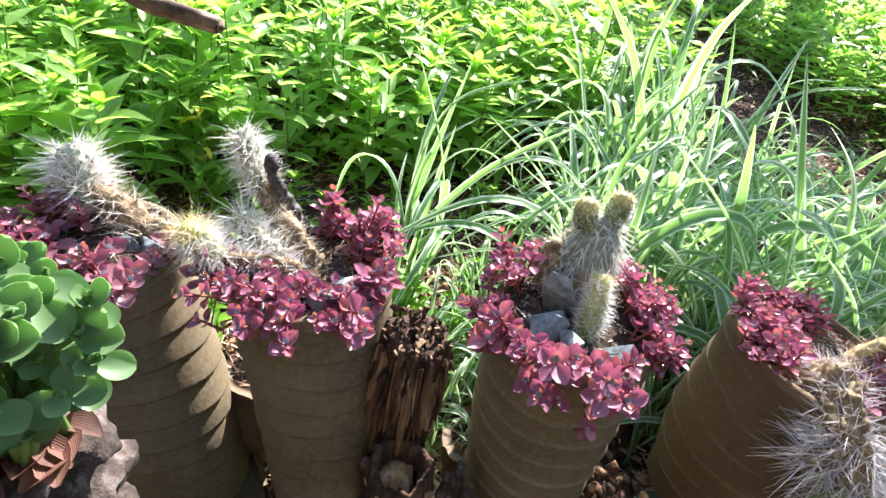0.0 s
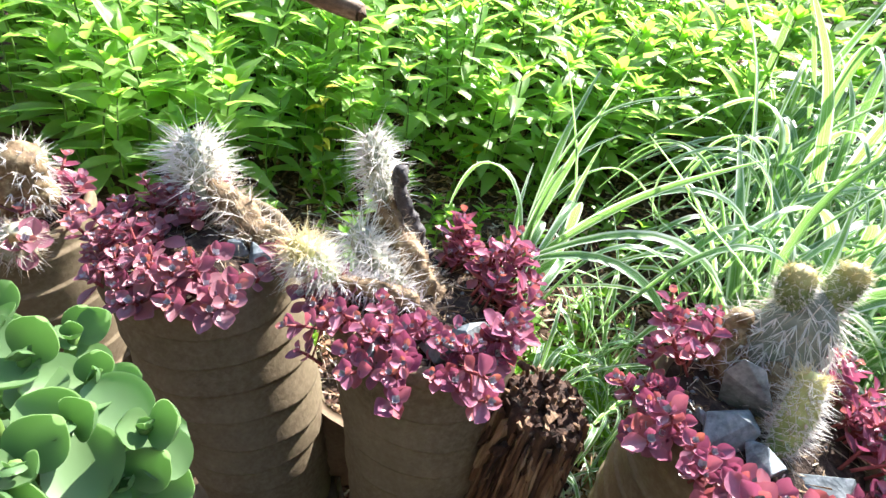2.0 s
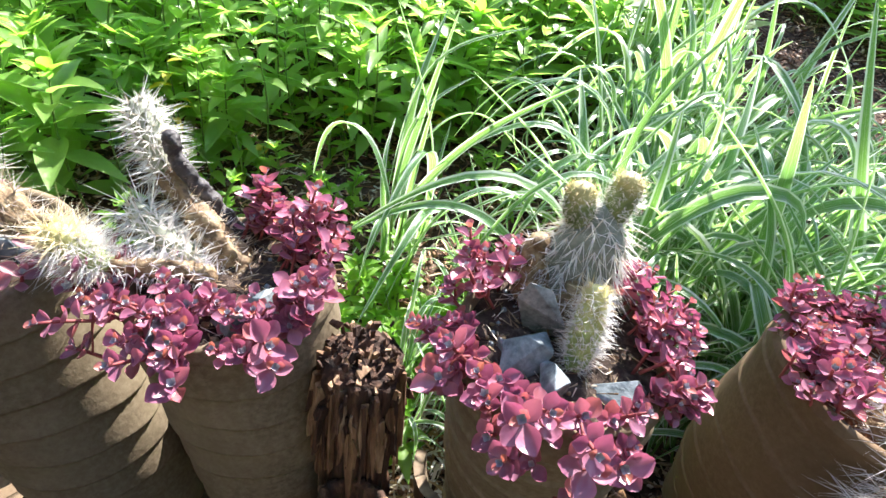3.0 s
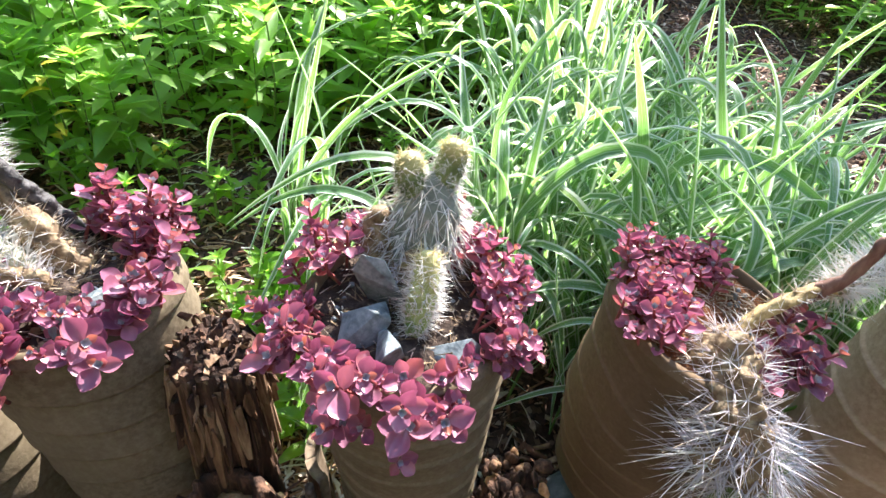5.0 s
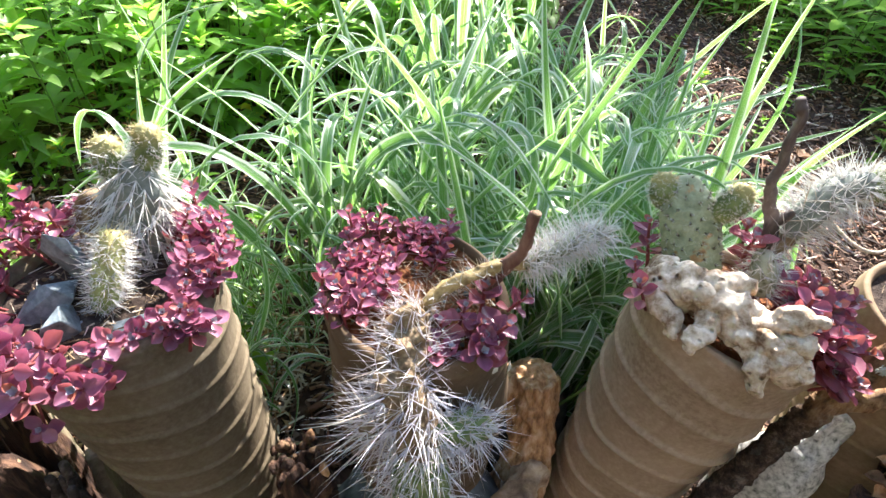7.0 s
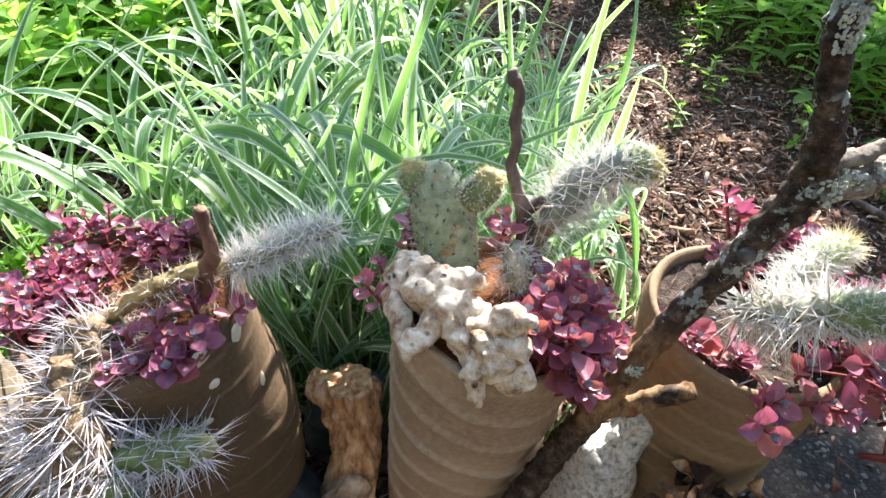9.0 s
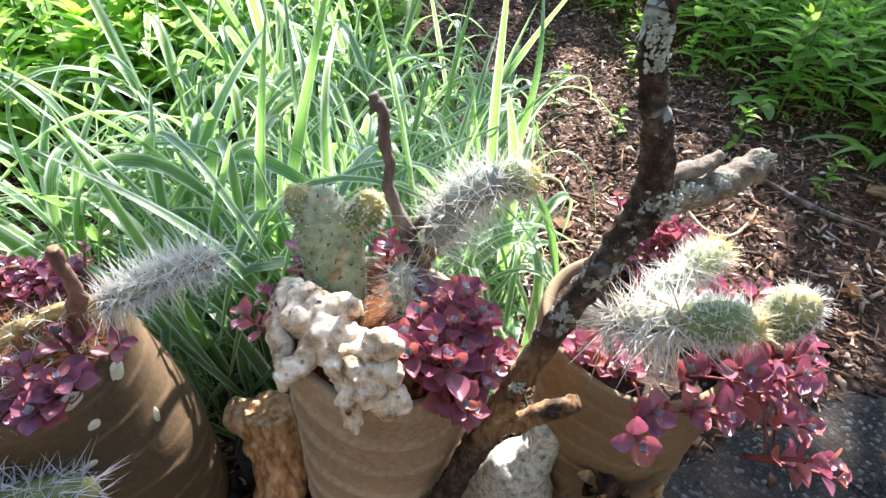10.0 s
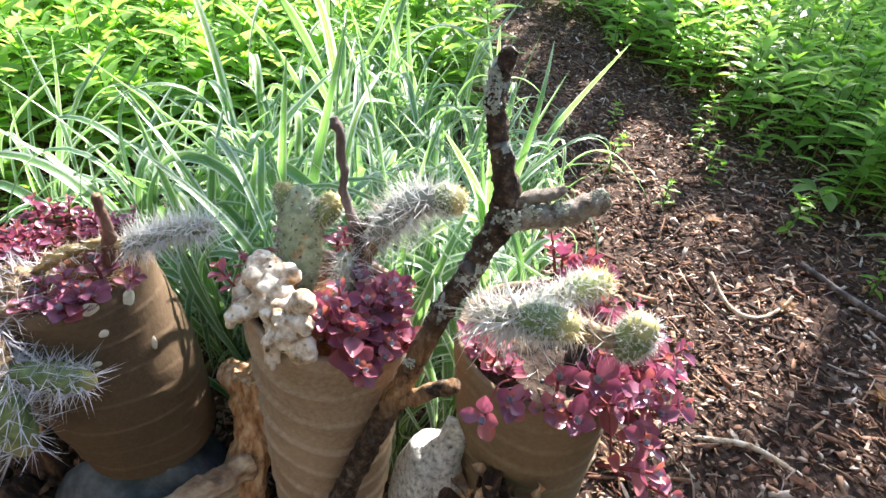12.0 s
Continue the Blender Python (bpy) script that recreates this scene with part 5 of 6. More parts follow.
def trailing(home, pot, chains, size, seed):
    """Stems that hang over the rim: (start angle, length outwards, drop, count of sprigs along it)."""
    r = random.Random(seed)
    c, b, rt, rb, belly, tip = POTS[pot]
    for a, reach, drop, count in chains:
        o = Vector((math.cos(radians(a)), math.sin(radians(a)), 0))
        line = [(o * rt * 0.7 + Vector((0, 0, 0.005)), 0.0011), (o * (rt + reach * 0.4) + Vector((0, 0, 0.03)), 0.0011), (o * (rt + reach) + Vector((0, 0, 0.015 - drop)), 0.0009)]
        g = tube(Geo(), line, 6, 4)
        child("trailing_stem", g.mesh("trailing_stem", [SEDUM_STEM]), home, "bare red stem")
        pts = smooth_line(line, count)
        for i in range(count):
            p = pts[min(len(pts) - 1, int((i + 1) * (len(pts) - 1) / count))][0]
            z = (o * r.uniform(0.3, 0.9) + Vector((r.uniform(-0.5, 0.5), r.uniform(-0.5, 0.3), 0.8))).normalized()
            m = z.to_track_quat("Z", "Y").to_matrix().to_4x4() @ Matrix.Rotation(r.uniform(0, 6.28), 4, "Z")
            ob = new("sprig", r.choice(RED_SPRIGS if pot == "f" and r.random() < 0.4 else SPRIGS))
            ob.parent = home
            ob.matrix_local = Matrix.Translation(p) @ m @ Matrix.Scale(size * r.uniform(0.85, 1.3), 4)


def build_sedums():
    for i in range(9):
        DULL_SPRIGS.append(sprig_mesh(40 + i, (0.012, 0.018, 0.026, 0.034)[i % 4], (3, 3, 4, 4)[i % 4], 0.0122 + 0.0014 * (i % 3), SEDUM_DULL))
        RED_SPRIGS.append(sprig_mesh(40 + i, (0.012, 0.018, 0.026, 0.034)[i % 4], (3, 3, 4, 4)[i % 4], 0.0122 + 0.0014 * (i % 3), SEDUM_RED))
        SPRIGS.append(sprig_mesh(40 + i, (0.012, 0.018, 0.026, 0.034)[i % 4], (3, 3, 4, 4)[i % 4], 0.0122 + 0.0014 * (i % 3)))
    sedum("dusky plum sedum mat spilling over the pot's shaded side", "a",
          [(130, 330, 0.35, 0.92, 38, 0.3, 0.012, 0.95), (150, 320, 0.86, 1.03, 22, 0.65, 0.008, 1.0), (320, 400, 0.75, 1.05, 7, 0.6, 0.01, 1.0), (120, 170, 0.75, 1.0, 7, 0.3, 0.008, 1.0)], 1.05, 11)
    h = sedum("plum-red sedum crowding the front and back of its pot", "b",
              [(190, 350, 0.45, 0.92, 32, 0.3, 0.008, 0.92), (195, 345, 0.90, 1.06, 24, 0.65, 0.006, 0.95), (-25, 60, 0.5, 1.08, 19, 0.35, 0.016, 1.0), (40, 110, 0.72, 1.10, 9, 0.35, 0.038, 1.0), (60, 110, 0.6, 0.95, 8, 0.2, 0.014, 1.0)], 1.0, 12)
    trailing(h, "b", [(240, 0.025, 0.030, 3), (215, 0.02, 0.012, 2), (318, 0.022, 0.008, 2), (285, 0.02, 0.022, 2)], 0.9, 23)
    h = sedum("plum and orange-red sedum ringing stones and a cactus", "c",
              [(180, 350, 0.74, 1.06, 44, 0.7, 0.008, 0.86), (-20, 75, 0.64, 1.14, 40, 0.45, 0.020, 0.88), (135, 190, 0.72, 1.1, 16, 0.35, 0.030, 0.92), (195, 305, 1.0, 1.16, 13, 1.0, -0.002, 0.92)], 0.98, 13)
    trailing(h, "c", [(283, 0.025, 0.042, 4), (262, 0.018, 0.018, 3), (225, 0.02, 0.010, 2)], 0.88, 3)
    sedum("small-leaved magenta sedum covering half the rusty grit", "d",
          [(75, 235, 0.3, 0.98, 62, 0.25, 0.006, 1.0), (295, 372, 0.55, 0.95, 13, 0.3, 0.008, 1.35)], 0.76, 14)
    h = sedum("glossy plum sedum hanging over one side of its pot", "e",
              [(-70, 35, 0.25, 0.90, 28, 0.30, 0.026, 1.0), (-60, 10, 0.88, 1.08, 12, 0.8, 0.008, 1.05), (150, 200, 1.0, 1.12, 4, 0.7, 0.016, 0.9), (80, 110, 0.2, 0.5, 4, 0.1, 0.05, 0.9)], 1.12, 15)
    h = sedum("long-stemmed plum sedum trailing far over the rim", "f",
              [(-20, 125, 0.3, 0.95, 18, 0.3, 0.010, 1.0), (0, 95, 0.7, 1.10, 20, 0.4, 0.034, 1.0), (300, 360, 0.92, 1.12, 10, 0.9, 0.002, 1.12), (240, 300, 0.90, 1.02, 4, 0.6, 0.002, 1.0), (190, 350, 0.55, 0.85, 9, 0.1, 0.002, 1.0)], 1.02, 16)
    trailing(h, "f", [(312, 0.045, 0.035, 2), (322, 0.05, 0.055, 4), (334, 0.045, 0.04, 4), (347, 0.04, 0.02, 3), (258, 0.030, 0.004, 1), (10, 0.04, 0.0, 2)], 1.02, 5)
    sedum("shaded purple sedum round an old cactus", "g",
          [(-40, 60, 0.5, 1.1, 9, 0.5, 0.012, 1.0)], 1.2, 17)


# ---- cacti ----
def cactus_joint(home, line, stars=90, per=7, length=0.02, colour="white", skin=None, flat=1.0, label="", seed=0, droop=0.0, face=None, lumpy=0.10, knobs=0.0, spread=0.62, thick=None, bristle=0.0, tips=2.0, pull=(0, 0, 0)):
    """One joint of a prickly cactus along (place, radius) rows; its spines stand in stars on the skin and are a sub-part."""
    r = random.Random(seed)
    o = home.location
    pts = smooth_line([(Vector(p) - o, q) for p, q in line], 10)
    # rounded ends
    first, last = pts[0], pts[-1]
    d0 = (pts[1][0] - first[0]).normalized()
    d1 = (last[0] - pts[-2][0]).normalized()
    cap = [(math.cos(a), math.sin(a)) for a in (0.15, 0.5, 0.9)]
    pts = [(first[0] - d0 * first[1] * c * 0.7, first[1] * sn) for c, sn in cap] + pts + [(last[0] + d1 * last[1] * c * 0.8, last[1] * sn) for c, sn in reversed(cap)]
    k, n = len(pts), 22
    towards = Vector(face) if face else Vector((0.05, -1, 0.35))
    rings = []
    for i, (p, q) in enumerate(pts):
        d = (pts[min(i + 1, k - 1)][0] - pts[max(i - 1, 0)][0]).normalized()
        s1 = d.cross(towards).normalized()
        rings.append((p, q, d, s1, s1.cross(d)))

    def at(f, w):
        i = min(int(f * (k - 1)), k - 2)
        u = f * (k - 1) - i
        a, b = rings[i], rings[i + 1]
        p, q = a[0].lerp(b[0], u), a[1] * (1 - u) + b[1] * u
        d, s1, s2 = a[2].lerp(b[2], u), a[3].lerp(b[3], u), a[4].lerp(b[4], u)
        q *= 1 + lumpy * (noise.noise(Vector((math.cos(w) * 1.7, math.sin(w) * 1.7, f * 6 + seed))) + 0.6 * noise.noise(Vector((math.cos(w) * 4, math.sin(w) * 4, f * 22 + seed))))
        nor = s1 * math.cos(w) * flat + s2 * math.sin(w)
        return p + s1 * (math.cos(w) * q) + s2 * (math.sin(w) * q * flat), nor.normalized(), d

    spots = []
    lengths = [0.0]
    for i in range(1, k):
        lengths.append(lengths[-1] + (pts[i][0] - pts[i - 1][0]).length * (pts[i][1] + pts[i - 1][1] + 0.002))
    for i in range(stars):
        want = lengths[-1] * (i + 0.5) / stars
        j = next(q for q in range(1, k) if lengths[q] >= want)
        f = (j - 1 + (want - lengths[j - 1]) / max(lengths[j] - lengths[j - 1], 1e-9)) / (k - 1)
        p, nor, d = at(f, i * 2.399963 + r.uniform(-0.15, 0.15))
        tip = max(0.0, (f - 0.80) / 0.20)
        spots.append((p, (nor + d * tip * tip * 1.6 + Vector(pull)).normalized(), f > tips + r.uniform(-0.08, 0.08)))
    verts = []
    for i in range(k):
        for j in range(n):
            p, nor, d = at(i / (k - 1), 2 * math.pi * j / n)
            verts.append((p, nor))
    if knobs:
        c = np.array([tuple(p) for p, q, e in spots])
        v = np.array([tuple(p) for p, q in verts])
        near = np.sqrt(((v[:, None] - c[None]) ** 2).sum(2)).min(1)
        step = knobs * np.exp(-(near / 0.0028) ** 2)
        verts = [(p + q * float(h), q) for (p, q), h in zip(verts, step)]
    g = Geo().add([p for p, q in verts], ring_faces(n, k), [(j / n, i / (k - 1)) for i in range(k) for j in range(n)])
    ob = child("joint", g.mesh("joint", [skin or CACTUS]), home, label)
    s = Geo()
    base = thick or min(0.00080, max(0.00045, length * 0.0185))
    mixed = {"gold": 0.5, "white": 0.10, "tan": 0.35, "grey": 0.15}[colour]
    for p, nor, golden in spots:
        for q in range(per):
            long_one = q == 0
            d = (nor + Vector((r.gauss(0, 1), r.gauss(0, 1), r.gauss(0, 1))) * (spread * (0.45 if long_one else 1.0)) - Vector((0, 0, droop))).normalized()
            l = length * (r.uniform(0.85, 1.35) if long_one else 0.25 + 0.75 * r.random() ** 1.2)
            e1 = d.orthogonal().normalized() * base * r.uniform(0.7, 1.15) * (1.15 if long_one else 0.9)
            e2 = d.cross(e1)
            s.add([p + e1, p - e1 * 0.5 + e2 * 0.87, p - e1 * 0.5 - e2 * 0.87, p + d * l + Vector((0, 0, -l * 0.05))], [(0, 1, 3), (1, 2, 3), (2, 0, 3)], slot=3 if golden else 1 if r.random() < mixed else 0)
        if bristle:
            for q in range(9):
                d = (nor + Vector((r.gauss(0, 1), r.gauss(0, 1), r.gauss(0, 1))) * 0.5).normalized()
                e1 = d.orthogonal().normalized() * 0.0006
                e2 = d.cross(e1)
                s.add([p + e1, p - e1 * 0.5 + e2 * 0.87, p - e1 * 0.5 - e2 * 0.87, p + d * bristle * r.uniform(0.6, 1.2)], [(0, 1, 3), (1, 2, 3), (2, 0, 3)], slot=2)
    mt = {"white": SPINE_WHITE, "tan": SPINE_TAN, "gold": SPINE_GOLD, "grey": SPINE_GREY}[colour]
    tagged(child("spine_coat", s.mesh("spine_coat", [mt, SPINE_WHITE if colour in ("gold", "tan") else SPINE_TAN, BRISTLE, SPINE_GOLD], smooth=False), ob), kind="stuff")
    return ob


def cactus(place, label):
    return tagged(empty_at("cactus", place), label, "cactus", "cacti in the pots")


def build_cacti():
    old = dict(skin=CACTUS_OLD, lumpy=0.45)
    new_skin = dict(skin=CACTUS_NEW, knobs=0.0014, tips=0.80)
    h = cactus((-0.03, 0.575, 0.43), "white-spined cactus leaning out of a sedum-filled pot")
    cactus_joint(h, [((-0.062, 0.578, 0.448), 0.011), ((-0.074, 0.582, 0.462), 0.017), ((-0.086, 0.590, 0.478), 0.021), ((-0.095, 0.596, 0.490), 0.017)], 100, 12, 0.034, "white", seed=1, thick=0.00066)
    cactus_joint(h, [((0.010, 0.572, 0.430), 0.012), ((-0.012, 0.580, 0.448), 0.015), ((-0.040, 0.582, 0.458), 0.013), ((-0.064, 0.582, 0.460), 0.010)], 80, 7, 0.03, "tan", seed=2, label="withered tan joint", **old, thick=0.00045)
    cactus_joint(h, [((-0.015, 0.565, 0.425), 0.010), ((0.012, 0.578, 0.438), 0.012), ((0.030, 0.588, 0.440), 0.008)], 60, 6, 0.020, "tan", seed=3, label="withered tan joint", **old)
    h = cactus((0.15, 0.60, 0.44), "tall grey cactus with long white spines beside a twig")
    cactus_joint(h, [((0.116, 0.638, 0.496), 0.010), ((0.104, 0.643, 0.514), 0.0115), ((0.092, 0.650, 0.532), 0.0115), ((0.083, 0.655, 0.545), 0.0095)], 100, 10, 0.026, "white", seed=5, knobs=0.001, thick=0.00055)
    cactus_joint(h, [((0.195, 0.622, 0.426), 0.016), ((0.178, 0.624, 0.440), 0.0155), ((0.156, 0.628, 0.458), 0.0135), ((0.136, 0.632, 0.476), 0.0115), ((0.116, 0.637, 0.497), 0.010)], 110, 8, 0.014, "tan", seed=6, label="corky tan lower joint", **old, thick=0.00042)
    cactus_joint(h, [((0.165, 0.600, 0.440), 0.011), ((0.146, 0.600, 0.450), 0.0115), ((0.128, 0.600, 0.462), 0.0120), ((0.112, 0.602, 0.474), 0.0110)], 80, 11, 0.034, "white", seed=7, thick=0.0006)
    cactus_joint(h, [((0.188, 0.590, 0.438), 0.008), ((0.168, 0.584, 0.444), 0.0085), ((0.146, 0.570, 0.448), 0.0075), ((0.124, 0.553, 0.457), 0.007)], 60, 8, 0.020, "grey", seed=8, label="withered tan joint", **old, thick=0.00045)
    cactus_joint(h, [((0.122, 0.552, 0.458), 0.009), ((0.110, 0.547, 0.465), 0.0140), ((0.100, 0.543, 0.475), 0.0150), ((0.095, 0.541, 0.484), 0.0120)], 130, 13, 0.026, "white", seed=4, label="yellowish new joint hanging out of the pot", thick=0.00034, skin=CACTUS_CREAM, tips=0.8)
    h = cactus((0.485, 0.665, 0.45), "grey-green budding cactus pad among slate and sedum")
    cactus_joint(h, [((0.480, 0.672, 0.450), 0.016), ((0.483, 0.682, 0.470), 0.026), ((0.486, 0.692, 0.496), 0.031), ((0.488, 0.698, 0.520), 0.029), ((0.489, 0.702, 0.535), 0.019)], 150, 9, 0.030, "white", flat=0.62, seed=9, droop=0.75, spread=0.5, thick=0.00062, skin=CACTUS_BLUE)
    cactus_joint(h, [((0.473, 0.698, 0.532), 0.0105), ((0.469, 0.699, 0.545), 0.0130), ((0.467, 0.700, 0.557), 0.0110)], 130, 10, 0.008, "white", seed=10, label="fresh bud-like joint with golden spines", **new_skin, thick=0.0003)
    cactus_joint(h, [((0.496, 0.705, 0.534), 0.0085), ((0.499, 0.709, 0.552), 0.0118), ((0.501, 0.712, 0.570), 0.0105)], 130, 10, 0.009, "white", seed=11, label="fresh bud-like joint with golden spines", **new_skin, thick=0.0003)
    cactus_joint(h, [((0.500, 0.613, 0.456), 0.0070), ((0.501, 0.620, 0.470), 0.0105), ((0.501, 0.632, 0.489), 0.0110), ((0.500, 0.644, 0.507), 0.0085)], 150, 11, 0.015, "white", seed=12, label="green new joint with dense golden spines", skin=CACTUS_CREAM, knobs=0.0014, tips=0.9, thick=0.0004)
    cactus_joint(h, [((0.455, 0.672, 0.452), 0.014), ((0.450, 0.682, 0.480), 0.016), ((0.447, 0.690, 0.505), 0.012)], 50, 6, 0.022, "grey", seed=13, label="withered tan joint", **old)
    cactus_joint(h, [((0.492, 0.640, 0.450), 0.013), ((0.488, 0.656, 0.470), 0.014), ((0.486, 0.668, 0.485), 0.010)], 40, 6, 0.022, "grey", seed=14, label="withered tan joint", **old)
    h = cactus((0.76, 0.655, 0.46), "sprawling white-spined cactus hanging over the rim of its pot")
    cactus_joint(h, [((0.838, 0.718, 0.508), 0.0075), ((0.858, 0.732, 0.515), 0.0090), ((0.880, 0.750, 0.522), 0.0090), ((0.902, 0.764, 0.525), 0.0075)], 120, 11, 0.028, "white", seed=15, spread=0.75, thick=0.00055)
    cactus_joint(h, [((0.760, 0.672, 0.478), 0.005), ((0.778, 0.686, 0.494), 0.0058), ((0.800, 0.700, 0.503), 0.0060), ((0.822, 0.712, 0.507), 0.0062), ((0.842, 0.722, 0.509), 0.0062)], 60, 6, 0.014, "tan", seed=16, label="bare yellowed stem", skin=CORK_YELLOW, lumpy=0.55, thick=0.0004)
    cactus_joint(h, [((0.752, 0.674, 0.466), 0.014), ((0.750, 0.652, 0.462), 0.021), ((0.754, 0.628, 0.454), 0.022), ((0.764, 0.608, 0.440), 0.019)], 110, 8, 0.034, "grey", seed=17, label="withered tan joint", skin=CACTUS_OLD, lumpy=0.7, thick=0.00045, spread=0.8, pull=(-0.5, -0.1, -0.1))
    cactus_joint(h, [((0.764, 0.608, 0.446), 0.015), ((0.772, 0.596, 0.424), 0.018), ((0.780, 0.590, 0.404), 0.017)], 52, 8, 0.052, "grey", seed=18, label="withered spiny joint", skin=CACTUS_OLD, lumpy=0.35, spread=0.8, pull=(-0.7, -0.4, -0.35), thick=0.0006)
    cactus_joint(h, [((0.780, 0.590, 0.404), 0.016), ((0.784, 0.583, 0.380), 0.024), ((0.788, 0.580, 0.352), 0.026), ((0.790, 0.580, 0.330), 0.020)], 56, 7, 0.036, "grey", seed=19, flat=0.7, skin=CACTUS_NEW, label="yellow-green lower pad", spread=0.85, pull=(-0.3, -0.2, -0.3), thick=0.0006)
    cactus_joint(h, [((0.790, 0.600, 0.410), 0.010), ((0.806, 0.616, 0.398), 0.015), ((0.820, 0.630, 0.386), 0.016), ((0.830, 0.638, 0.378), 0.011)], 70, 8, 0.032, "grey", seed=20, spread=0.85, skin=CACTUS_NEW, thick=0.0006)
    cactus_joint(h, [((0.762, 0.604, 0.438), 0.010), ((0.748, 0.594, 0.424), 0.012), ((0.738, 0.588, 0.414), 0.010)], 38, 8, 0.052, "grey", seed=21, label="withered spiny joint", skin=CACTUS_OLD, lumpy=0.35, spread=0.8, pull=(-0.8, -0.2, -0.2), thick=0.0006)
    h = cactus((1.02, 0.79, 0.47), "speckled green pad cactus with round buds and a white-spined arm")
    cactus_joint(h, [((1.006, 0.775, 0.468), 0.015), ((1.000, 0.784, 0.488), 0.023), ((0.991, 0.800, 0.512), 0.0275), ((0.982, 0.815, 0.535), 0.0265), ((0.975, 0.826, 0.550), 0.018)], 150, 9, 0.008, "white", flat=0.42, label="flat speckled green pad", seed=22, bristle=0.0035, knobs=0.001, skin=PAD_GREEN, thick=0.00034)
    cactus_joint(h, [((0.962, 0.822, 0.535), 0.010), ((0.957, 0.825, 0.546), 0.0135), ((0.954, 0.828, 0.555), 0.010)], 120, 10, 0.007, "white", flat=0.7, label="round green bud joint", seed=23, **new_skin, thick=0.00036)
    cactus_joint(h, [((1.010, 0.812, 0.540), 0.0105), ((1.018, 0.815, 0.552), 0.0140), ((1.022, 0.817, 0.562), 0.0110)], 130, 10, 0.0075, "white", flat=0.8, label="round green bud joint", seed=24, **new_skin, thick=0.00036)
    cactus_joint(h, [((1.076, 0.812, 0.532), 0.009), ((1.086, 0.821, 0.550), 0.0145), ((1.098, 0.829, 0.566), 0.0155), ((1.112, 0.834, 0.577), 0.0140), ((1.126, 0.838, 0.584), 0.011)], 90, 10, 0.036, "white", seed=25, skin=CACTUS_BLUE, thick=0.00055)
    cactus_joint(h, [((1.058, 0.798, 0.480), 0.008), ((1.066, 0.804, 0.508), 0.0075), ((1.078, 0.814, 0.536), 0.007)], 45, 7, 0.026, "grey", seed=26, label="thin withered lower joint", thick=0.0005, **old)
    cactus_joint(h, [((1.130, 0.839, 0.582), 0.012), ((1.140, 0.842, 0.583), 0.0160), ((1.150, 0.844, 0.584), 0.0125)], 140, 10, 0.009, "white", label="round yellow-green bud joint", seed=27, **new_skin, thick=0.00036)
    cactus_joint(h, [((1.062, 0.776, 0.488), 0.010), ((1.056, 0.780, 0.505), 0.012), ((1.052, 0.786, 0.518), 0.009)], 50, 9, 0.022, "white", seed=28)
    h = cactus((1.26, 0.76, 0.48), "sunlit cactus with brilliant white spines lying on sedum")
    cactus_joint(h, [((1.212, 0.733, 0.538), 0.007), ((1.224, 0.726, 0.548), 0.0095), ((1.238, 0.719, 0.557), 0.0105), ((1.250, 0.714, 0.564), 0.010)], 48, 11, 0.036, "white", seed=29, spread=0.8, pull=(-0.35, -0.2, -0.05), thick=0.0009)
    cactus_joint(h, [((1.252, 0.713, 0.564), 0.0105), ((1.265, 0.709, 0.569), 0.0135), ((1.278, 0.706, 0.573), 0.0125), ((1.287, 0.704, 0.575), 0.009)], 150, 12, 0.012, "white", label="new green joint tipped with golden spines", seed=30, **new_skin, thick=0.00034)
    cactus_joint(h, [((1.250, 0.768, 0.536), 0.008), ((1.264, 0.780, 0.541), 0.0105), ((1.280, 0.796, 0.545), 0.0105)], 50, 9, 0.019, "white", seed=31, spread=0.8, thick=0.0006)
    cactus_joint(h, [((1.284, 0.798, 0.544), 0.010), ((1.296, 0.807, 0.548), 0.0130), ((1.308, 0.817, 0.551), 0.0105)], 130, 11, 0.012, "white", seed=32, label="pale fresh joint", skin=CACTUS_CREAM, knobs=0.0014, tips=0.75, thick=0.00045)
    cactus_joint(h, [((1.268, 0.752, 0.530), 0.009), ((1.298, 0.752, 0.538), 0.010), ((1.325, 0.752, 0.538), 0.009)], 40, 6, 0.022, "tan", seed=33, label="withered tan joint", **old)
    cactus_joint(h, [((1.337, 0.752, 0.530), 0.0110), ((1.341, 0.753, 0.545), 0.0155), ((1.345, 0.754, 0.558), 0.0135)], 150, 11, 0.01, "white", label="round green joint with short spines", seed=34, skin=CACTUS_NEW, knobs=0.0014, thick=0.00032)
    h = cactus((-0.30, 0.50, 0.41), "old grey spiny cactus crowding the far pot")
    cactus_joint(h, [((-0.285, 0.505, 0.36), 0.022), ((-0.270, 0.507, 0.400), 0.030), ((-0.255, 0.510, 0.440), 0.022)], 140, 9, 0.020, "white", label="withered grey joint", seed=35, **old)
    cactus_joint(h, [((-0.245, 0.470, 0.34), 0.015), ((-0.230, 0.470, 0.362), 0.020), ((-0.218, 0.470, 0.380), 0.014)], 90, 9, 0.018, "tan", seed=36)


# ---- pale green succulent by the camera ----
def round_leaf(t):
    return math.sqrt(max(0.0, 1 - (2 * min(1.0, t ** 1.12) - 1) ** 2)) * 0.5


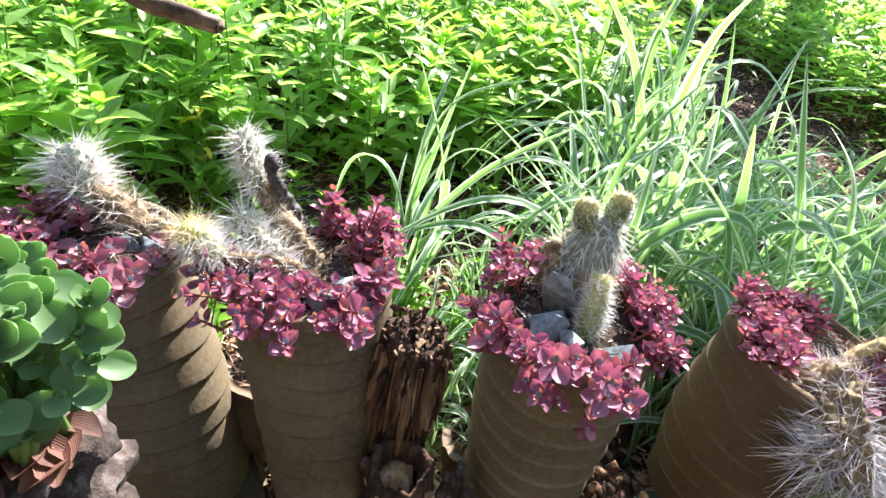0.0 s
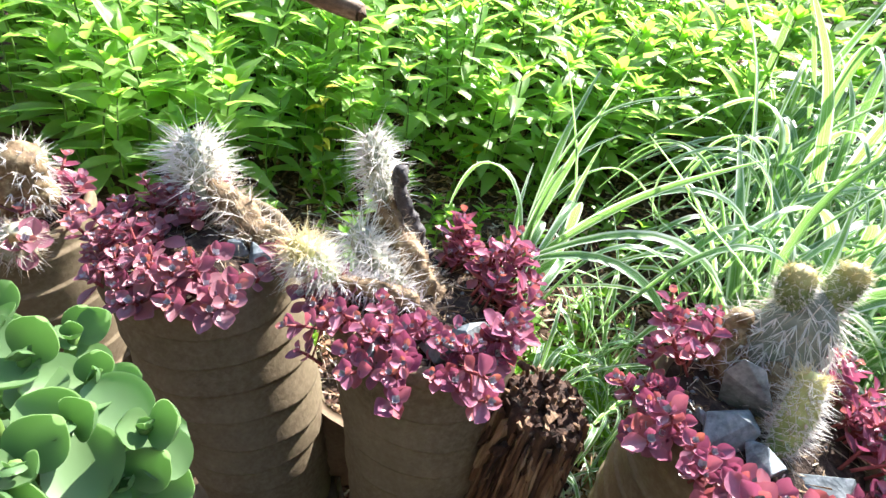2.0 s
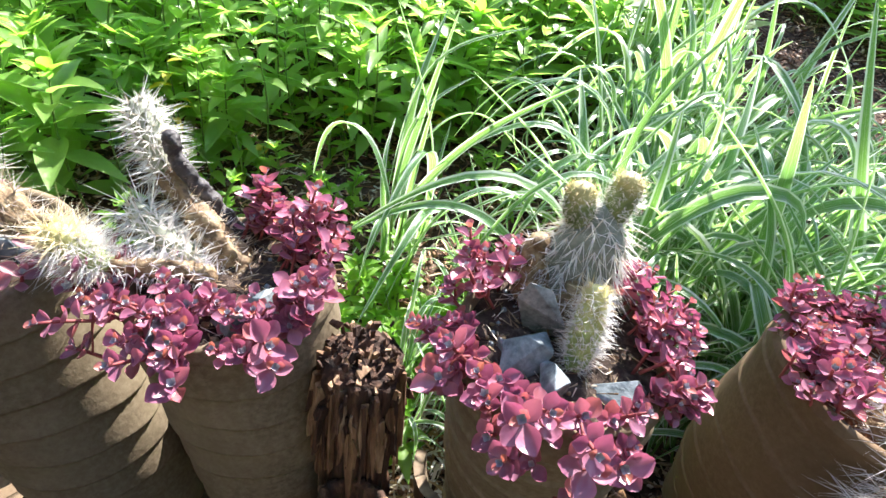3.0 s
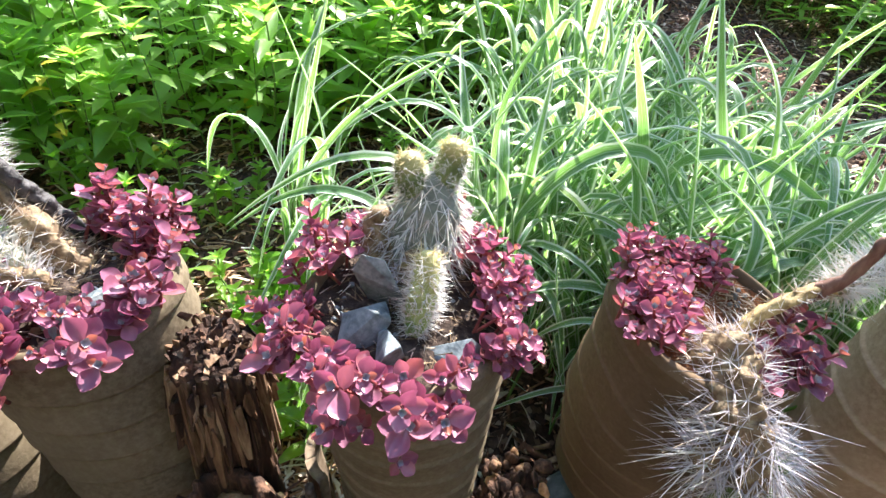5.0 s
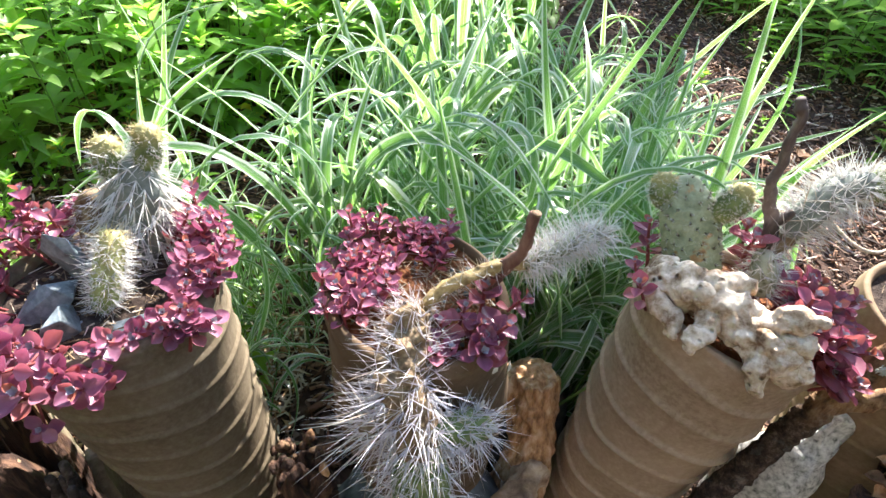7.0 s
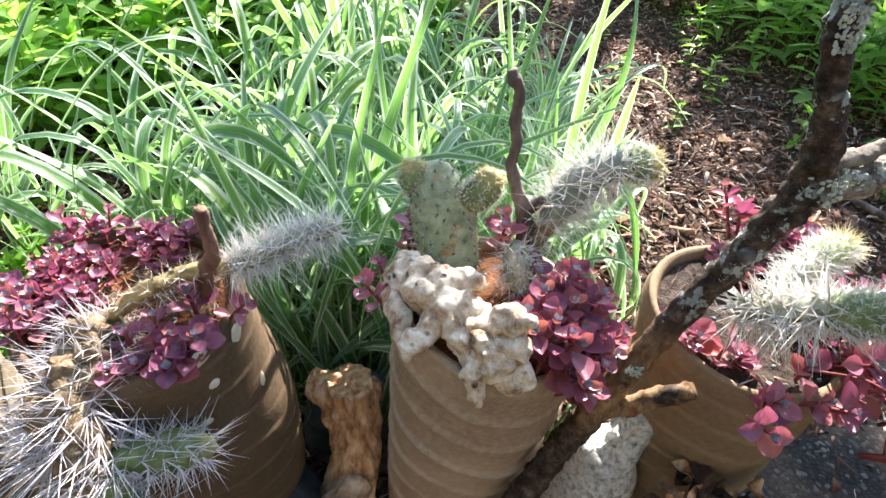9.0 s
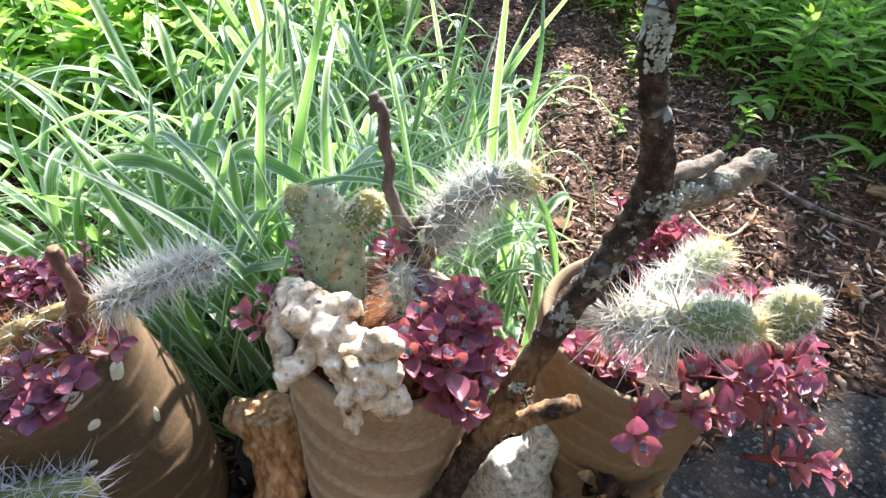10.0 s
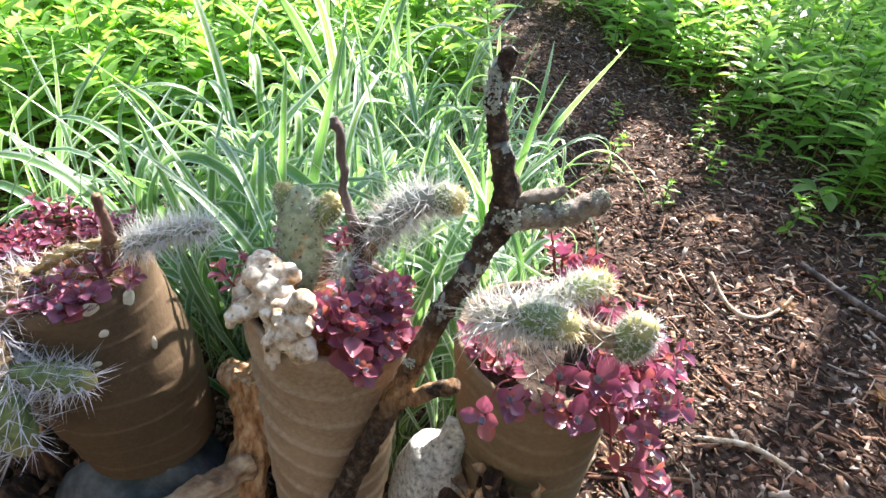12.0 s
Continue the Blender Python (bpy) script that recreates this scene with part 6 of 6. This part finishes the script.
def build_jade():
    r = random.Random(5)
    home = empty_at("succulent", (0.17, 0.30, 0.50))
    tagged(home, "pale green round-leaved succulent in a hollow of driftwood", "succulent")
    meshes = []
    rows, cols = 9, 8
    for i in range(5):
        g = Geo()
        add_leaf(g, (0, 0, 0), (1, 0, 0.25), (0, 0, 1), 0.0150, 0.0118 + 0.0005 * i, round_leaf, -0.55 + 0.12 * i, 0.10 + 0.03 * i, rows, cols, start=0.03)
        # a plump underside that meets the upper skin at the rim
        low = []
        for q, p in enumerate(list(g.v)):
            t, u = (q // (cols + 1)) / rows, (q % (cols + 1)) / cols
            low.append(p - Vector((0, 0, 0.0024 * math.sin(math.pi * min(max(t, 0.02), 0.98)) ** 0.5 * math.sin(math.pi * u) ** 0.5 + 0.0002)))
        g.add(low, [tuple(reversed(f)) for f in g.f], g.uv)
        meshes.append(g.mesh("leaf", [JADE]))
    heads = [(0.248, 0.301, 0.634), (0.250, 0.292, 0.622), (0.240, 0.276, 0.642), (0.236, 0.289, 0.638), (0.224, 0.303, 0.634), (0.212, 0.294, 0.642), (0.187, 0.298, 0.642),
             (0.256, 0.290, 0.610), (0.242, 0.266, 0.636), (0.231, 0.301, 0.612), (0.200, 0.312, 0.628), (0.175, 0.285, 0.630), (0.236, 0.262, 0.605), (0.252, 0.278, 0.600), (0.222, 0.258, 0.590), (0.205, 0.270, 0.615), (0.240, 0.300, 0.590), (0.230, 0.272, 0.572), (0.205, 0.300, 0.600)]
    heads += [(r.uniform(0.145, 0.235), r.uniform(0.255, 0.312), r.uniform(0.565, 0.622)) for q in range(16)]
    for q, hd in enumerate(heads):
        top = Vector(hd) - home.location
        stem = Geo()
        tube(stem, [((r.uniform(-0.02, 0.02), r.uniform(-0.02, 0.02), -0.03), 0.003), (top * 0.55 + Vector((0, 0, 0.01)), 0.0026), (top, 0.0016)], 7, 4)
        child("stem", stem.mesh("stem", [LEAF_STEM]), home)
        d0 = Vector((top.x * 0.9 + r.uniform(-0.03, 0.03), top.y * 0.9 - 0.03 + r.uniform(-0.03, 0.03), 0.11)).normalized()
        turn = d0.to_track_quat("Z", "Y").to_matrix().to_4x4() @ Matrix.Rotation(r.uniform(0, 6.28), 4, "Z")
        for lvl in range(3):
            for k in range(2):
                a = lvl * math.pi / 2 + k * math.pi + r.uniform(-0.6, 0.6)
                el = (-0.05, 0.40, 1.0)[lvl] + r.uniform(-0.45, 0.45)
                s = (1.15, 0.92, 0.42)[lvl] * r.uniform(0.70, 1.22)
                m = Matrix.Translation(top - d0 * (0.009 - 0.0045 * lvl)) @ turn @ Matrix.Rotation(a, 4, "Z") @ Matrix.Rotation(-el, 4, "Y") @ Matrix.Scale(s, 4)
                ob = new("leaf", meshes[(q + lvl + k) % 5])
                ob.parent = home
                ob.matrix_local = m


# ---- leafy bed ----
def plant_geo(seed, height, nodes, leaf_len, leaf_wide):
    r = random.Random(seed)
    stem, leaves = Geo(), Geo()
    lean = Vector((r.uniform(-0.12, 0.12), r.uniform(-0.12, 0.12), 1))
    sway = Vector((r.uniform(-0.03, 0.03), r.uniform(-0.03, 0.03), 0))
    line = [((0, 0, -0.03), 0.0032), (lean * height * 0.5 + sway, 0.0027), (lean * height, 0.0017)]
    tube(stem, line, 5, 3)
    pts = smooth_line(line, 24)
    a0 = r.uniform(0, 6)
    for i in range(nodes):
        t = 0.22 + 0.78 * (i + 0.5) / nodes
        p = pts[int(t * (len(pts) - 1))][0]
        size = leaf_len * (0.62 + 0.45 * math.sin(math.pi * min(1.0, t * 0.95)))
        for k in range(2):
            a = a0 + i * math.pi / 2 + k * math.pi + r.uniform(-0.5, 0.5)
            el = 0.05 + 0.65 * t * t + r.uniform(-0.38, 0.32)
            way = Vector((math.cos(a) * math.cos(el), math.sin(a) * math.cos(el), math.sin(el)))
            l = size * r.uniform(0.8, 1.15)
            add_leaf(leaves, p, way, (0, 0, 1), l, l * leaf_wide * r.uniform(0.85, 1.15), lance, r.uniform(0.1, 0.65), r.uniform(0.15, 0.34), 5, 2, wave=0.02)
    top = pts[-1][0]
    for k in range(6):
        a = a0 + k * 1.05
        el = 0.75 + 0.1 * (k % 3)
        add_leaf(leaves, top, (math.cos(a) * math.cos(el), math.sin(a) * math.cos(el), math.sin(el)), (0, 0, 1), leaf_len * (0.40 + 0.08 * (k % 3)), leaf_len * leaf_wide * 0.50, lance, 0.5, 0.3, 5, 2, slot=1)
    return stem, leaves


def joined(name, geo_list, places, mats):
    """One mesh of many placed copies of the given geometries."""
    vs, fs, uvs, mi, o = [], [], [], [], 0
    cache = [(np.array([tuple(p) for p in g.v]), np.array(g.f), np.array(g.uv), np.array(g.mi[:len(g.f)] if len(g.mi) >= len(g.f) else [0] * len(g.f))) for g in geo_list]
    for q, m in places:
        v, f, uv, slots = cache[q]
        mi.append(slots)
        mm = np.array(m)
        vs.append(v @ mm[:3, :3].T + mm[:3, 3])
        fs.append(f + o)
        uvs.append(uv)
        o += len(v)
    v, f, uv = np.concatenate(vs), np.concatenate(fs), np.concatenate(uvs)
    me = bpy.data.meshes.new(name)
    me.vertices.add(len(v))
    me.vertices.foreach_set("co", v.astype(np.float32).ravel())
    k = f.shape[1]
    me.loops.add(f.size)
    me.loops.foreach_set("vertex_index", f.astype(np.int32).ravel())
    me.polygons.add(len(f))
    me.polygons.foreach_set("loop_start", np.arange(0, f.size, k, dtype=np.int32))
    me.polygons.foreach_set("use_smooth", np.ones(len(f), dtype=bool))
    me.polygons.foreach_set("material_index", np.concatenate(mi).astype(np.int32))
    for mt in mats:
        me.materials.append(mt)
    lay = me.uv_layers.new(name="UVMap")
    lay.data.foreach_set("uv", uv[f.ravel()].astype(np.float32).ravel())
    me.update(calc_edges=True)
    return me


def left_edge(x):
    """Front edge of the leafy bed behind the left-hand pots."""
    pts = [(-4, 0.7), (-0.62, 0.86), (-0.46, 1.05), (-0.36, 1.20), (-0.19, 1.34), (-0.05, 1.44), (0.3, 1.62), (0.6, 1.85), (0.85, 2.2)]
    for (a, ya), (b, yb) in zip(pts, pts[1:]):
        if x <= b:
            return ya + (yb - ya) * (x - a) / (b - a)
    return 99


def in_left_bed(x, y):
    return y > left_edge(x) and x < 0.85 - max(0.0, y - 2.3) * 0.55


def in_right_bed(x, y):
    pts = [(0.4, 4.1), (0.9, 3.5), (1.37, 2.9), (1.67, 2.6), (1.88, 2.25), (2.05, 2.05), (2.3, 1.75), (2.6, 1.5), (4.5, 1.3)]
    if x < pts[0][0]:
        return False
    for (a, ya), (b, yb) in zip(pts, pts[1:]):
        if x <= b:
            return y > 0.05 + ya + (yb - ya) * (x - a) / (b - a)
    return False


def build_beds():
    r = random.Random(21)
    kinds = [plant_geo(60 + i, 0.30 + 0.035 * (i % 5), 6 + i % 3, 0.112 + 0.014 * (i % 3), 0.34 + 0.06 * (i % 2)) for i in range(8)]
    stem_me = [s.mesh("stem", [LEAF_STEM]) for s, l in kinds]
    leaf_me = [l.mesh("leaves", [LEAF, YOUNG]) for s, l in kinds]
    one_leaf = []
    for s, l in kinds:      # every leaf of a kind by itself, 18 corners and 10 faces each
        one_leaf.append([Geo().add(l.v[i * 18:i * 18 + 18], [tuple(c - i * 18 for c in f) for f in l.f[i * 10:i * 10 + 10]], l.uv[i * 18:i * 18 + 18], l.mi[i * 10]).mesh("leaf", [LEAF, YOUNG]) for i in range(len(l.v) // 18)])
    spots = []
    y = 0.75
    while y < 5.2:
        step = 0.078 + 0.012 * (y - 0.75)
        x = -3.2
        while x < 4.2:
            px, py = x + r.uniform(-0.5, 0.5) * step, y + r.uniform(-0.5, 0.5) * step
            if abs(px - 0.6) < 1.0 + 0.95 * py:
                if in_left_bed(px, py):
                    spots.append((px, py, 1.0))
                elif in_right_bed(px, py):
                    spots.append((px, py, 0.88))
            x += step
        y += step
    far = []
    count = 0
    spots.sort(key=lambda s: (s[1] - 0.6) ** 2 + 0.6 * (s[0] - 0.4) ** 2)
    for px, py, s in spots:
        q = r.randrange(8)
        s *= r.uniform(0.70, 1.15)
        m = Matrix.Translation((px, py, gh(px, py))) @ Matrix.Rotation(r.uniform(0, 6.28), 4, "Z") @ Matrix.Rotation(r.uniform(-0.14, 0.14), 4, "X") @ Matrix.Scale(s, 4)
        if count < 90:
            ob = new("leafy_plant", stem_me[q])
            ob.matrix_world = m
            tagged(ob, "upright leafy garden plant with lance-shaped bright green leaves", "plant", "leafy plants in the bed")
            for me in one_leaf[q]:
                child("leaf", me, ob)
            count += 1
        elif count < 240:
            ob = new("leafy_plant", stem_me[q])
            ob.matrix_world = m
            tagged(ob, "upright leafy garden plant with lance-shaped bright green leaves", "plant", "leafy plants in the bed")
            child("leaves", leaf_me[q], ob)
            count += 1
        else:
            far.append((q, m))
    ob = new("leafy_bed", joined("leafy_bed", [l for s, l in kinds], far, [LEAF, YOUNG]))
    tagged(ob, "dense bed of bright green lance-leaved plants", "plants", kind="stuff")
    ob = new("leafy_bed_stems", joined("leafy_bed_stems", [quads_only(s) for s, l in kinds], far, [LEAF_STEM]))
    tagged(ob, "green upright stems under the leafy bed", "plants", kind="stuff")
    # seedlings and yellowing leaves on the bare soil
    small = [plant_geo(90 + i, 0.10, 4, 0.045, 0.42) for i in range(3)]
    sm = [s.mesh("stem", [LEAF_STEM]) for s, l in small]
    lm = [l.mesh("leaves", [YOUNG, YOUNG]) for s, l in small]
    for i in range(124):
        if i < 26:
            px, py = r.uniform(0.10, 0.42), 0.74 + 0.30 * r.random()
        elif i < 106:
            px, py = r.uniform(-0.4, 0.45), r.uniform(0.8, 1.5)
        else:
            px, py = r.uniform(1.25, 2.1), r.uniform(1.75, 2.7)
        q = r.randrange(3)
        ob = new("seedling", sm[q])
        ob.matrix_world = Matrix.Translation((px, py, gh(px, py))) @ Matrix.Rotation(r.uniform(0, 6.28), 4, "Z") @ Matrix.Scale(r.uniform(0.6, 1.3), 4)
        tagged(ob, "small light green seedling on bare mulch", "seedling", "seedlings on the mulch")
        child("leaves", lm[q], ob)


def quads_only(g):
    out = Geo()
    out.v, out.uv = g.v, g.uv
    out.f = [f for f in g.f if len(f) == 4]
    return out


# ---- ribbon grass ----
def blade_geo(seed, length, width, droop, rise):
    r = random.Random(seed)
    g = Geo()
    rows, cols = 18, 4
    p, a = Vector((0, 0, 0)), rise
    tw, crest = r.uniform(-0.7, 0.7), r.uniform(0.34, 0.62)
    verts, uvs = [], []
    for i in range(rows + 1):
        t = i / rows
        w = width * 0.5 * min(1.0, 0.45 + t * 2.2) * (1 - max(0.0, t - 0.35) / 0.65) ** 0.7 + 0.0004
        d = Vector((math.cos(a), 0, math.sin(a)))
        n = Vector((-math.sin(a), 0, math.cos(a)))
        s = Vector((0, 1, 0)) * math.cos(tw * t) + n * math.sin(tw * t)
        n2 = s.cross(d) * -1
        for j in range(cols + 1):
            u = j / cols
            e = 2 * u - 1
            verts.append(p + s * (e * w) + n2 * (abs(e) * w * 0.45))
            uvs.append((u, t))
        p = p + d * (length / rows)
        a -= droop * (0.18 + 2.3 * math.exp(-((t - crest) / 0.19) ** 2)) / rows
    faces = []
    for i in range(rows):
        for j in range(cols):
            q = i * (cols + 1) + j
            faces.append((q, q + 1, q + cols + 2, q + cols + 1))
    return g.add(verts, faces, uvs)


def build_grass():
    r = random.Random(33)
    kinds = []
    for i in range(18):
        kinds.append(blade_geo(100 + i, 0.26 + 0.026 * (i % 9), 0.0085 + 0.0034 * (i % 4), 2.0 + 0.26 * (i % 7), 1.08 + 0.07 * (i % 6)))
    for i in range(6):
        kinds.append(blade_geo(140 + i, 0.34 + 0.03 * i, 0.015 + 0.002 * (i % 3), 0.25 + 0.32 * (i % 4), 1.18 + 0.07 * (i % 5)))
    me = [g.mesh("blade", [RIBBON]) for g in kinds]
    stem = tube(Geo(), [((0, 0, -0.03), 0.0028), ((0.004, 0, 0.12), 0.0025), ((0.012, 0.004, 0.27), 0.0018)], 6, 3)
    stem_me = stem.mesh("stem", [LEAF_STEM])

    def tillers():
        # main drift behind the pots, thinning to the right, and one loose clump
        for i in range(190):
            u = r.random()
            x = 0.48 + 0.72 * u
            y = 0.93 + (0.95 * r.random() ** 1.15) * (1.0 - 0.15 * u) + 0.05 * abs(u - 0.5)
            yield x, y, r.uniform(0.75, 1.15), "main"
        for i in range(46):
            yield 0.56 + 0.60 * r.random(), 0.90 + 0.12 * r.random(), r.uniform(0.8, 1.1), "main"
        for i in range(32):
            yield 0.70 + 0.40 * r.random(), 0.875 + 0.09 * r.random(), r.uniform(0.75, 1.0), "main"
        for i in range(24):
            yield 0.84 + 0.17 * r.random(), 0.86 + 0.13 * r.random(), r.uniform(0.95, 1.15), "main"
        for i in range(6):
            yield 0.28 + 0.18 * r.random(), 0.93 + 0.22 * r.random(), r.uniform(0.42, 0.65), "main"
        for i in range(4):
            yield 0.20 + r.gauss(0, 0.03), 1.07 + r.gauss(0, 0.03), r.uniform(0.9, 1.05), "clump"

    homes = {"tuft": empty_at("ribbon_grass", (0.4, 0.85, gh(0.4, 0.85))), "main": empty_at("ribbon_grass", (0.8, 1.3, gh(0.8, 1.3))), "clump": empty_at("ribbon_grass", (0.2, 1.07, gh(0.2, 1.07)))}
    tagged(homes["main"], "broad drift of white-striped ribbon grass behind the pots", "ornamental grass")
    tagged(homes["tuft"], "short young ribbon grass tufts on sunlit litter", "ornamental grass")
    tagged(homes["clump"], "loose tuft of white-striped ribbon grass on bare soil", "ornamental grass")
    far, near = [], 0
    order = sorted(tillers(), key=lambda q: q[1] + (0 if q[3] == "main" else -5))
    stems_far = []
    def plant(x, y, s, which, r):
        nonlocal near
        z = gh(x, y)
        s *= 1.0 - 0.30 * max(0.0, min(1.0, (x - 0.7) / 0.4)) * max(0.0, min(1.0, (y - 1.1) / 0.4))
        sway = 0.13 if which == "main" else 0.22
        lean = Matrix.Rotation(r.gauss(0.0, sway), 4, "X") @ Matrix.Rotation(r.gauss(0.0, sway), 4, "Y")
        root = Matrix.Translation((x, y, z)) @ lean
        o = Matrix.Translation(-homes[which].location)
        for k in range(5):
            h = 0.04 + 0.055 * k
            a = (k * math.pi if r.random() < 0.7 else r.uniform(0, 6.28)) + r.gauss(0, 0.6) + x * 7
            m = root @ Matrix.Translation((0, 0, h * s)) @ Matrix.Rotation(a, 4, "Z") @ Matrix.Rotation(r.gauss(0, 0.12), 4, "X") @ Matrix.Scale(s * r.uniform(0.8, 1.2), 4)
            q = (r.randrange(18) if r.random() < 0.87 else 18 + r.randrange(6)) if which != "clump" else r.choice((3, 7, 11, 15, 18, 19, 20, 21, 22, 23))
            if which == "main" and (min((m @ p).y for p in kinds[q].v[::5]) < 0.835 or max((m @ p).x for p in kinds[q].v[::5]) > 1.50 or max((m @ p).x - 0.35 * ((m @ p).y - 0.85) for p in kinds[q].v[::5]) > 1.20):
                continue
            if which == "clump" and max(((m @ p) - Vector((x, y, z))).xy.length for p in kinds[q].v[::5]) > 0.30:
                continue
            if which == "tuft" and (min((m @ p).y for p in kinds[q].v[::5]) < 0.70 or min((m @ p).x for p in kinds[q].v[::5]) < 0.27):
                continue
            if which == "tuft" or near < 330 and (which == "clump" or near < 300):
                ob = new("blade", me[q])
                ob.parent = homes[which]
                ob.matrix_local = o @ m
                near += 1
            else:
                far.append((q, o @ m))
        stems_far.append((0, Matrix.Translation(-homes["main"].location) @ root @ Matrix.Scale(s, 4)))
    for x, y, s, which in order:
        plant(x, y, s, which, r)
    own = random.Random(77)
    for i in range(24):
        plant(0.30 + 0.20 * own.random(), 0.74 + 0.24 * own.random(), own.uniform(0.36, 0.60), "tuft", own)
    # blades that hang through the gap between the stump and the next pot
    for i in range(7):
        m = Matrix.Translation((0.384 + 0.004 * i, 0.735, 0.22 + 0.018 * i)) @ Matrix.Rotation(-1.75 + 0.07 * i, 4, "Z") @ Matrix.Rotation(-0.1, 4, "X") @ Matrix.Scale(0.42 + 0.03 * (i % 3), 4)
        ob = new("blade", me[(2, 6, 9, 13)[i % 4]])
        ob.parent = homes["tuft"]
        ob.matrix_local = Matrix.Translation(-homes["tuft"].location) @ m
    ob = child("blades", joined("blades", kinds, far, [RIBBON]), homes["main"])
    tagged(ob, kind="stuff")
    ob = child("stems", joined("stems", [quads_only(stem)], stems_far, [LEAF_STEM]), homes["main"])
    tagged(ob, kind="stuff")


# ---- tree that dapples the light, behind the path ----
def build_tree(place, crown, spread, count, seed, label):
    r = random.Random(seed)
    base = Vector((place[0], place[1], gh(place[0], place[1]) - 0.1))
    top = Vector(crown)
    home = empty_at("tree", base)
    tagged(home, label, "tree")
    g = Geo()
    tube(g, [((0, 0, 0), 0.16), ((top - base) * 0.45, 0.11), ((top - base) * 0.9, 0.05)], 12, 6, 0.15, 6)
    tips = []
    for i in range(16):
        a, e = r.uniform(0, 6.28), r.uniform(-0.2, 1.0)
        d = Vector((math.cos(a) * math.cos(e) * spread[0], math.sin(a) * math.cos(e) * spread[1], math.sin(e) * spread[2]))
        s = (top - base) * r.uniform(0.5, 0.85)
        tube(g, [(s, 0.04), (s.lerp(top - base + d, 0.5) + Vector((0, 0, 0.15)), 0.025), (top - base + d * 0.9, 0.01)], 6, 4)
        tips.append(top - base + d * 0.8)
    child("trunk", g.mesh("trunk", [TWIG]), home)
    leaf = Geo()
    add_leaf(leaf, (0, 0, 0), (1, 0, 0.1), (0, 0, 1), 0.13, 0.075, lance, 0.4, 0.15, 3, 2)
    places = []
    for i in range(count):
        c = r.choice(tips) + Vector((r.gauss(0, 0.30) * spread[0], r.gauss(0, 0.30) * spread[1], r.gauss(0, 0.28) * spread[2]))
        places.append((0, Matrix.Translation(c) @ Euler((r.uniform(-0.7, 0.7), r.uniform(-0.7, 0.7), r.uniform(0, 6.28))).to_matrix().to_4x4()))
    ob = child("crown", joined("crown", [leaf], places, [LEAF]), home, "open leafy crown")
    return home


# ---- the place ----
build_ground()
build_asphalt()
pots = build_pots()
build_branch()
build_sticks()
build_driftwood()
build_stump()
build_rot()
build_stones()
build_shards()
build_planter_log()
build_spots()
build_sedums()
build_cacti()
build_jade()
build_beds()
build_grass()
build_tree((3.86, 9.29), (3.04, 7.28, 4.52), (0.60, 0.60, 0.35), 1100, 4, "tall leafy garden tree shading the path")
build_tree((2.35, 9.69), (1.55, 7.12, 4.52), (0.34, 0.40, 0.30), 200, 5, "tall leafy garden tree shading the path")
build_tree((1.82, 5.60), (1.46, 4.09, 3.41), (0.035, 0.07, 0.13), 22, 9, "slender young tree with a sparse crown")
build_tree((1.40, 5.83), (1.27, 4.04, 3.28), (0.035, 0.07, 0.13), 20, 19, "slender young tree with a sparse crown")
build_tree((3.88, 7.05), (2.53, 5.03, 3.70), (0.50, 0.24, 0.2), 210, 12, "slender young tree with a sparse crown")
# added out of view: these hedges cut the horizon light on the pot fronts
build_sky_block_hedge("hedge", (-7, -3.3), (8, -2.9), 4.6, 5, "unseen dark hedge across the drive, added to block low sky light")
build_sky_block_hedge("hedge", (-4.6, -3.0), (-4.9, 6.0), 3.6, 6, "unseen dark hedge beside the garden, added to block low sky light")
build_sky_block_hedge("hedge", (6.6, -3.0), (7.0, 6.0), 3.6, 7, "unseen dark hedge beside the garden, added to block low sky light")
for key, count, length in (("a", 260, 0.022), ("b", 380, 0.024), ("c", 220, 0.022), ("d", 800, 0.026), ("e", 220, 0.018), ("f", 120, 0.02)):
    pot_litter(key, count, length, [SPINE_TAN, CACTUS_OLD, CACTUS_OLD], "shed spines and dry straw on pot soil", 50 + ord(key))
build_litter()
build_mulch()
